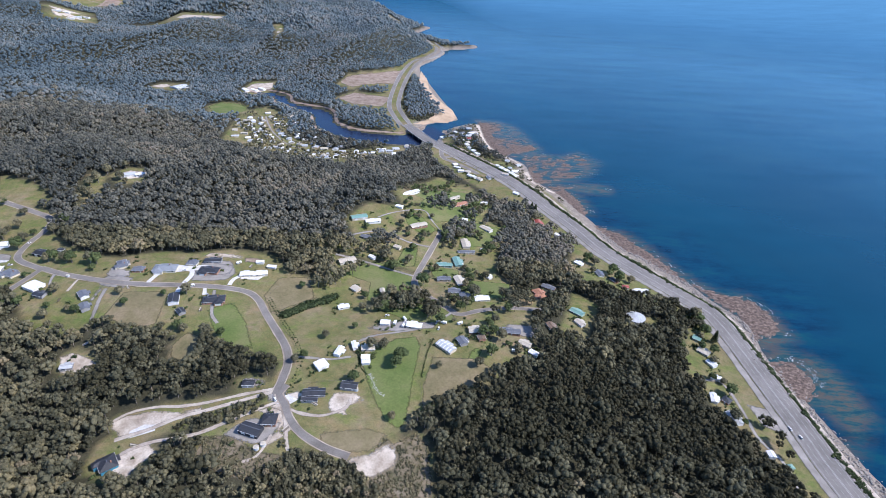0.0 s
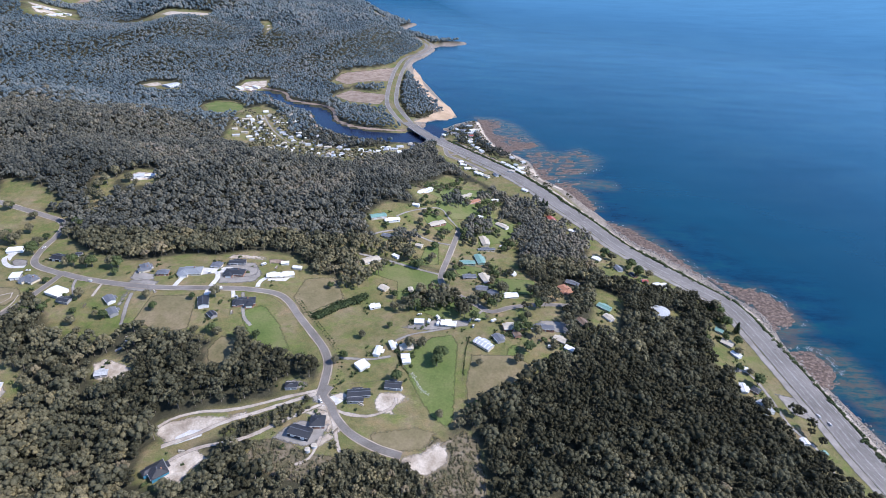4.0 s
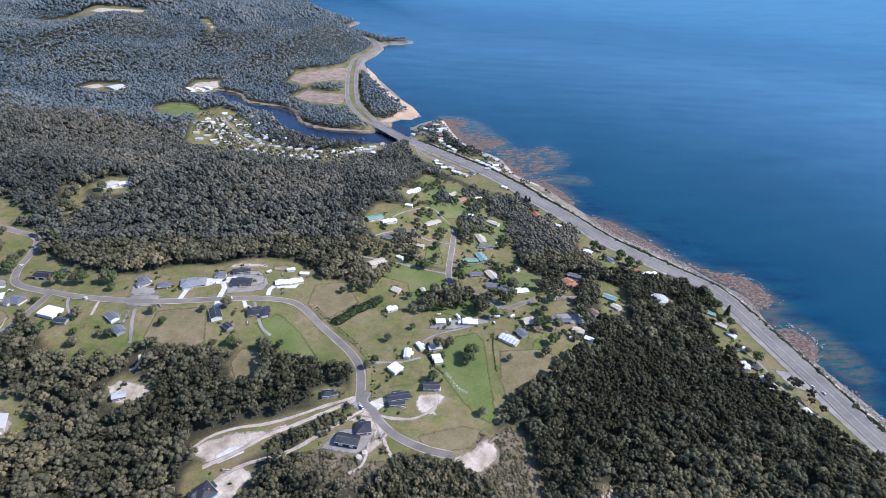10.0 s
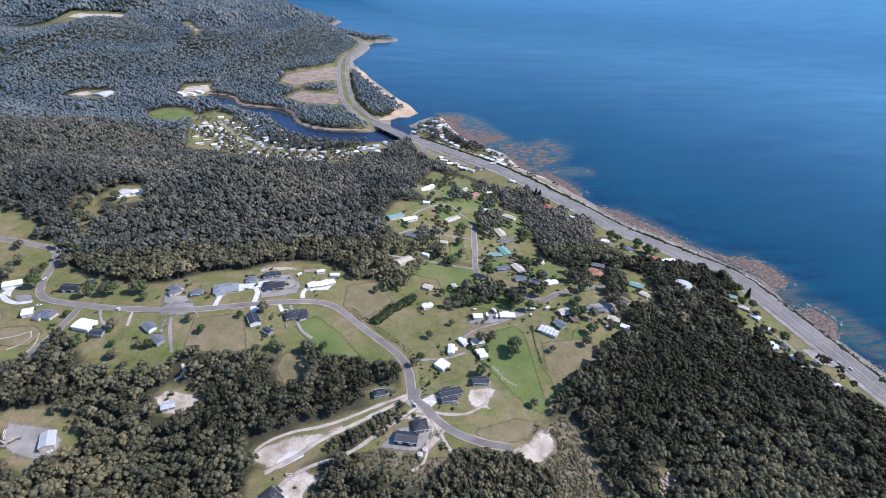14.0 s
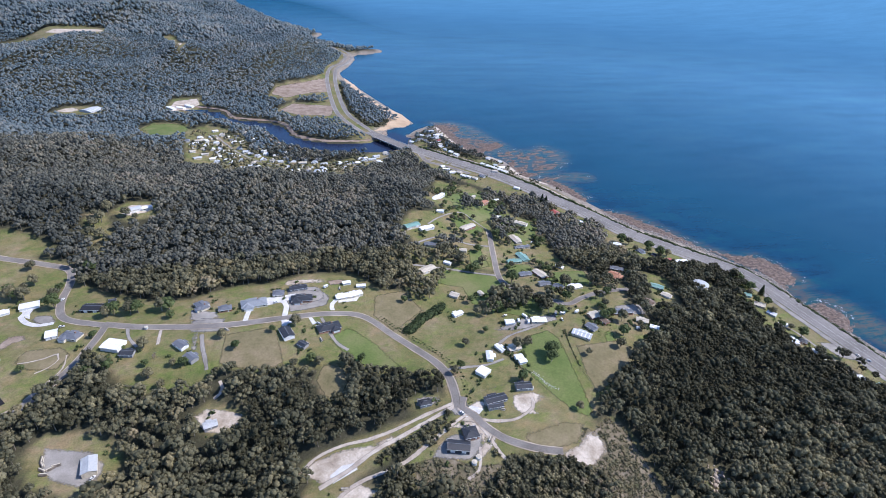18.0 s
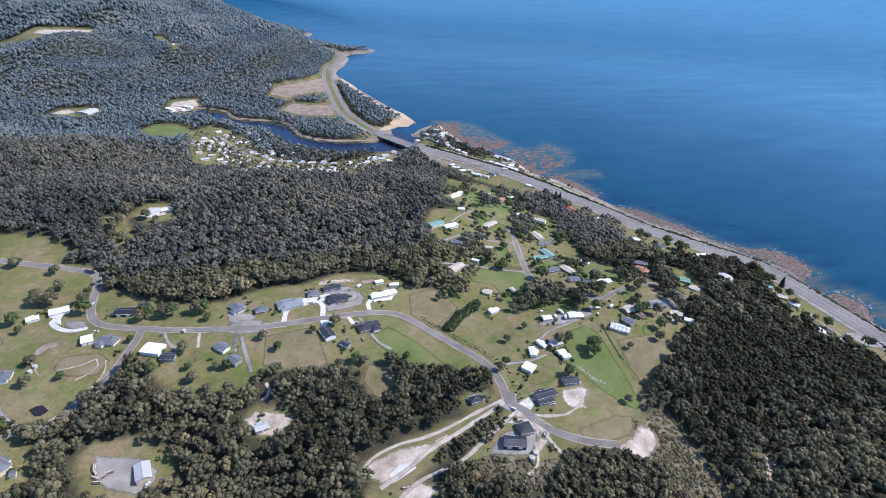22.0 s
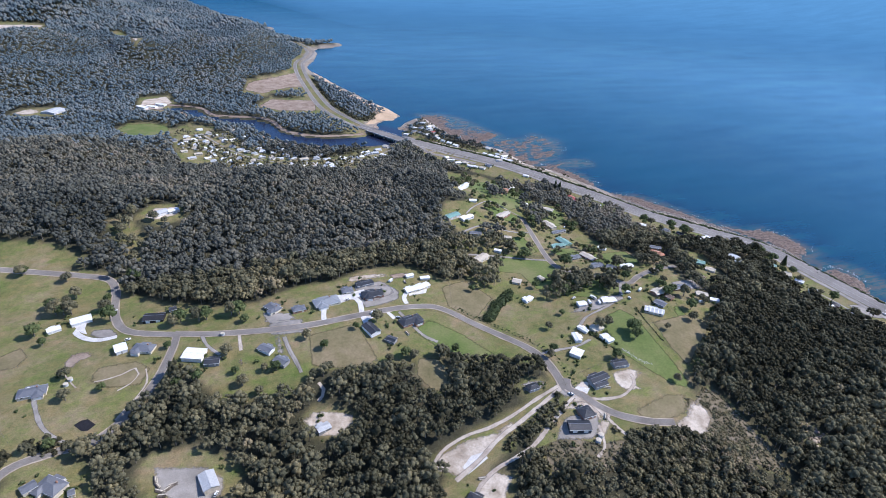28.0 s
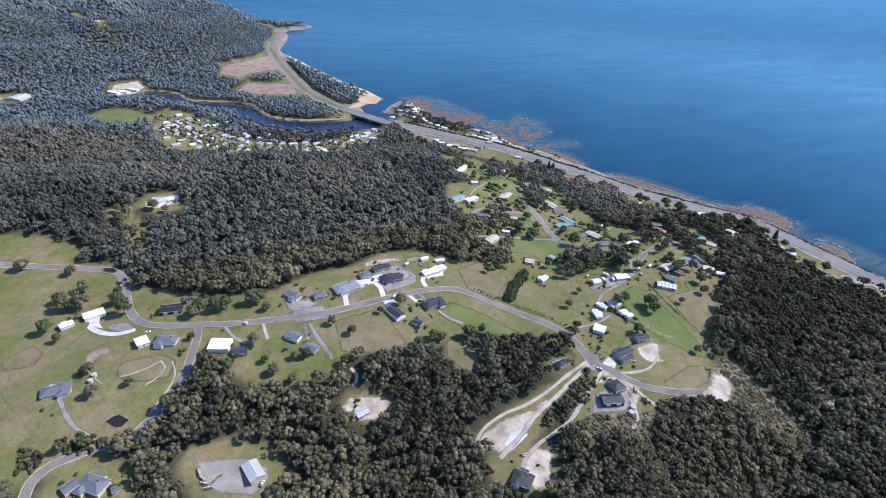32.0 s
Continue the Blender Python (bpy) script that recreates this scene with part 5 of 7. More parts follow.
# ---- draped sheets: roads, patches ----
def drape(name, poly, lift, mat, grid=4.0):
    """A thin sheet over the ground, cut to an outline."""
    bm = bmesh.new()
    bm.faces.new([bm.verts.new((x, y, 0)) for x, y in poly])
    for axis in (0, 1):
        lo, hi = min(p[axis] for p in poly), max(p[axis] for p in poly)
        lines = GX if axis == 0 else GY
        for v in lines[(lines > lo) & (lines < hi)]:
            no = [0, 0, 0]
            no[axis] = 1
            co = [0, 0, 0]
            co[axis] = float(v)
            bmesh.ops.bisect_plane(bm, geom=bm.verts[:] + bm.edges[:] + bm.faces[:], plane_co=co, plane_no=no)
    settle(bm, lift)
    me = bpy.data.meshes.new(name)
    bm.normal_update()
    co = np.array([v.co for v in bm.verts])
    bm.to_mesh(me)
    bm.free()
    me.attributes.new("inner", "FLOAT", "POINT").data.foreach_set("value", np.clip(edge_distance(co[:, 0], co[:, 1], poly) / 6.0, 0, 1).astype(np.float32))
    me.materials.append(mat)
    return me


def settle(bm, lift):
    co = np.array([v.co for v in bm.verts])
    z = height(co[:, 0], co[:, 1]) + lift
    for v, h in zip(bm.verts, z):
        v.co.z = h
    for f in bm.faces:
        f.normal_update()
    if bm.faces and sum(f.normal.z for f in bm.faces) < 0:
        bmesh.ops.reverse_faces(bm, faces=bm.faces[:])


def smooth_line(line, step):
    """A curve through the points, sampled every few metres."""
    p = [Vector((*q, 0)) for q in line]
    p = [2 * p[0] - p[1]] + p + [2 * p[-1] - p[-2]]
    out = []
    for a, b, c, d in zip(p, p[1:], p[2:], p[3:]):
        n = max(1, int((c - b).length / step))
        for k in range(n):
            u = k / n
            out.append(0.5 * ((2 * b) + (c - a) * u + (2 * a - 5 * b + 4 * c - d) * u**2 + (3 * b - a - 3 * c + d) * u**3))
    out.append(p[-2])
    return out


def ribbon(name, line, left, right, lift, mat, step=4.0, dashes=0.0, uneven=0.0):
    """A strip along a line, from left to right of it, in metres."""
    pts = smooth_line(line, step)
    bm = bmesh.new()
    across = max(2 if uneven else 1, int(abs(right - left) / 4))
    rows = []
    for k, q in enumerate(pts):
        t = (pts[min(k + 1, len(pts) - 1)] - pts[max(k - 1, 0)]).normalized()
        n = Vector((t.y, -t.x, 0))
        wob = uneven * noise.noise(q * 0.09)
        rows.append([bm.verts.new(q + n * (left - wob + (right - left + 2 * wob) * i / across)) for i in range(across + 1)])
    for k, (a, b) in enumerate(zip(rows, rows[1:])):
        if dashes and k % 3 == 0:
            continue
        for i in range(across):
            bm.faces.new((a[i], a[i + 1], b[i + 1], b[i]))
    side = [1.0 if 0 < n % (across + 1) < across else 0.0 for n in range(len(bm.verts))]
    loose = [v for v in bm.verts if not v.link_faces]
    bmesh.ops.delete(bm, geom=loose, context="VERTS")
    settle(bm, lift)
    me = bpy.data.meshes.new(name)
    bm.to_mesh(me)
    bm.free()
    if uneven:
        me.attributes.new("inner", "FLOAT", "POINT").data.foreach_set("value", np.array(side, np.float32))
    me.materials.append(mat)
    return me


PATCH_LABELS = {
    "green_paddock": "mown green grass paddock beside houses", "dry_paddock": "dry tan grass paddock with worn patches", "bare_ground": "bare pale sandy ground with wheel marks",
    "gravel_yard": "grey gravel yard round buildings", "concrete_pad": "pale concrete forecourt of a house", "concrete_slab": "fresh pale concrete house slab on bare ground",
    "stony_scrub_ground": "stony brown ground with low scrub", "gravel_lay_by": "gravel lay-by beside the highway", "sports_oval": "green mown sports oval among trees",
    "village_lawn": "mown green lawn among village gardens", "red_soil": "patch of bare reddish soil in the grass",
    "quarry_yard": "pale sandy works yard by the river", "brown_field": "brown ploughed field by the highway"}
for n, (name, kind, poly) in enumerate(PATCHES):
    lift = {"paddock": 0.05, "dry": 0.065, "scrubby": 0.06, "soil": 0.085, "sandy": 0.1, "gravel": 0.12, "concrete": 0.16}[kind] + 0.002 * (n % 7)
    tagged(new(name, drape(name, poly, lift, M[kind + "_ragged"] if kind != "concrete" else M[kind])), PATCH_LABELS[name], "ground", kind="structure")
ROAD_LABELS = {"asphalt": "narrow grey sealed road through paddocks", "gravel": "grey gravel lane to houses", "dirt": "pale rutted dirt track", "concrete": "pale concrete driveway to a house"}
for n, (name, width, kind, line) in enumerate(ROADS):
    lift = {"asphalt": 0.36, "gravel": 0.3, "dirt": 0.28, "concrete": 0.33}[kind] + 0.003 * (n % 5)
    if kind == "asphalt":
        tagged(new("road_shoulder", ribbon("road_shoulder", line, -width / 2 - 0.9, width / 2 + 0.9, lift - 0.07, M["dirt"], uneven=0.5)), "pale gravel shoulder along the sealed road", "road shoulder", kind="structure")
    road = tagged(new(name, ribbon(name, line, -width / 2, width / 2, lift, M[kind] if kind in ("asphalt", "concrete") else M[kind + "_ragged"], uneven=0.0 if kind in ("asphalt", "concrete") else 0.7)), ROAD_LABELS[kind], "road", kind="structure")
SOUTH, NORTH = HIGHWAY[:25], HIGHWAY[24:]
hw = tagged(new("highway", ribbon("highway", SOUTH, -11, 11, 0.5, M["highway"], 6.0)), "four-lane grey asphalt coastal highway with white lines", "highway", kind="structure")
for name, a, b, dash in (("edge_line", -9.5, -9.32, 0), ("edge_line", 9.32, 9.5, 0), ("centre_line", -0.6, -0.4, 0), ("centre_line", 0.4, 0.6, 0), ("lane_line", -5.05, -4.9, 1), ("lane_line", 4.9, 5.05, 1)):
    ob = new(name, ribbon(name, SOUTH[2:], a, b, 0.54, M["line"], 4.0, dash))
    ob.parent = hw
for a, b in ((-16, -5.5), (5.5, 16)):
    way = tagged(new("carriageway", ribbon("carriageway", NORTH, a, b, 0.5, M["highway"], 6.0)), "two-lane carriageway of the divided highway", "highway", kind="structure")
    for at in (a + 1.2, b - 1.4):
        ob = new("edge_line", ribbon("edge_line", NORTH, at, at + 0.25, 0.54, M["line"], 6.0))
        ob.parent = way


for a, b, what in ((-19.5, -10.8, "grey gravel verge between the highway and the houses"), (10.8, 13.5, "narrow gravel shoulder on the seaward side of the highway")):
    tagged(new("gravel_verge", ribbon("gravel_verge", HIGHWAY[3:23], a, b, 0.42, M["gravel_ragged"], 5.0, uneven=1.5)), what, "road verge", kind="structure")
tagged(new("shore_track", ribbon("shore_track", HIGHWAY[3:22], 17.5, 24.5, 0.4, M["dirt_ragged"], 5.0, uneven=1.6)), "pale gravel track along the top of the sea wall", "track", kind="structure")
for some in (COAST[24:28], COAST[28:36]):
    tagged(new("sand_strip", ribbon("sand_strip", some, -10.0, -0.5, 0.3, M["sandy_ragged"], 6.0, uneven=2.5)), "thin strip of pale sand below the seaside houses", "beach", kind="structure")
lake_side = 1 if sum(a[0] * b[1] - b[0] * a[1] for a, b in zip(LAKE, LAKE[1:] + LAKE[:1])) > 0 else -1
tagged(new("river_bank", ribbon("river_bank", LAKE[1:] , *sorted((lake_side * 1.0, lake_side * 11.0)), 0.25, M["soil_ragged"], 8.0, uneven=3.0)), "brown sandy bank round the river mouth", "river bank", kind="structure")

# ---- trees ----
OCTA = [(0, 2, 4), (2, 1, 4), (1, 3, 4), (3, 0, 4), (2, 0, 5), (1, 2, 5), (3, 1, 5), (0, 3, 5)]


def clump(rng, centre, size, leaves, leaf, round_core=False):
    """Leaf sprays round a small core: vertices, triangles."""
    v, t = [], []
    axes = np.array([(1, 0, 0), (-1, 0, 0), (0, 1, 0), (0, -1, 0), (0, 0, 1), (0, 0, -1)], float)
    if round_core:
        mids = {}
        v += list(axes)
        for a, b, c in OCTA:
            m = []
            for i, j in ((a, b), (b, c), (c, a)):
                key = (min(i, j), max(i, j))
                if key not in mids:
                    mids[key] = len(v)
                    v.append((v[i] + v[j]) / math.sqrt(2))
                m.append(mids[key])
            t += [(a, m[0], m[2]), (m[0], b, m[1]), (m[2], m[1], c), tuple(m)]
        t = [q for q in t if sum(v[i][2] for i in q) > -1.2]
        v = [centre + p * size * rng.uniform(0.55, 1.08) for p in v]
    else:
        v += list(centre + axes * size * rng.uniform(0.75, 1.15, (6, 1)))
        t += OCTA
    for _ in range(leaves):
        n = rng.normal(size=3)
        n[2] = abs(n[2]) * 1.1 - 0.3
        n /= np.linalg.norm(n)
        p = centre + n * size * rng.uniform(0.8, 1.28)
        nn = n + rng.normal(size=3) * 0.45
        nn /= np.linalg.norm(nn)
        a = np.cross(nn, rng.normal(size=3))
        a /= np.linalg.norm(a)
        b = np.cross(nn, a)
        s = leaf * rng.uniform(0.6, 1.3)
        k = len(v)
        v += [p - a * s * 0.6 - b * s * 0.35, p + a * s * 0.6 - b * s * 0.3, p + a * s * rng.uniform(-0.3, 0.3) + b * s * 0.7]
        t += [(k, k + 1, k + 2)]
    return v, t


def crown_shape(seed, lobes, leaves, leaf, radius, low, top, round_core=False, lump=(0.3, 0.52)):
    """A lumpy dome of leaf clumps."""
    rng = np.random.default_rng(seed)
    v, t = [], []
    mid, half = low + (top - low) * 0.5, (top - low) * 0.5
    for k in range(lobes):
        up = 1 - 1.35 * (k + 0.5) / lobes
        flat = math.sqrt(max(0.0, 1 - up * up))
        ang = k * 2.4 + rng.uniform(-0.4, 0.4)
        r = rng.uniform(0.48, 0.72)
        c = np.array((radius * r * flat * math.cos(ang), radius * r * flat * math.sin(ang), mid + half * 0.62 * up))
        a, b = clump(rng, c, radius * rng.uniform(*lump), leaves, leaf, round_core)
        t += [tuple(i + len(v) for i in q) for q in b]
        v += a
    return np.array(v), np.array(t)


def limb(v, t, a, b, ra, rb, sides=4):
    a, b = np.array(a, float), np.array(b, float)
    d = (b - a) / np.linalg.norm(b - a)
    u = np.cross(d, (0.7, 0.1, 0.2))
    u /= np.linalg.norm(u)
    w = np.cross(d, u)
    k = len(v)
    for p, r in ((a, ra), (b, rb)):
        for i in range(sides):
            g = 2 * math.pi * i / sides
            v.append(p + r * (u * math.cos(g) + w * math.sin(g)))
    for i in range(sides):
        j = (i + 1) % sides
        t += [(k + i, k + j, k + sides + j), (k + i, k + sides + j, k + sides + i)]


def trunk_shape(seed, low, top, radius, limbs, sides=4):
    rng = np.random.default_rng(seed + 99)
    v, t = [], []
    lean = rng.uniform(-0.5, 0.5, 2)
    limb(v, t, (0, 0, -0.8), (lean[0] * 0.5, lean[1] * 0.5, low), 0.34, 0.24, sides)
    limb(v, t, (lean[0] * 0.5, lean[1] * 0.5, low), (lean[0], lean[1], top * 0.8), 0.24, 0.1, sides)
    for k in range(limbs):
        g = k * 2.4 + rng.uniform(0, 1)
        limb(v, t, (lean[0] * 0.5, lean[1] * 0.5, low * rng.uniform(0.8, 1.1)), (radius * 0.6 * math.cos(g), radius * 0.6 * math.sin(g), low + (top - low) * rng.uniform(0.3, 0.6)), 0.15, 0.06, 3)
    return np.array(v), np.array(t)


def in_scrub(p):
    """Where low scrub takes the place of tall trees."""
    return (edge_distance(p[:, 0], p[:, 1], SCRUB_SLOPE) > 0) | (edge_distance(p[:, 0], p[:, 1], SCRUB_HOLLOW) > 0)


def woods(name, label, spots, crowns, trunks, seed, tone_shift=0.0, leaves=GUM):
    """Many trees in one object: crowns, with the trunks as its part."""
    rng = np.random.default_rng(seed)
    vs, ts, tones, tv, tt = [], [], [], [], []
    base = tbase = 0
    z = height(spots[:, 0], spots[:, 1])
    for k in range(len(crowns)):
        mine = np.arange(len(spots)) % len(crowns) == k
        p = spots[mine]
        n = len(p)
        if not n:
            continue
        g = rng.uniform(0, 2 * math.pi, n)
        big = rng.uniform(0, 1, n) ** 2
        s = p[:, 2] * (0.78 + 0.6 * big) * rng.uniform(0.9, 1.1, n)
        tall = p[:, 2] * (0.8 + 0.55 * big) * rng.uniform(0.9, 1.1, n)
        c, q = np.cos(g), np.sin(g)
        # tone follows stands of kindred trees and each tree; broad noise imitates hill shading
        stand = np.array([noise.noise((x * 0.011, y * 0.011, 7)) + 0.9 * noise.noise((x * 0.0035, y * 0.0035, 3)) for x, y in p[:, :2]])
        # a fixed offset paints the seaward slope darker, for its shaded look
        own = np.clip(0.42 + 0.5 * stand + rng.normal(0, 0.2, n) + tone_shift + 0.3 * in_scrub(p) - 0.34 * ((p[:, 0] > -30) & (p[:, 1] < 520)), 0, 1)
        for (v, t), wide in ((crowns[k], True), (trunks[k], False)):
            if v is None:
                continue
            x = (v[None, :, 0] * c[:, None] - v[None, :, 1] * q[:, None]) * s[:, None] + p[:, :1]
            y = (v[None, :, 0] * q[:, None] + v[None, :, 1] * c[:, None]) * s[:, None] + p[:, 1:2]
            h = v[None, :, 2] * tall[:, None] + z[mine][:, None]
            verts = np.stack([x, y, h], -1).reshape(-1, 3)
            tris = (t[None] + (np.arange(n) * len(v))[:, None, None]).reshape(-1, 3)
            if wide:
                vs.append(verts), ts.append(tris + base), tones.append(np.repeat(own, len(v)))
                base += len(verts)
            else:
                tv.append(verts), tt.append(tris + tbase)
                tbase += len(verts)
    ob = tagged(new(name, triangle_soup(name, np.concatenate(vs), np.concatenate(ts), leaves, np.concatenate(tones))), label, "forest", kind="stuff")
    if tv:
        low = new("trunks", triangle_soup("trunks", np.concatenate(tv), np.concatenate(tt), M["bark"]))
        low.parent = ob
        tagged(low, kind="stuff")
    return ob


def sample(rng, x0, x1, y0, y1, step):
    xs, ys = np.meshgrid(np.arange(x0, x1, step), np.arange(y0, y1, step))
    xs = xs + (np.arange(xs.shape[0]) % 2)[:, None] * step / 2
    p = np.c_[xs.ravel(), ys.ravel()] + rng.uniform(-0.42, 0.42, (xs.size, 2)) * step
    return p


HOUSE_LISTS = (WEST_HOUSES, ROAD_HOUSES, SOUTH_HOUSES, VILLAGE_HOUSES, NORTH_HOUSES, NORTH_SHEDS, EAST_HOUSES, HIGHWAY_HOUSES, SHORE_HOUSES, HAMLET_HOUSES, FAR_HOUSES, POINT_HOUSES)
KEEP_OFF = [(line, width / 2 + 3.5) for _, width, _, line in ROADS] + [(HIGHWAY, 22.0)]


def wooded(p, margin=2.0):
    px, py = p[:, 0], p[:, 1]
    ok = (clearing_cover(px, py) < -margin) & (edge_distance(px, py, COAST + COAST_FAR) > 26) & (edge_distance(px, py, LAKE) < -9) & (edge_distance(px - 7, py + 30, LAKE) < 0)
    ok &= (py < 620) | (clearing_cover(px, py + 20) < 0)
    near_road = line_distance(px, py, HIGHWAY)
    inland = edge_distance(px, py, COAST + COAST_FAR)
    ok &= (near_road > np.where(py < 880, 29, 24)) | (inland < 10)
    for grove in GROVES:
        ok |= edge_distance(px, py, grove) > 0
    for line, off in KEEP_OFF:
        ok &= line_distance(px, py, line) > off
    for some in HOUSE_LISTS:
        for x, y, turn, length, *_ in some:
            ok &= (np.hypot(px - x, py - y) > length * 0.5 + 5) & (np.hypot(px - x + 4, py - y + 11) > length * 0.4 + 4)
    return ok


rng = np.random.default_rng(5)
fine_crowns = [crown_shape(k, 7 + k % 3, 13, 0.85, 4.9 + 0.22 * k, 3.4, 11.0 + 0.35 * k, True, (0.26, 0.42)) for k in range(8)]
fine_trunks = [trunk_shape(k, 4.4, 10, 4.2, 1, 3) for k in range(8)]
mid_crowns = [crown_shape(20 + k, 5 + k % 2, 6, 1.15, 5.1, 2.6, 11.5, True, (0.36, 0.52)) for k in range(6)]
mid_trunks = [trunk_shape(20 + k, 4.2, 10, 4.2, 0, 3) for k in range(6)]
far_crowns = [crown_shape(40 + k, 2, 1, 1.5, 5.2, 2.0, 11.0, True, (0.6, 0.8)) for k in range(5)]
ridge_crowns = [crown_shape(50 + k, 2, 2, 2.2, 6.0, 2.0, 10.0, False, (0.7, 0.95)) for k in range(5)]
far_trunks = [(None, None)] * 5


def stand(x0, x1, y0, y1, step, scale):
    p = sample(rng, x0, x1, y0, y1, step)
    # in sight of the flight: inside the wedge that opens from its start
    p = p[(p[:, 1] > 112) & (p[:, 0] > -0.86 * p[:, 1] - 330)]
    p = p[wooded(p)]
    low = in_scrub(p)
    return np.c_[p, np.where(low, 0.62, 1.0) * scale]


near = stand(-590, 330, 112, 550, 6.8, 0.92)
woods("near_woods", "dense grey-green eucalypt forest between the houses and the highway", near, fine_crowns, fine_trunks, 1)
hill = stand(-800, 300, 550, 1130, 7.4, 0.95)
hill = hill[rng.uniform(0, 1, len(hill)) > step01(930, 1120, hill[:, 1])]
# hill leaves greyed partway to the far haze colour
woods("hill_woods", "dense olive-grey eucalypt forest over a rounded hill", hill, mid_crowns, mid_trunks, 2, 0.0, MID_HAZE_GUM)
valley = stand(-1440, 75, 930, 2000, 8.2, 0.84)
valley = valley[rng.uniform(0, 1, len(valley)) < step01(930, 1120, valley[:, 1])]
# valley and ridge: haze painted as blued leaves, with the tone lifted too
woods("valley_woods", "distant eucalypt forest round the river mouth", valley, far_crowns, far_trunks, 3, 0.1, HAZED_GUM)
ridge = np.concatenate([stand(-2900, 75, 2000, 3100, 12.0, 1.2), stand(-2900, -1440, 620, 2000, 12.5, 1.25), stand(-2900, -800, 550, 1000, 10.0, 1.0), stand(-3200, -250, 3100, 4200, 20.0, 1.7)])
woods("ridge_woods", "far forested ridge above the coast", ridge, ridge_crowns, far_trunks, 4, 0.2, HAZED_GUM)


# ---- single trees ----
def tree(seed, garden):
    root = new("tree")
    v, t = crown_shape(seed, 12, 24, 0.8, 4.6, 1.8, 9.5, True)
    tone = np.full(len(v), 0.35 + 0.3 * (seed % 3) / 2)
    crown = new("crown", triangle_soup("crown", v, t, GARDEN if garden else GUM, tone))
    crown.parent = root
    v, t = trunk_shape(seed, 3.0, 9, 4.2, 4, 6)
    trunk = new("trunk", triangle_soup("trunk", v, t, M["bark"]))
    trunk.parent = root
    return tagged(root, "round-crowned garden tree on open grass" if garden else "lone eucalypt with a ragged crown in a paddock", "tree", "trees in the clearing")


kinds = [tree(60 + k, k % 2 == 0) for k in range(6)]
rng2 = random.Random(3)
village = []
OPEN_PADDOCK = [(-185, 440), (-175, 482), (-118, 482), (-88, 440), (-80, 412), (-60, 395), (-72, 350), (-135, 350)]
for poly in (CLEARINGS[3], CLEARINGS[4]):
    lo, hi = np.min(poly, 0), np.max(poly, 0)
    p = sample(np.random.default_rng(77), lo[0], hi[0], lo[1], hi[1], 8.0)
    ok = (edge_distance(p[:, 0], p[:, 1], poly) > 4) & (p[:, 1] > 372) & (edge_distance(p[:, 0], p[:, 1], OPEN_PADDOCK) < 0)
    for line, off in KEEP_OFF:
        ok &= line_distance(p[:, 0], p[:, 1], line) > off + 1
    for some in (VILLAGE_HOUSES, NORTH_HOUSES, NORTH_SHEDS, EAST_HOUSES, SOUTH_HOUSES, ROAD_HOUSES):
        for x, y, turn, length, *_ in some:
            ok &= np.hypot(p[:, 0] - x, p[:, 1] - y) > length / 2 + 3.5
    ok &= np.array([noise.noise((x * 0.03, y * 0.03, 1)) for x, y in p]) > 0.17
    village += [(float(x), float(y)) for x, y in p[ok]]
for k, (x, y) in enumerate(PADDOCK_TREES + ROADSIDE_TREES + village + BIG_TREES):
    s = rng2.uniform(0.65, 1.25) if k < len(PADDOCK_TREES + ROADSIDE_TREES) else rng2.uniform(0.45, 0.9)
    if (x, y) in BIG_TREES:
        s = rng2.uniform(1.15, 1.5)
    m = pose(x, y, ground_at(x, y), 0, 0, rng2.uniform(0, 360)) @ Matrix.Diagonal((s, s, s * rng2.uniform(0.85, 1.15), 1))
    ob = kinds[k] if k < len(kinds) else copy_thing(kinds[k % len(kinds)], Matrix())
    ob.matrix_basis = m


for poly, gap in ((CLEARINGS_G[2], 11), (CLEARINGS_H[0], 11), (CLEARINGS_A[0][:6], 17)):
    lo, hi = np.min(poly, 0), np.max(poly, 0)
    p = sample(np.random.default_rng(91), lo[0], hi[0], lo[1], hi[1], gap)
    ok = (edge_distance(p[:, 0], p[:, 1], poly) > -2) & (np.random.default_rng(7).uniform(0, 1, len(p)) < 0.55) & (p[:, 1] > 520)
    for hx, hy, _, length, *_ in FAR_HOUSES + WEST_HOUSES:
        ok &= np.hypot(p[:, 0] - hx, p[:, 1] - hy) > length * 0.6 + 5
    for line, off in KEEP_OFF:
        ok &= line_distance(p[:, 0], p[:, 1], line) > off + 2
    for k, (x, y) in enumerate(p[ok]):
        s = rng2.uniform(0.8, 1.3)
        copy_thing(kinds[1 + 2 * (k % 3)], Matrix()).matrix_basis = pose(x, y, ground_at(x, y), 0, 0, rng2.uniform(0, 360)) @ Matrix.Diagonal((s, s, s * rng2.uniform(0.9, 1.25), 1))


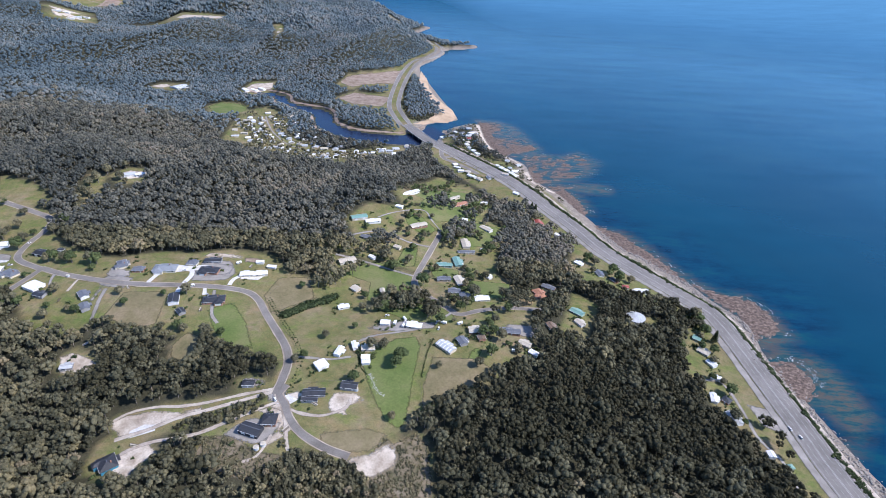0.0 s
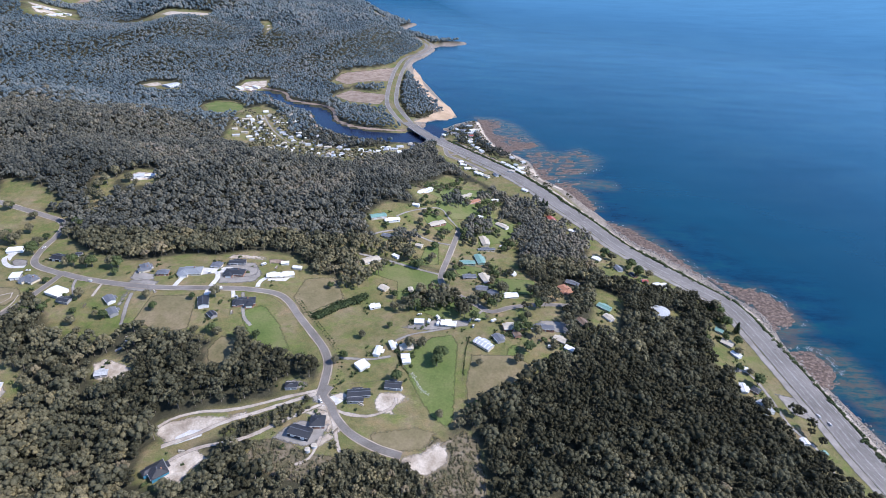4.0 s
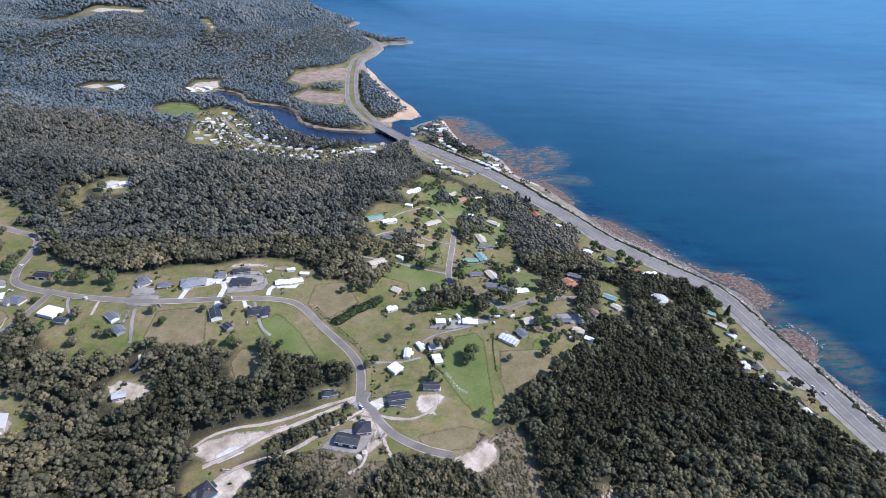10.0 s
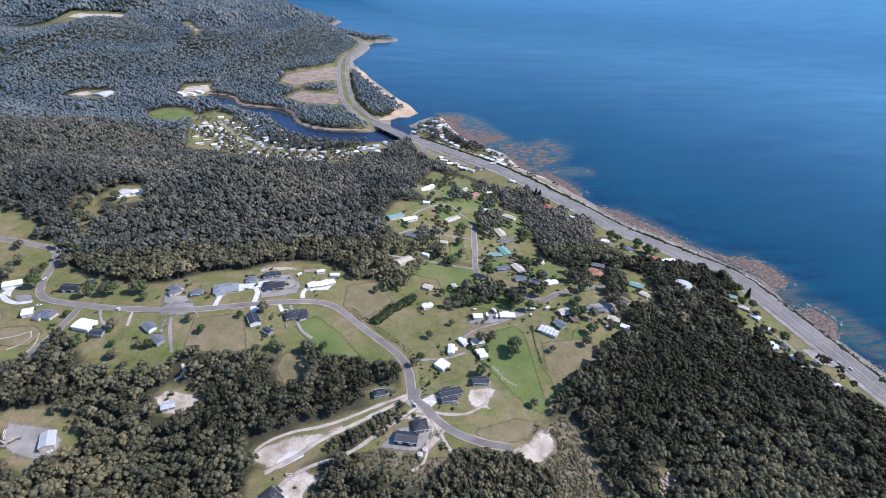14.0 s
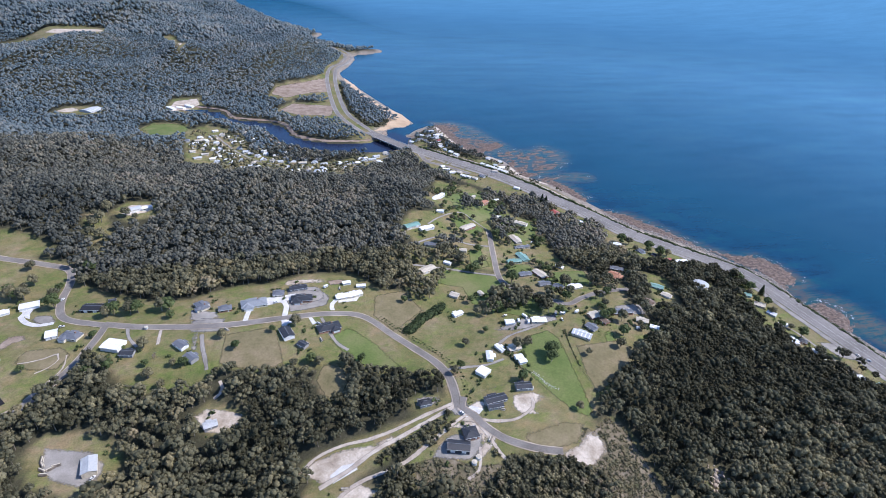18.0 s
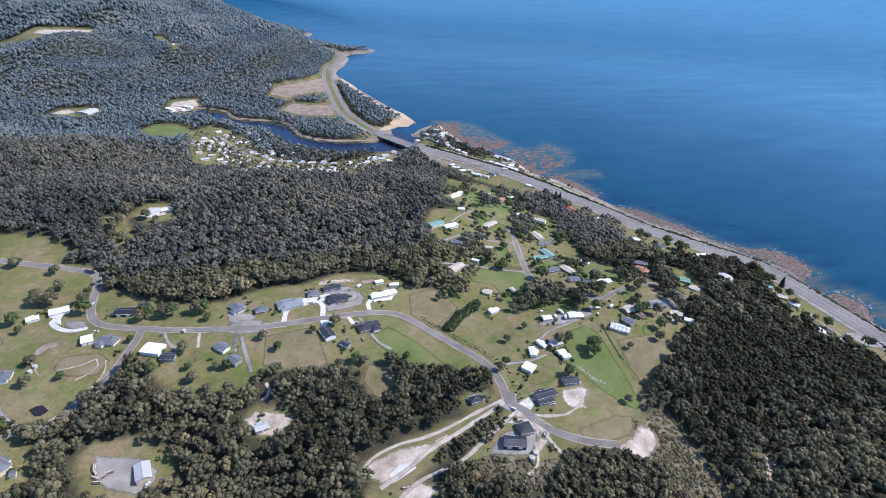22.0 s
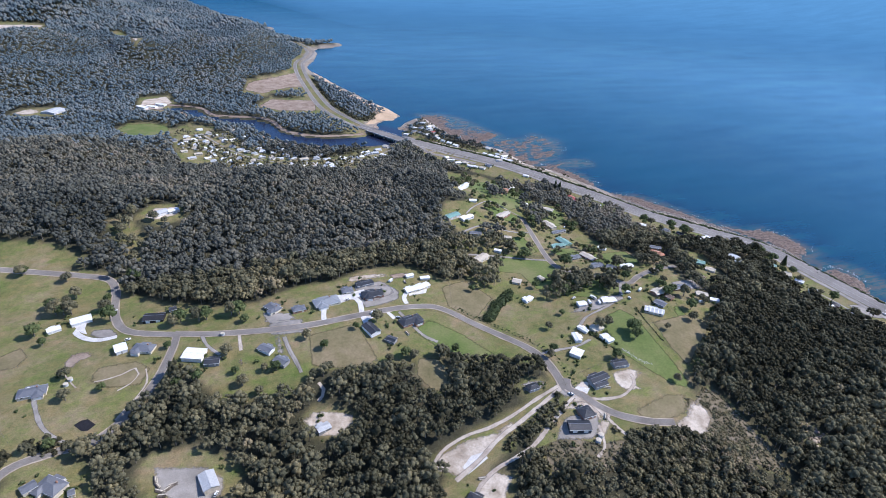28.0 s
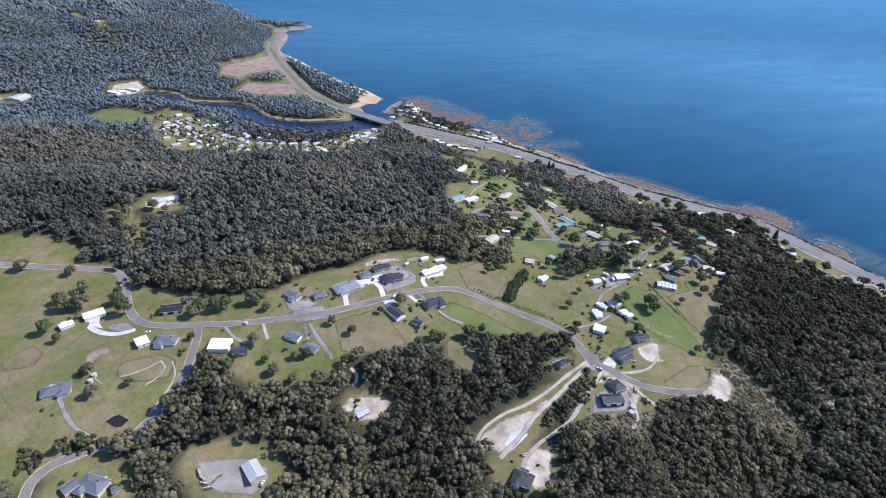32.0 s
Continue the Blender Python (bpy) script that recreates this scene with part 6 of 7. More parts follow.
# ---- houses ----
def house(x, y, turn, length, width, form, roof, wall, label=None):
    root = new("house")
    root.matrix_basis = pose(x, y, ground_at(x, y), 0, 0, turn)
    hl, hw_, top, eave = length / 2, width / 2, 2.5, 0.4
    rise = min(hw_ * (0.34 if form == "hip" else 0.28), 2.4)
    big = width >= 8.5 and form == "gable"
    if big:
        top = 2.9
    if big and roof == "white":
        rise = hw_ * 0.1
    bm = bmesh.new()
    base = [bm.verts.new(c) for c in ((-hl, -hw_, -1.2), (hl, -hw_, -1.2), (hl, hw_, -1.2), (-hl, hw_, -1.2))]
    head = [bm.verts.new((v.co.x, v.co.y, top)) for v in base]
    ends = [bm.verts.new((sx * hl, 0, top + rise)) for sx in (-1, 1)] if form == "gable" else []
    bm.faces.new((base[0], base[1], head[1], head[0]))
    bm.faces.new((base[2], base[3], head[3], head[2]))
    if ends:
        bm.faces.new((base[1], base[2], head[2], ends[1], head[1]))
        bm.faces.new((base[3], base[0], head[0], ends[0], head[3]))
    else:
        bm.faces.new((base[1], base[2], head[2], head[1]))
        bm.faces.new((base[3], base[0], head[0], head[3]))
    part("wall", bm, WALLS[wall], root)
    drop = rise / hw_ * eave
    bm = bmesh.new()
    if form == "gable":
        for sy in (-1, 1):
            a = [(-hl - eave, sy * (hw_ + eave), top - drop), (hl + eave, sy * (hw_ + eave), top - drop), (hl + eave, 0, top + rise), (-hl - eave, 0, top + rise)]
            lo = [bm.verts.new((p[0], p[1], p[2] + 0.02)) for p in a]
            hi = [bm.verts.new((p[0], p[1], p[2] + 0.2)) for p in a]
            bm.faces.new(hi)
            bm.faces.new(lo[::-1])
            for i in range(4):
                j = (i + 1) % 4
                bm.faces.new((lo[i], lo[j], hi[j], hi[i]))
    else:
        r = max(0.4, hl - hw_)
        a = [bm.verts.new((sx * (hl + eave), sy * (hw_ + eave), top - drop)) for sx, sy in ((-1, -1), (1, -1), (1, 1), (-1, 1))]
        b = [bm.verts.new((v.co.x, v.co.y, v.co.z + 0.2)) for v in a]
        e0, e1 = bm.verts.new((-r, 0, top + rise + 0.2)), bm.verts.new((r, 0, top + rise + 0.2))
        bm.faces.new(a[::-1])
        for i in range(4):
            bm.faces.new((a[i], a[(i + 1) % 4], b[(i + 1) % 4], b[i]))
        bm.faces.new((b[0], b[1], e1, e0))
        bm.faces.new((b[2], b[3], e0, e1))
        bm.faces.new((b[1], b[2], e1))
        bm.faces.new((b[3], b[0], e0))
    bmesh.ops.recalc_face_normals(bm, faces=bm.faces[:])
    part("roof", bm, ROOFS[roof], root)
    ridge = hl + eave if form == "gable" else max(0.4, hl - hw_)
    part("ridge_cap", box(bmesh.new(), -ridge, -0.22, top + rise + 0.17, ridge, 0.22, top + rise + 0.27), ROOFS["grey" if roof in ("charcoal", "black") else roof], root)
    for sy in (-1, 1):
        part("gutter", box(bmesh.new(), -hl - eave, sy * (hw_ + eave + 0.07) - 0.07, top - drop - 0.02, hl + eave, sy * (hw_ + eave + 0.07) + 0.07, top - drop + 0.16), M["frame"], root)
    if form == "hip" and length > 12:
        part("chimney", box(bmesh.new(), hl * 0.3, hw_ * 0.35, top, hl * 0.3 + 0.8, hw_ * 0.35 + 0.8, top + rise + 0.9), WALLS["brick"], root)
    if form == "hip" and length > 12:
        # a wing across the front
        cx, half, out = hl * (0.45 if int(length * 10) % 2 else -0.45), length * 0.19, 3.2
        y0, lift = -hw_ - out, half * 0.34
        bm = box(bmesh.new(), cx - half, y0, -1.2, cx + half, -hw_ + 0.01, top - 0.02)
        part("wing_wall", bm, WALLS[wall], root)
        bm = bmesh.new()
        e, back = half + eave, -hw_ * 0.35
        low = [bm.verts.new(c) for c in ((cx - e, y0 - eave, top - 0.1), (cx + e, y0 - eave, top - 0.1), (cx + e, back, top - 0.1), (cx - e, back, top - 0.1))]
        rim = [bm.verts.new((v.co.x, v.co.y, v.co.z + 0.2)) for v in low]
        r0, r1 = bm.verts.new((cx, y0 + half * 0.9, top + lift + 0.2)), bm.verts.new((cx, back, top + lift + 0.2))
        for i in (0, 1, 3):
            bm.faces.new((low[i], low[(i + 1) % 4], rim[(i + 1) % 4], rim[i]))
        bm.faces.new((rim[0], rim[1], r0))
        bm.faces.new((rim[1], rim[2], r1, r0))
        bm.faces.new((rim[3], rim[0], r0, r1))
        bm.faces.new((rim[2], rim[3], r1))
        bm.faces.new(low[::-1])
        bmesh.ops.recalc_face_normals(bm, faces=bm.faces[:])
        part("wing_roof", bm, ROOFS[roof], root)
        part("garage_door", box(bmesh.new(), cx - half * 0.7, y0 - 0.06, 0.05, cx + half * 0.7, y0 + 0.03, 2.1), M["frame"], root)
    if not big and length > 9:
        part("patio", box(bmesh.new(), -hl * 0.6, hw_ + 0.02, -0.9, hl * 0.35, hw_ + 2.8, 0.12), M["concrete"], root, "pale concrete patio slab")
        for sx in (-0.55, -0.12, 0.3):
            part("veranda_post", box(bmesh.new(), hl * sx - 0.06, hw_ + 2.4, 0.1, hl * sx + 0.06, hw_ + 2.52, top - 0.35), M["frame"], root)
        bm = bmesh.new()
        a = [bm.verts.new((sx * hl, y, z)) for sx, y, z in ((-0.6, hw_ + 0.3, top - 0.22), (0.35, hw_ + 0.3, top - 0.22), (0.35, hw_ + 2.7, top - 0.42), (-0.6, hw_ + 2.7, top - 0.42))]
        f = bm.faces.new(a)
        bmesh.ops.extrude_face_region(bm, geom=[f])
        for q in a:
            q.co.z -= 0.08
        bmesh.ops.recalc_face_normals(bm, faces=bm.faces[:])
        part("veranda_roof", bm, ROOFS[roof], root)
    if roof == "charcoal" and form == "gable" and 7 < length < 10:
        for k in range(4):
            x0, y0, y1 = -hl * 0.7 + k * 1.9, -hw_ * 0.8, -hw_ * 0.25
            panel = bmesh.new()
            zz = [top + rise * (1 + q / hw_) + 0.26 for q in (y0, y1)]
            quad = [panel.verts.new(c) for c in ((x0, y0, zz[0]), (x0 + 1.7, y0, zz[0]), (x0 + 1.7, y1, zz[1]), (x0, y1, zz[1]))]
            f = panel.faces.new(quad)
            bmesh.ops.extrude_face_region(panel, geom=[f])
            for q in quad:
                q.co.z -= 0.05
            part("solar_panel", panel, M["glass"], root, "dark blue solar panel")
    if roof == "silver" and length > 15 and form == "gable":
        for k in range(5):
            for sy in (-1, 1):
                x0 = -hl * 0.85 + k * length * 0.2
                strip = bmesh.new()
                a = [(x0, sy * 0.5, top + rise * (1 - 0.5 / hw_) + 0.25), (x0 + 1.1, sy * 0.5, top + rise * (1 - 0.5 / hw_) + 0.25), (x0 + 1.1, sy * hw_, top + 0.25), (x0, sy * hw_, top + 0.25)]
                strip.faces.new([strip.verts.new(c) for c in (a if sy < 0 else a[::-1])])
                part("skylight", strip, ROOFS["white"], root, "white translucent roof strip")
    if not big:
        for sy in (-1, 1):
            n = max(1, int(length / 5))
            for k in range(n):
                cx = -hl + length * (k + 0.5) / n
                if k == n // 2 and sy < 0:
                    part("door", box(bmesh.new(), cx - 0.5, sy * hw_ - 0.05, 0.05, cx + 0.5, sy * hw_ + 0.05, 2.1), M["frame"], root)
                    continue
                win = part("window", box(bmesh.new(), cx - 0.95, sy * hw_ - 0.05, 0.85, cx + 0.95, sy * hw_ + 0.05, 2.15), M["frame"], root)
                part("pane", box(bmesh.new(), cx - 0.83, sy * hw_ - 0.08, 0.97, cx + 0.83, sy * hw_ + 0.08, 2.03), M["glass"], win)
    else:
        for k in (-0.25, 0.25):
            part("roller_door", box(bmesh.new(), k * length - 1.6, -hw_ - 0.06, 0.05, k * length + 1.6, -hw_ + 0.05, 3.0), M["frame"], root)
    tone = {"grey": "slate-grey", "slate": "blue-grey metal", "silver": "silvery metal", "cream": "cream metal", "orange": "orange tiled"}.get(roof, roof)
    what = "large shed" if big else ("small outbuilding" if length * width < 60 else "single-storey house")
    kind = "shed" if big or length * width < 60 else "house"
    if kind == "shed":
        root.name = "shed"
    return tagged(root, label or f"{what} with a {tone} {'hipped' if form == 'hip' else 'gabled'} roof and {wall} walls", kind, "buildings of the village")


for some in HOUSE_LISTS:
    for row in some:
        house(*row)

# ---- shore: beach, reefs, surf, sea wall ----
tagged(new("beach", drape("beach", BEACH, 0.35, M["beach"])), "curved orange-pink sandy beach and river spit", "beach", kind="structure")


REEFS = (REEF_SHELF, REEF_POINT, REEF_MID, REEF_SOUTH, REEF_STRIP, REEF_BANK, REEF_SPIT, REEF_WEED)


def reef_mesh(poly, cell, seed, rise):
    """Rock shelf in ridges, half awash."""
    lo, hi = np.min(poly, 0), np.max(poly, 0)
    xs, ys = np.arange(lo[0], hi[0], cell), np.arange(lo[1], hi[1], cell)
    px, py = np.meshgrid(xs, ys)
    inside = edge_distance(px.ravel(), py.ravel(), poly)
    z = []
    for x, y, d in zip(px.ravel(), py.ravel(), inside):
        n = noise.fractal((x * 0.06 + y * 0.035, y * 0.2 - x * 0.06, seed), 0.7, 2.2, 6)
        m = noise.noise((x * 0.012, y * 0.014, seed + 5))
        z.append(rise - 0.1 + 0.6 * n + 0.6 * m - 1.2 * (1 - min(max((d + 4) / 12, 0), 1)))
    off = -edge_distance(px.ravel(), py.ravel(), COAST + COAST_FAR)
    z = np.clip(np.array(z) + 0.6 * (1 - np.clip(off / 30, 0, 1)), -1.0, 1.1)
    nx = len(xs)
    faces = []
    for j in range(len(ys) - 1):
        for i in range(nx - 1):
            a = j * nx + i
            if max(z[a], z[a + 1], z[a + nx], z[a + nx + 1]) > -0.05:
                faces.append((a, a + 1, a + nx + 1, a + nx))
    me = mesh_of("reef", np.c_[px.ravel(), py.ravel(), z].tolist(), faces, M["reef"])
    return me


for k, poly in enumerate(REEFS):
    tagged(new("reef", reef_mesh(poly, 3.0 if k in (0, 5, 6) else 1.8, k * 3.7, (0.12, 0.3, 0.3, 0.25, 0.15, -0.06, 0.0, -0.3)[k])), "red-brown rock reef in ridges, awash at its edge", "reef", kind="structure")
M["foam"] = mottled("sea_foam", (0.5, 0.52, 0.54), (0.75, 0.77, 0.78), (0.85, 0.86, 0.87), 0.3, 1.5, 0.7, 0.1)


def surf(name, poly, count, seed, reach):
    """Small broken streaks of foam off the seaward edge of a reef."""
    r = random.Random(seed)
    v, t = [], []
    line = [(a, b) for a, b in zip(poly, poly[1:] + poly[:1])]
    shore = COAST + COAST_FAR
    for _ in range(count):
        (ax, ay), (bx, by) = r.choice(line)
        u = r.random()
        x, y = ax + (bx - ax) * u + r.gauss(0, reach), ay + (by - ay) * u + r.gauss(0, reach)
        if noise.noise((x * 0.04, y * 0.04, seed)) < 0.05:
            continue
        if edge_distance(np.array([x]), np.array([y]), shore)[0] > -10:
            continue
        long, wide, g = r.uniform(0.5, 2.0), r.uniform(0.1, 0.26), math.atan2(by - ay, bx - ax) + r.uniform(-0.5, 0.5)
        c, s = math.cos(g), math.sin(g)
        k = len(v)
        ring = []
        for i in range(7):
            w = 2 * math.pi * i / 7
            p, q = long * math.cos(w) * r.uniform(0.6, 1.1), wide * math.sin(w) * r.uniform(0.5, 1.3)
            ring.append((x + p * c - q * s, y + p * s + q * c, 0.1 + 0.05 * r.random()))
        v += [(x, y, 0.22)] + ring
        t += [(k, k + 1 + i, k + 1 + (i + 1) % 7) for i in range(7)]
    return tagged(new(name, mesh_of(name, v, t, M["foam"])), "white broken surf over the reef edge", "surf", kind="stuff")


for k, (poly, n) in enumerate(((REEF_BANK, 220), (REEF_POINT, 220), (REEF_MID, 220), (REEF_SOUTH, 90), (REEF_STRIP, 160), (REEF_SPIT, 140))):
    surf("surf", poly, n, k, 3)


def offset_line(line, off, step):
    pts = smooth_line(line, step)
    out = []
    for a, b in zip(pts, pts[1:]):
        t = (b - a).normalized()
        out.append((a.x + t.y * off, a.y - t.x * off))
    return out


M["boulder"] = mottled("grey_boulders", (0.15, 0.135, 0.12), (0.28, 0.255, 0.23), (0.42, 0.39, 0.36), 0.6, 2.0, 0.9, 0.2)


def boulders(name, label, spots, low, high, seed, mat):
    """Angular stones in one object."""
    r = np.random.default_rng(seed)
    base = np.array([(1, 0, 0), (-1, 0, 0), (0, 1, 0), (0, -1, 0), (0, 0, 1), (0, 0, -0.6), (0.6, 0.6, 0.5), (-0.6, 0.6, 0.4), (0.6, -0.6, 0.5), (-0.6, -0.6, 0.45)])
    tris = np.array([(0, 6, 4), (6, 2, 4), (2, 7, 4), (7, 1, 4), (1, 9, 4), (9, 3, 4), (3, 8, 4), (8, 0, 4), (0, 2, 6), (2, 1, 7), (1, 3, 9), (3, 0, 8), (2, 0, 5), (1, 2, 5), (3, 1, 5), (0, 3, 5)])
    n = len(spots)
    size = r.uniform(low, high, (n, 1, 1)) * r.uniform(0.6, 1.3, (n, 1, 3))
    g = r.uniform(0, 6.28, n)
    v = base[None] * size + r.normal(0, 0.12, (n, 10, 3)) * size
    x = v[..., 0] * np.cos(g)[:, None] - v[..., 1] * np.sin(g)[:, None]
    y = v[..., 0] * np.sin(g)[:, None] + v[..., 1] * np.cos(g)[:, None]
    sp = np.array(spots)
    z = np.maximum(height(sp[:, 0], sp[:, 1]), -0.4)
    verts = np.stack([x + sp[:, :1], y + sp[:, 1:2], v[..., 2] + z[:, None]], -1).reshape(-1, 3)
    t = (tris[None] + (np.arange(n) * 10)[:, None, None]).reshape(-1, 3)
    return tagged(new(name, triangle_soup(name, verts, t, mat)), label, "rocks", kind="stuff")


rr = random.Random(11)
wall_spots = []
for x, y in offset_line(COAST[3:22], -3, 1.6):
    for _ in range(4):
        wall_spots.append((x + rr.gauss(0, 4.2), y + rr.gauss(0, 2)))
boulders("rock_armour", "grey broken boulders armouring the sea edge below the highway", wall_spots, 0.5, 1.5, 2, M["boulder"])


def scrub(name, label, spots, size, seed, leaf_mat, tone):
    """Low bushes, each of a few leaf clumps, in one object."""
    r = np.random.default_rng(seed)
    shapes = []
    for k in range(5):
        v, t = [], []
        for j in range(3):
            a, b = clump(r, np.array((r.normal(0, 0.5), r.normal(0, 0.5), 0.45)), 0.7, 9, 0.42)
            t += [tuple(i + len(v) for i in q) for q in b]
            v += a
        shapes.append((np.array(v), np.array(t)))
    sp = np.array(spots)
    z = height(sp[:, 0], sp[:, 1])
    vs, ts, tn, base = [], [], [], 0
    for k, (x, y) in enumerate(sp[:, :2]):
        v, t = shapes[k % 5]
        s = size * r.uniform(0.55, 1.35)
        vs.append(v * (s, s, s * r.uniform(0.7, 1.1)) + (x, y, z[k] - 0.1))
        ts.append(t + base)
        tn.append(np.full(len(v), np.clip(r.normal(tone, 0.15), 0, 1)))
        base += len(v)
    return tagged(new(name, triangle_soup(name, np.concatenate(vs), np.concatenate(ts), leaf_mat, np.concatenate(tn))), label, "bushes", kind="stuff")


verge = []
for x, y in offset_line(HIGHWAY[3:23], 15.5, 2.4):
    for _ in range(2):
        verge.append((x + rr.gauss(0, 1.6), y + rr.gauss(0, 1.6)))
verge = [p for p in verge if math.hypot(p[0] + 65, p[1] - 1060) > 60]
scrub("sea_wall_scrub", "dark coastal scrub along the seaward side of the highway", verge, 1.9, 4, GARDEN, 0.1)
dunes = [(x, y) for x, y in sample(np.random.default_rng(8), -130, 20, 1170, 1560, 4.5)]
dp = np.array(dunes)
keep = (edge_distance(dp[:, 0], dp[:, 1], BEACH) < -3) & (edge_distance(dp[:, 0], dp[:, 1], COAST + COAST_FAR) > 12) & (line_distance(dp[:, 0], dp[:, 1], HIGHWAY) > 20) & (edge_distance(dp[:, 0], dp[:, 1], LAKE) < -14)
scrub("dune_scrub", "dark dune scrub between beach and highway", dp[keep], 3.4, 5, GUM, 0.2)
point = sample(np.random.default_rng(9), 255, 330, 470, 540, 3.0)
keep = (edge_distance(point[:, 0], point[:, 1], COAST + COAST_FAR) > 12) & (line_distance(point[:, 0], point[:, 1], HIGHWAY) > 20)
scrub("point_scrub", "green coastal bushes on the rocky point", point[keep], 2.2, 6, GARDEN, 0.6)


flat = CLEARINGS[11]
lo, hi = np.min(flat, 0), np.max(flat, 0)
p = sample(np.random.default_rng(41), lo[0], hi[0], lo[1], hi[1], 10)
p = p[(edge_distance(p[:, 0], p[:, 1], flat) > 0) & (edge_distance(p[:, 0], p[:, 1], LAKE) < -9) & (line_distance(p[:, 0], p[:, 1], ROADS[-1][3]) > 9)]
p = p[np.array([noise.noise((x * 0.016, y * 0.016, 2)) for x, y in p]) > -0.12]
woods("riverside_trees", "scattered dark trees among the riverside houses", np.c_[p, np.full(len(p), 0.72)], far_crowns, far_trunks, 42)
p = sample(np.random.default_rng(43), -70, 170, 780, 1180, 6.5)
sea_off, road_off = edge_distance(p[:, 0], p[:, 1], COAST + COAST_FAR), line_distance(p[:, 0], p[:, 1], HIGHWAY)
p = p[(sea_off > 9) & (road_off > 17) & (edge_distance(p[:, 0], p[:, 1], LAKE) < -7) & (p[:, 0] > np.interp(p[:, 1], (780, 1180), (130, -110)))]
p = p[np.array([noise.noise((x * 0.03, y * 0.03, 4)) for x, y in p]) > -0.12]
for some in (HAMLET_HOUSES, FAR_HOUSES, SHORE_HOUSES, POINT_HOUSES):
    for hx, hy, _, length, *_ in some:
        p = p[(np.hypot(p[:, 0] - hx, p[:, 1] - hy) > 7) & (np.hypot(p[:, 0] - hx + 2, p[:, 1] - hy + 9) > 5)]
woods("shore_trees", "low dark trees round the seaside hamlet", np.c_[p, np.full(len(p), 0.42)], mid_crowns, mid_trunks, 44)

# ---- bridge ----
def bridge():
    (ax, ay), (bx, by) = BRIDGE
    length, turn = math.hypot(bx - ax, by - ay), math.degrees(math.atan2(by - ay, bx - ax))
    root = new("road_bridge")
    root.matrix_basis = pose((ax + bx) / 2, (ay + by) / 2, 0, 0, 0, turn)
    part("deck", box(bmesh.new(), -length / 2 - 2, -12, 5.4, length / 2 + 2, 12, 6.42), M["highway"], root)
    for sy in (-1, 1):
        part("parapet", box(bmesh.new(), -length / 2 - 2, sy * 11.8 - 0.2, 6.42, length / 2 + 2, sy * 11.8 + 0.2, 7.5), M["concrete"], root, "pale concrete parapet")
        part("girder", box(bmesh.new(), -length / 2, sy * 9 - 0.4, 4.3, length / 2, sy * 9 + 0.4, 5.4), M["concrete"], root)
    for k in (-0.3, 0.0, 0.3):
        for sy in (-7, 0, 7):
            bm = bmesh.new()
            bmesh.ops.create_cone(bm, segments=10, radius1=0.7, radius2=0.7, depth=9, cap_ends=True, matrix=Matrix.Translation((k * length, sy, 0.9)))
            part("pier", bm, M["concrete"], root)
        part("crosshead", box(bmesh.new(), k * length - 0.8, -10, 4.2, k * length + 0.8, 10, 5.0), M["concrete"], root)
    tagged(root, "low concrete road bridge over the river mouth", "bridge")


bridge()

# ---- houses by the river and on the point ----
river_rng = random.Random(21)
spots = []
for line, offs in ((ROADS[-1][3], (-14, 14)), (ROADS[-1][3][2:], (-34, 34)), (ROADS[-1][3][3:], (55, -54))):
    for off in offs:
        spots += [(x + river_rng.uniform(-4, 4), y + river_rng.uniform(-4, 4)) for x, y in offset_line(line, off, 17)]
taken = []
spots = RIVER_ROW + spots
for x, y in spots:
    if ground_at(x, y) < 1.2 or any(math.hypot(x - a, y - b) < 12.5 for a, b in taken) or edge_distance(np.array([x]), np.array([y]), LAKE)[0] > -14:
        continue
    taken.append((x, y))
    house(x, y, river_rng.choice((10, 25, 100, 115)), river_rng.uniform(9, 13.5), river_rng.uniform(6.4, 8), "gable", river_rng.choice(("white", "white", "white", "silver", "silver", "cream", "grey")), river_rng.choice(("white", "cream", "white")))

# ---- paddocks: fences, hedge, pond, rubble ----
def fence(line, gap, tall):
    """Timber posts with three wires."""
    pts = smooth_line(line, gap)
    root = new("fence")
    z = [ground_at(p.x, p.y) for p in pts]
    post = mesh_of("post", [(a * 0.09, b * 0.09, c) for c in (-0.4, tall) for a, b in ((-1, -1), (1, -1), (1, 1), (-1, 1))], [(0, 1, 5, 4), (1, 2, 6, 5), (2, 3, 7, 6), (3, 0, 4, 7), (4, 5, 6, 7)], M["post"])
    for p, h in zip(pts, z):
        ob = new("post", post)
        ob.parent = root
        ob.matrix_basis = pose(p.x, p.y, h)
    for level in (0.35, 0.75, 1.1):
        v, f = [], []
        for p, h in zip(pts, z):
            v += [(p.x, p.y, h + level), (p.x + 0.03, p.y, h + level + 0.04), (p.x, p.y + 0.03, h + level + 0.02)]
        for k in range(len(pts) - 1):
            f += [(3 * k + i, 3 * k + (i + 1) % 3, 3 * k + 3 + (i + 1) % 3, 3 * k + 3 + i) for i in range(3)]
        ob = new("rail", mesh_of("rail", v, f, M["post"]))
        ob.parent = root
    return tagged(root, "weathered timber post and wire paddock fence", "fence", "paddock fences")


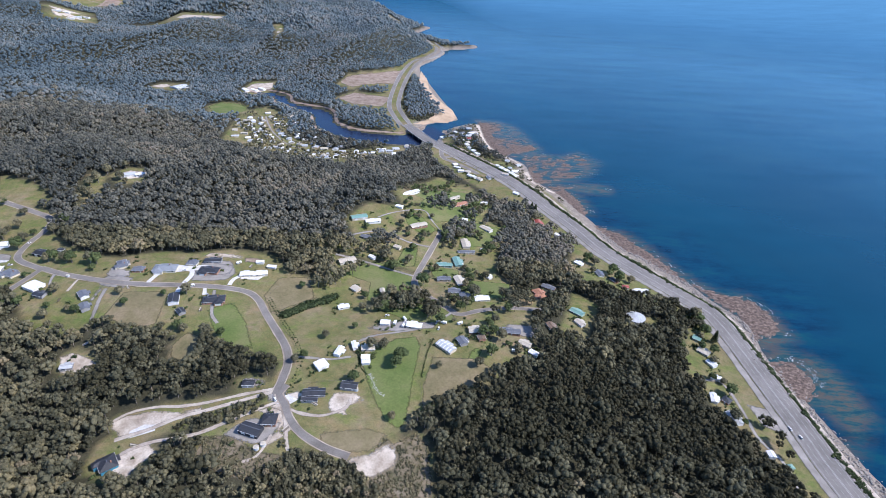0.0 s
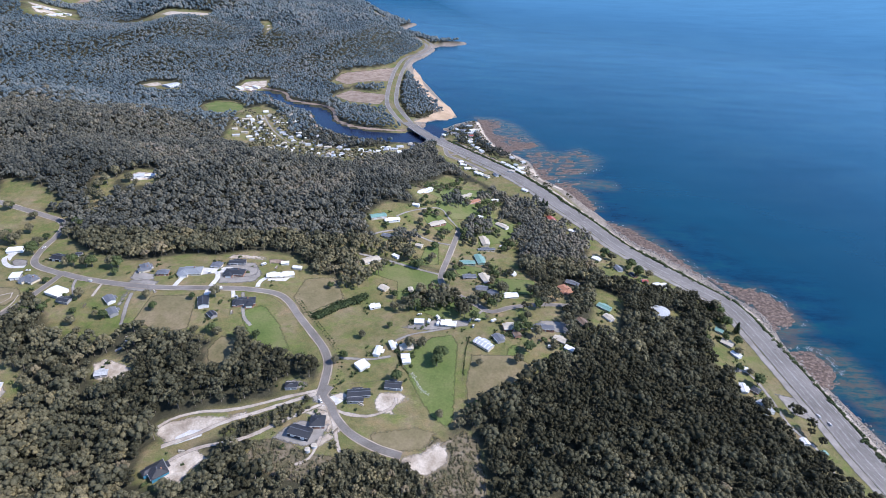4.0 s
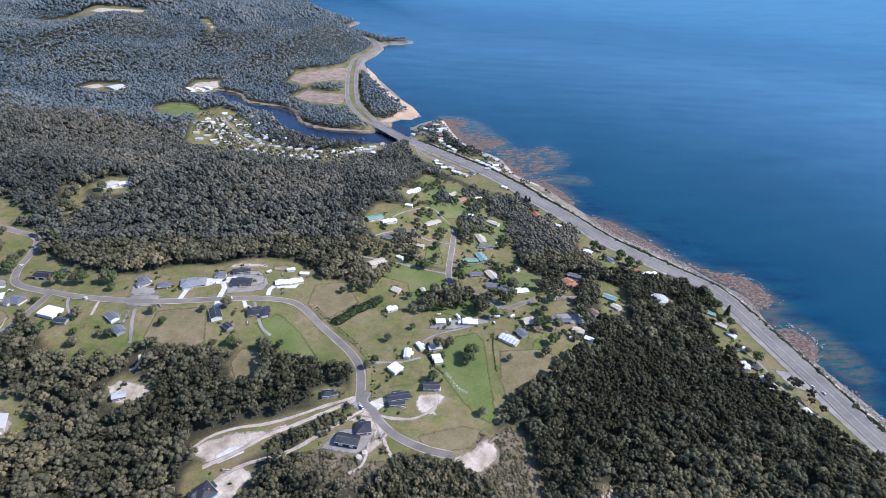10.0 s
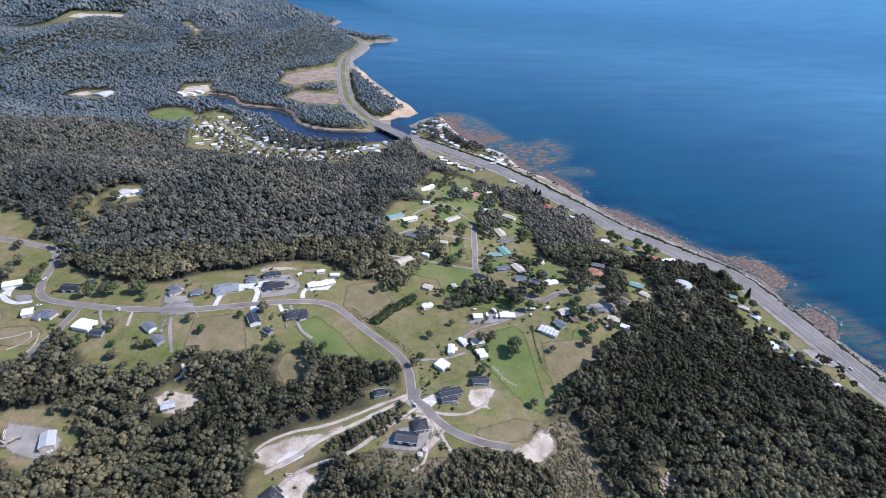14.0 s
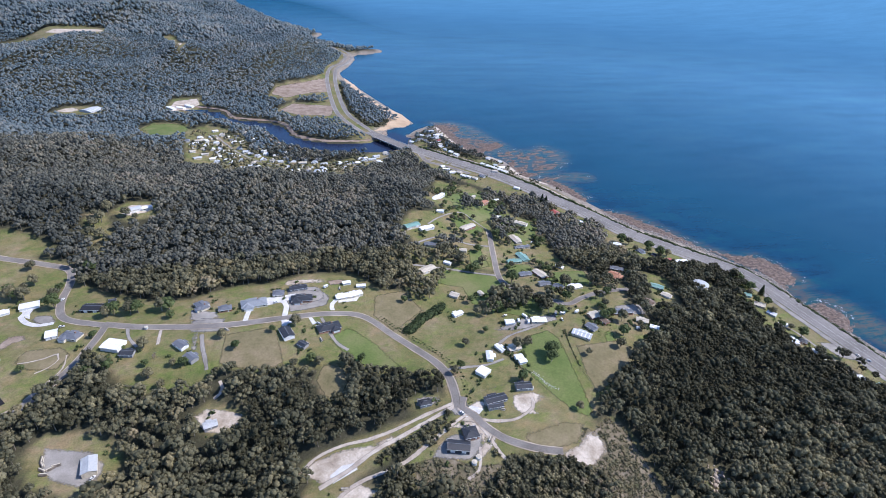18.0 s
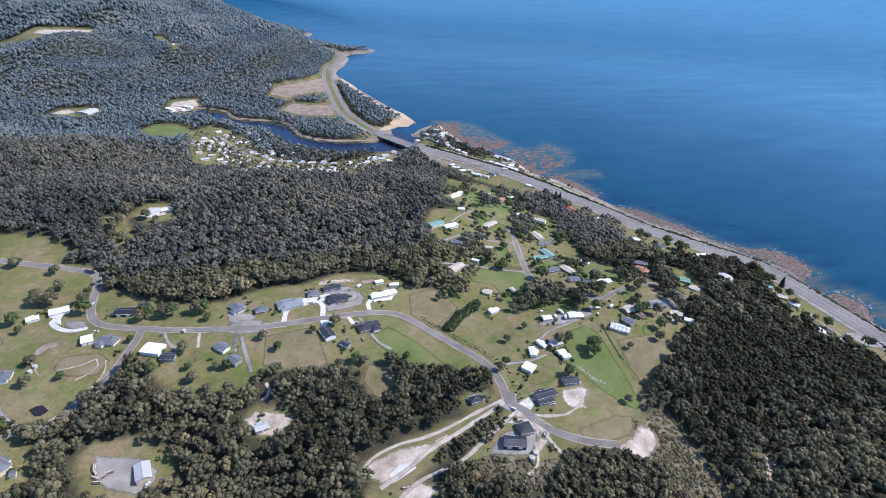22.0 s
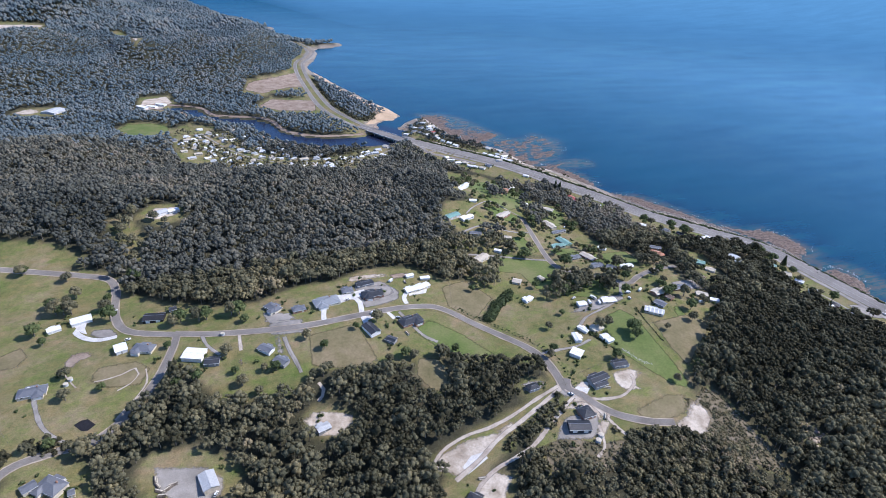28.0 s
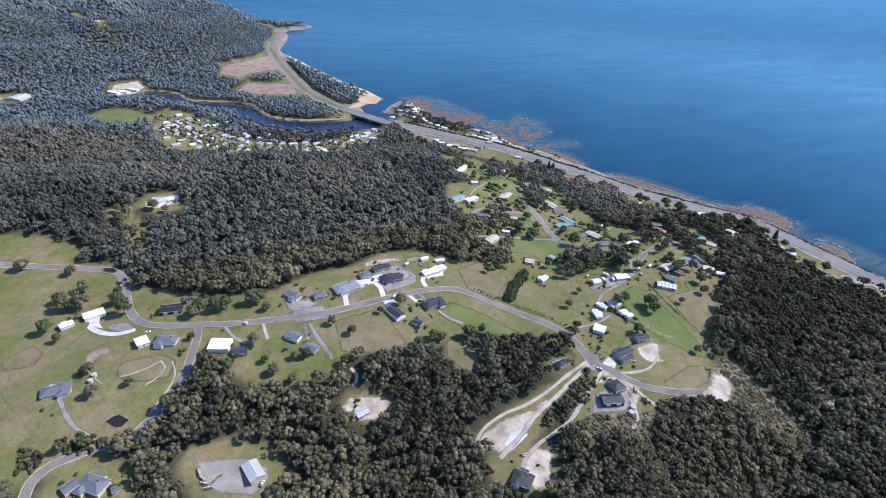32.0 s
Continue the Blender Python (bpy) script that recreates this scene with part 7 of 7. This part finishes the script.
for line in FENCES:
    fence(line, 4.0, 1.25)
boulders("stone_row", "row of pale rubble stones along a paddock edge", [(x + rr.gauss(0, 0.9), y + rr.gauss(0, 0.9)) for x, y in offset_line(RUBBLE, 0, 0.5) for _ in (0, 1)], 0.2, 0.45, 9, M["concrete"])
hedge_spots = [(x + rr.gauss(0, 0.7), y + rr.gauss(0, 0.7)) for x, y in offset_line(HEDGE, 0, 0.8) for _ in (0, 1)]
scrub("hedge", "thick dark cypress hedge across the paddocks", hedge_spots, 3.0, 12, GARDEN, 0.05)
wall_hedge = [(x, y) for x, y in offset_line(FENCES[0][:3], -0.8, 1.0)] + [(x, y) for x, y in offset_line(FENCES[1], 1.2, 1.0)]
scrub("fence_hedge", "dark clipped hedge along the paddock fence", wall_hedge, 0.65, 13, GARDEN, 0.05)
sapling = offset_line(ROADS[1][3][8:], -8.5, 3.2) + offset_line(ROADS[1][3][8:], -11, 3.6)
scrub("sapling_row", "rows of young shrubs planted beside the road", sapling, 0.8, 14, GARDEN, 0.2)
M["pond"] = coated("pond_water", (0.02, 0.018, 0.018), 0.08)
tagged(new("pond", drape("pond", POND, 0.14, M["pond"])), "small dark farm pond in the paddock", "pond", kind="structure")


# ---- tanks, cars ----
def tank(x, y, radius, tall, roof, label):
    root = new("water_tank")
    root.matrix_basis = pose(x, y, ground_at(x, y))
    bm = bmesh.new()
    bmesh.ops.create_cone(bm, segments=28, radius1=radius, radius2=radius, depth=tall + 1, matrix=Matrix.Translation((0, 0, tall / 2 - 0.5)))
    part("wall", bm, WALLS["silver"], root)
    bm = bmesh.new()
    bmesh.ops.create_cone(bm, segments=28, radius1=radius + 0.15, radius2=radius * 0.12, depth=radius * 0.16, cap_ends=True, matrix=Matrix.Translation((0, 0, tall + radius * 0.08)))
    part("roof", bm, ROOFS[roof], root)
    return tagged(root, label, "water tank")


tank(TANK[0], TANK[1], 9.5, 5.0, "silver", "large round grey water reservoir among trees")
for x, y, r in ((-128, 272, 1.9), (-132, 269, 1.9), (-478, 425, 1.6), (-476, 430, 1.6), (-70, 322, 1.5), (-372, 448, 1.5)):
    tank(x, y, r, 2.2, "cream", "small round cream rainwater tank beside a shed")


def car(x, y, turn, colour):
    root = new("car")
    root.matrix_basis = pose(x, y, ground_at(x, y) + 0.52, 0, 0, turn)
    bm = box(bmesh.new(), -2.2, -0.88, 0.3, 2.2, 0.88, 0.95)
    bmesh.ops.bevel(bm, geom=bm.edges[:], offset=0.14, segments=2, affect="EDGES")
    body = part("body", bm, colour, root)
    bm = bmesh.new()
    lo = [bm.verts.new(c) for c in ((-1.9, -0.8, 0.93), (1.1, -0.8, 0.93), (1.1, 0.8, 0.93), (-1.9, 0.8, 0.93))]
    hi = [bm.verts.new(c) for c in ((-1.5, -0.65, 1.45), (0.35, -0.65, 1.45), (0.35, 0.65, 1.45), (-1.5, 0.65, 1.45))]
    bm.faces.new(hi)
    for i in range(4):
        bm.faces.new((lo[i], lo[(i + 1) % 4], hi[(i + 1) % 4], hi[i]))
    part("cabin", bm, M["glass"], root, "dark glass cabin")
    part("roof", box(bmesh.new(), -1.45, -0.62, 1.44, 0.3, 0.62, 1.5), colour, root)
    for sx in (-1.35, 1.35):
        for sy in (-0.85, 0.85):
            bm = bmesh.new()
            bmesh.ops.create_cone(bm, segments=12, radius1=0.32, radius2=0.32, depth=0.2, cap_ends=True, matrix=Matrix.Translation((sx, sy, 0.32)) @ pose(0, 0, 0, 90))
            part("wheel", bm, ROOFS["black"], root)
    return tagged(root, "small white passenger car on the road", "car")


for k, (x, y) in enumerate(CARS):
    car(x, y, (92, 92, 60, 135, 20, 75, 30, 80, 10, 60, 120, 15, 40, 100)[k], ROOFS["white" if k != 3 else "silver"])

def caravan(x, y, turn):
    root = new("caravan")
    root.matrix_basis = pose(x, y, ground_at(x, y) + 0.2, 0, 0, turn)
    bm = box(bmesh.new(), -2.6, -1.15, 0.5, 2.6, 1.15, 2.6)
    bmesh.ops.bevel(bm, geom=bm.edges[:], offset=0.25, segments=2, affect="EDGES")
    part("body", bm, ROOFS["white"], root)
    for sx in (-1.4, 0.2, 1.5):
        for sy in (-1.16, 1.16):
            part("window", box(bmesh.new(), sx - 0.45, sy - 0.03, 1.4, sx + 0.45, sy + 0.03, 2.0), M["glass"], root)
    for sy in (-1.0, 1.0):
        bm = bmesh.new()
        bmesh.ops.create_cone(bm, segments=12, radius1=0.36, radius2=0.36, depth=0.22, cap_ends=True, matrix=Matrix.Translation((0, sy, 0.36)) @ pose(0, 0, 0, 90))
        part("wheel", bm, ROOFS["black"], root)
    part("drawbar", box(bmesh.new(), 2.5, -0.08, 0.4, 3.8, 0.08, 0.55), ROOFS["grey"], root)
    return tagged(root, "white parked caravan with dark windows in a yard", "caravan", "parked caravans")


for k, (x, y) in enumerate(CARAVANS):
    caravan(x, y, 25 + 47 * k)


def stack(x, y, turn, seed):
    r = random.Random(seed)
    root = new("timber_stack")
    root.matrix_basis = pose(x, y, ground_at(x, y) + 0.1, 0, 0, turn)
    for level in range(3):
        for k in range(4 - level):
            y0 = -1.2 + k * 0.6 + level * 0.3
            part("board", box(bmesh.new(), -2.0 - r.random(), y0, 0.05 + level * 0.45, 2.0 + r.random(), y0 + 0.5, 0.45 + level * 0.45), M["post"] if (k + level) % 2 else WALLS["cream"], root)
    return tagged(root, "pile of stacked timber boards in a yard", "timber stack", "yard clutter")


for k, (x, y) in enumerate(STACKS):
    stack(x, y, 100 + 23 * k, k)

boulders("rock_outcrop", "pale broken rock outcrop on the forest slope", [(38.2 + rr.gauss(0, 4.2), 231.7 + rr.gauss(0, 4.2)) for _ in range(60)], 0.7, 2.2, 17, M["dirt"])

# ---- gardens and scrub in the clearings ----
gr = random.Random(31)
garden = []
for some in (WEST_HOUSES, ROAD_HOUSES, SOUTH_HOUSES, VILLAGE_HOUSES, NORTH_HOUSES, NORTH_SHEDS, EAST_HOUSES, HIGHWAY_HOUSES, SHORE_HOUSES, HAMLET_HOUSES):
    for x, y, turn, length, width, *_ in some:
        n = 3 if some in (WEST_HOUSES, ROAD_HOUSES, SOUTH_HOUSES) else 7
        for _ in range(n):
            g, d = gr.uniform(0, 6.28), gr.uniform(0.75, 1.7)
            garden.append((x + d * length * 0.75 * math.cos(g), y + d * length * 0.75 * math.sin(g)))
gp = np.array(garden)
clear_of = np.ones(len(gp), bool)
for line, off in KEEP_OFF:
    clear_of &= line_distance(gp[:, 0], gp[:, 1], line) > off - 2
scrub("garden_bushes", "dark garden shrubs round the houses", gp[clear_of], 1.7, 22, GARDEN, 0.35)
heath = []
for poly in [p for n, k, p in PATCHES if k == "scrubby"]:
    lo, hi = np.min(poly, 0), np.max(poly, 0)
    p = sample(np.random.default_rng(33), lo[0], hi[0], lo[1], hi[1], 2.6)
    heath.append(p[edge_distance(p[:, 0], p[:, 1], poly) > 1])
heath = np.concatenate(heath)
for poly in [p for n, k, p in PATCHES if k in ("sandy", "gravel") and p[0][1] < 420]:
    heath = heath[edge_distance(heath[:, 0], heath[:, 1], poly) < -1]
scrub("heath", "low brown-green heath bushes on stony ground", heath[np.random.default_rng(1).uniform(0, 1, len(heath)) < 0.9], 1.1, 23, GUM, 0.55)

# ---- the sea's far distance: an added glowing backdrop sheet ----
def far_sea_glow_material():
    m = water_material()
    m.name = "far_sea_backdrop"
    nt = m.node_tree
    out = nt.nodes["Material Output"].inputs[0]
    # the glow paints the far sea's hazy paling, stronger with distance
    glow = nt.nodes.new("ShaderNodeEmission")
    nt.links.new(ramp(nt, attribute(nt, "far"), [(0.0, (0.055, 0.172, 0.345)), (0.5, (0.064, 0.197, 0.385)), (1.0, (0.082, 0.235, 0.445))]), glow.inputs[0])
    # the same streaks, painted into the glow's strength
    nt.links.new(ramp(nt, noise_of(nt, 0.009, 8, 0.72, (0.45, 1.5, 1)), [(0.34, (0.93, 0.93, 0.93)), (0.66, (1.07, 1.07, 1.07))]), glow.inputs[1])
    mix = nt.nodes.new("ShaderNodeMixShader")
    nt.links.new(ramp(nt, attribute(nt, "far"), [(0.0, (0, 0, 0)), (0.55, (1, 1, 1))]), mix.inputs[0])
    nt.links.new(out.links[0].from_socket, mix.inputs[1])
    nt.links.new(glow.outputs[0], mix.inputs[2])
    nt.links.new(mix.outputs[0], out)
    return m


def far_sea_backdrop():
    # the sheet bends upwards to fill the camera's view short of its clip end
    v, f, far = [], [], []
    turns, rise = range(-8, 100, 2), 26
    for g in turns:
        near = 2300 + 2000 * float(step01(10, -6, np.array(g)))
        for k in range(rise + 1):
            u = k / rise
            r = near + (4640 - near) * u
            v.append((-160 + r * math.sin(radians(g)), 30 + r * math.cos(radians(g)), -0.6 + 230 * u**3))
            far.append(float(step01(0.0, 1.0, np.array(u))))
    for a in range(len(turns) - 1):
        f += [(a * (rise + 1) + k, (a + 1) * (rise + 1) + k, (a + 1) * (rise + 1) + k + 1, a * (rise + 1) + k + 1) for k in range(rise)]
    me = mesh_of("backdrop", v, f, far_sea_glow_material())
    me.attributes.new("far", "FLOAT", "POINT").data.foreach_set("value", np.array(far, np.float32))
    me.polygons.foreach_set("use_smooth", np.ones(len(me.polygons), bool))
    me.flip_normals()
    return tagged(new("backdrop", me), "raised glowing backdrop sheet coloured as pale hazy far sea", "backdrop", kind="structure")


far_sea_backdrop()

# ---- thicket between the dirt tracks ----
thick = []
for poly in THICKETS:
    lo, hi = np.min(poly, 0), np.max(poly, 0)
    q = sample(np.random.default_rng(51), lo[0], hi[0], lo[1], hi[1], 3.4)
    thick.append(q[edge_distance(q[:, 0], q[:, 1], poly) > 0.5])
scrub("thicket", "dense dark scrub between the dirt tracks", np.concatenate(thick), 2.5, 52, GUM, 0.2)


# ---- tall pines by the highway ----
def pine(x, y, tall, seed):
    r = np.random.default_rng(seed)
    root = new("pine_tree")
    root.matrix_basis = pose(x, y, ground_at(x, y))
    v, t = [], []
    limb(v, t, (0, 0, -0.6), (0, 0, tall * 0.95), 0.4, 0.06, 7)
    part_mesh = new("trunk", triangle_soup("trunk", np.array(v), np.array(t), M["bark"]))
    part_mesh.parent = root
    v, t = [], []
    level = 1.8
    while level < tall:
        reach = 0.26 * (tall - level) + 0.35
        for k in range(9):
            g = k * 0.7 + r.uniform(0, 0.4) + level
            for f in (0.35, 0.65, 0.95):
                a, b = clump(r, np.array((reach * f * math.cos(g), reach * f * math.sin(g), level + 0.25 * f * reach)), 0.3 + 0.16 * reach * (1.1 - f), 5, 0.5)
                t += [tuple(i + len(v) for i in q) for q in b]
                v += a
        level += 1.15
    crown = new("crown", triangle_soup("crown", np.array(v), np.array(t), GARDEN, np.full(len(v), 0.05)))
    crown.parent = root
    return tagged(root, "tall dark conical pine beside the highway houses", "pine tree", "pines by the highway")


for k, (x, y) in enumerate(PINES):
    pine(x, y, (15, 16, 15)[k], k)
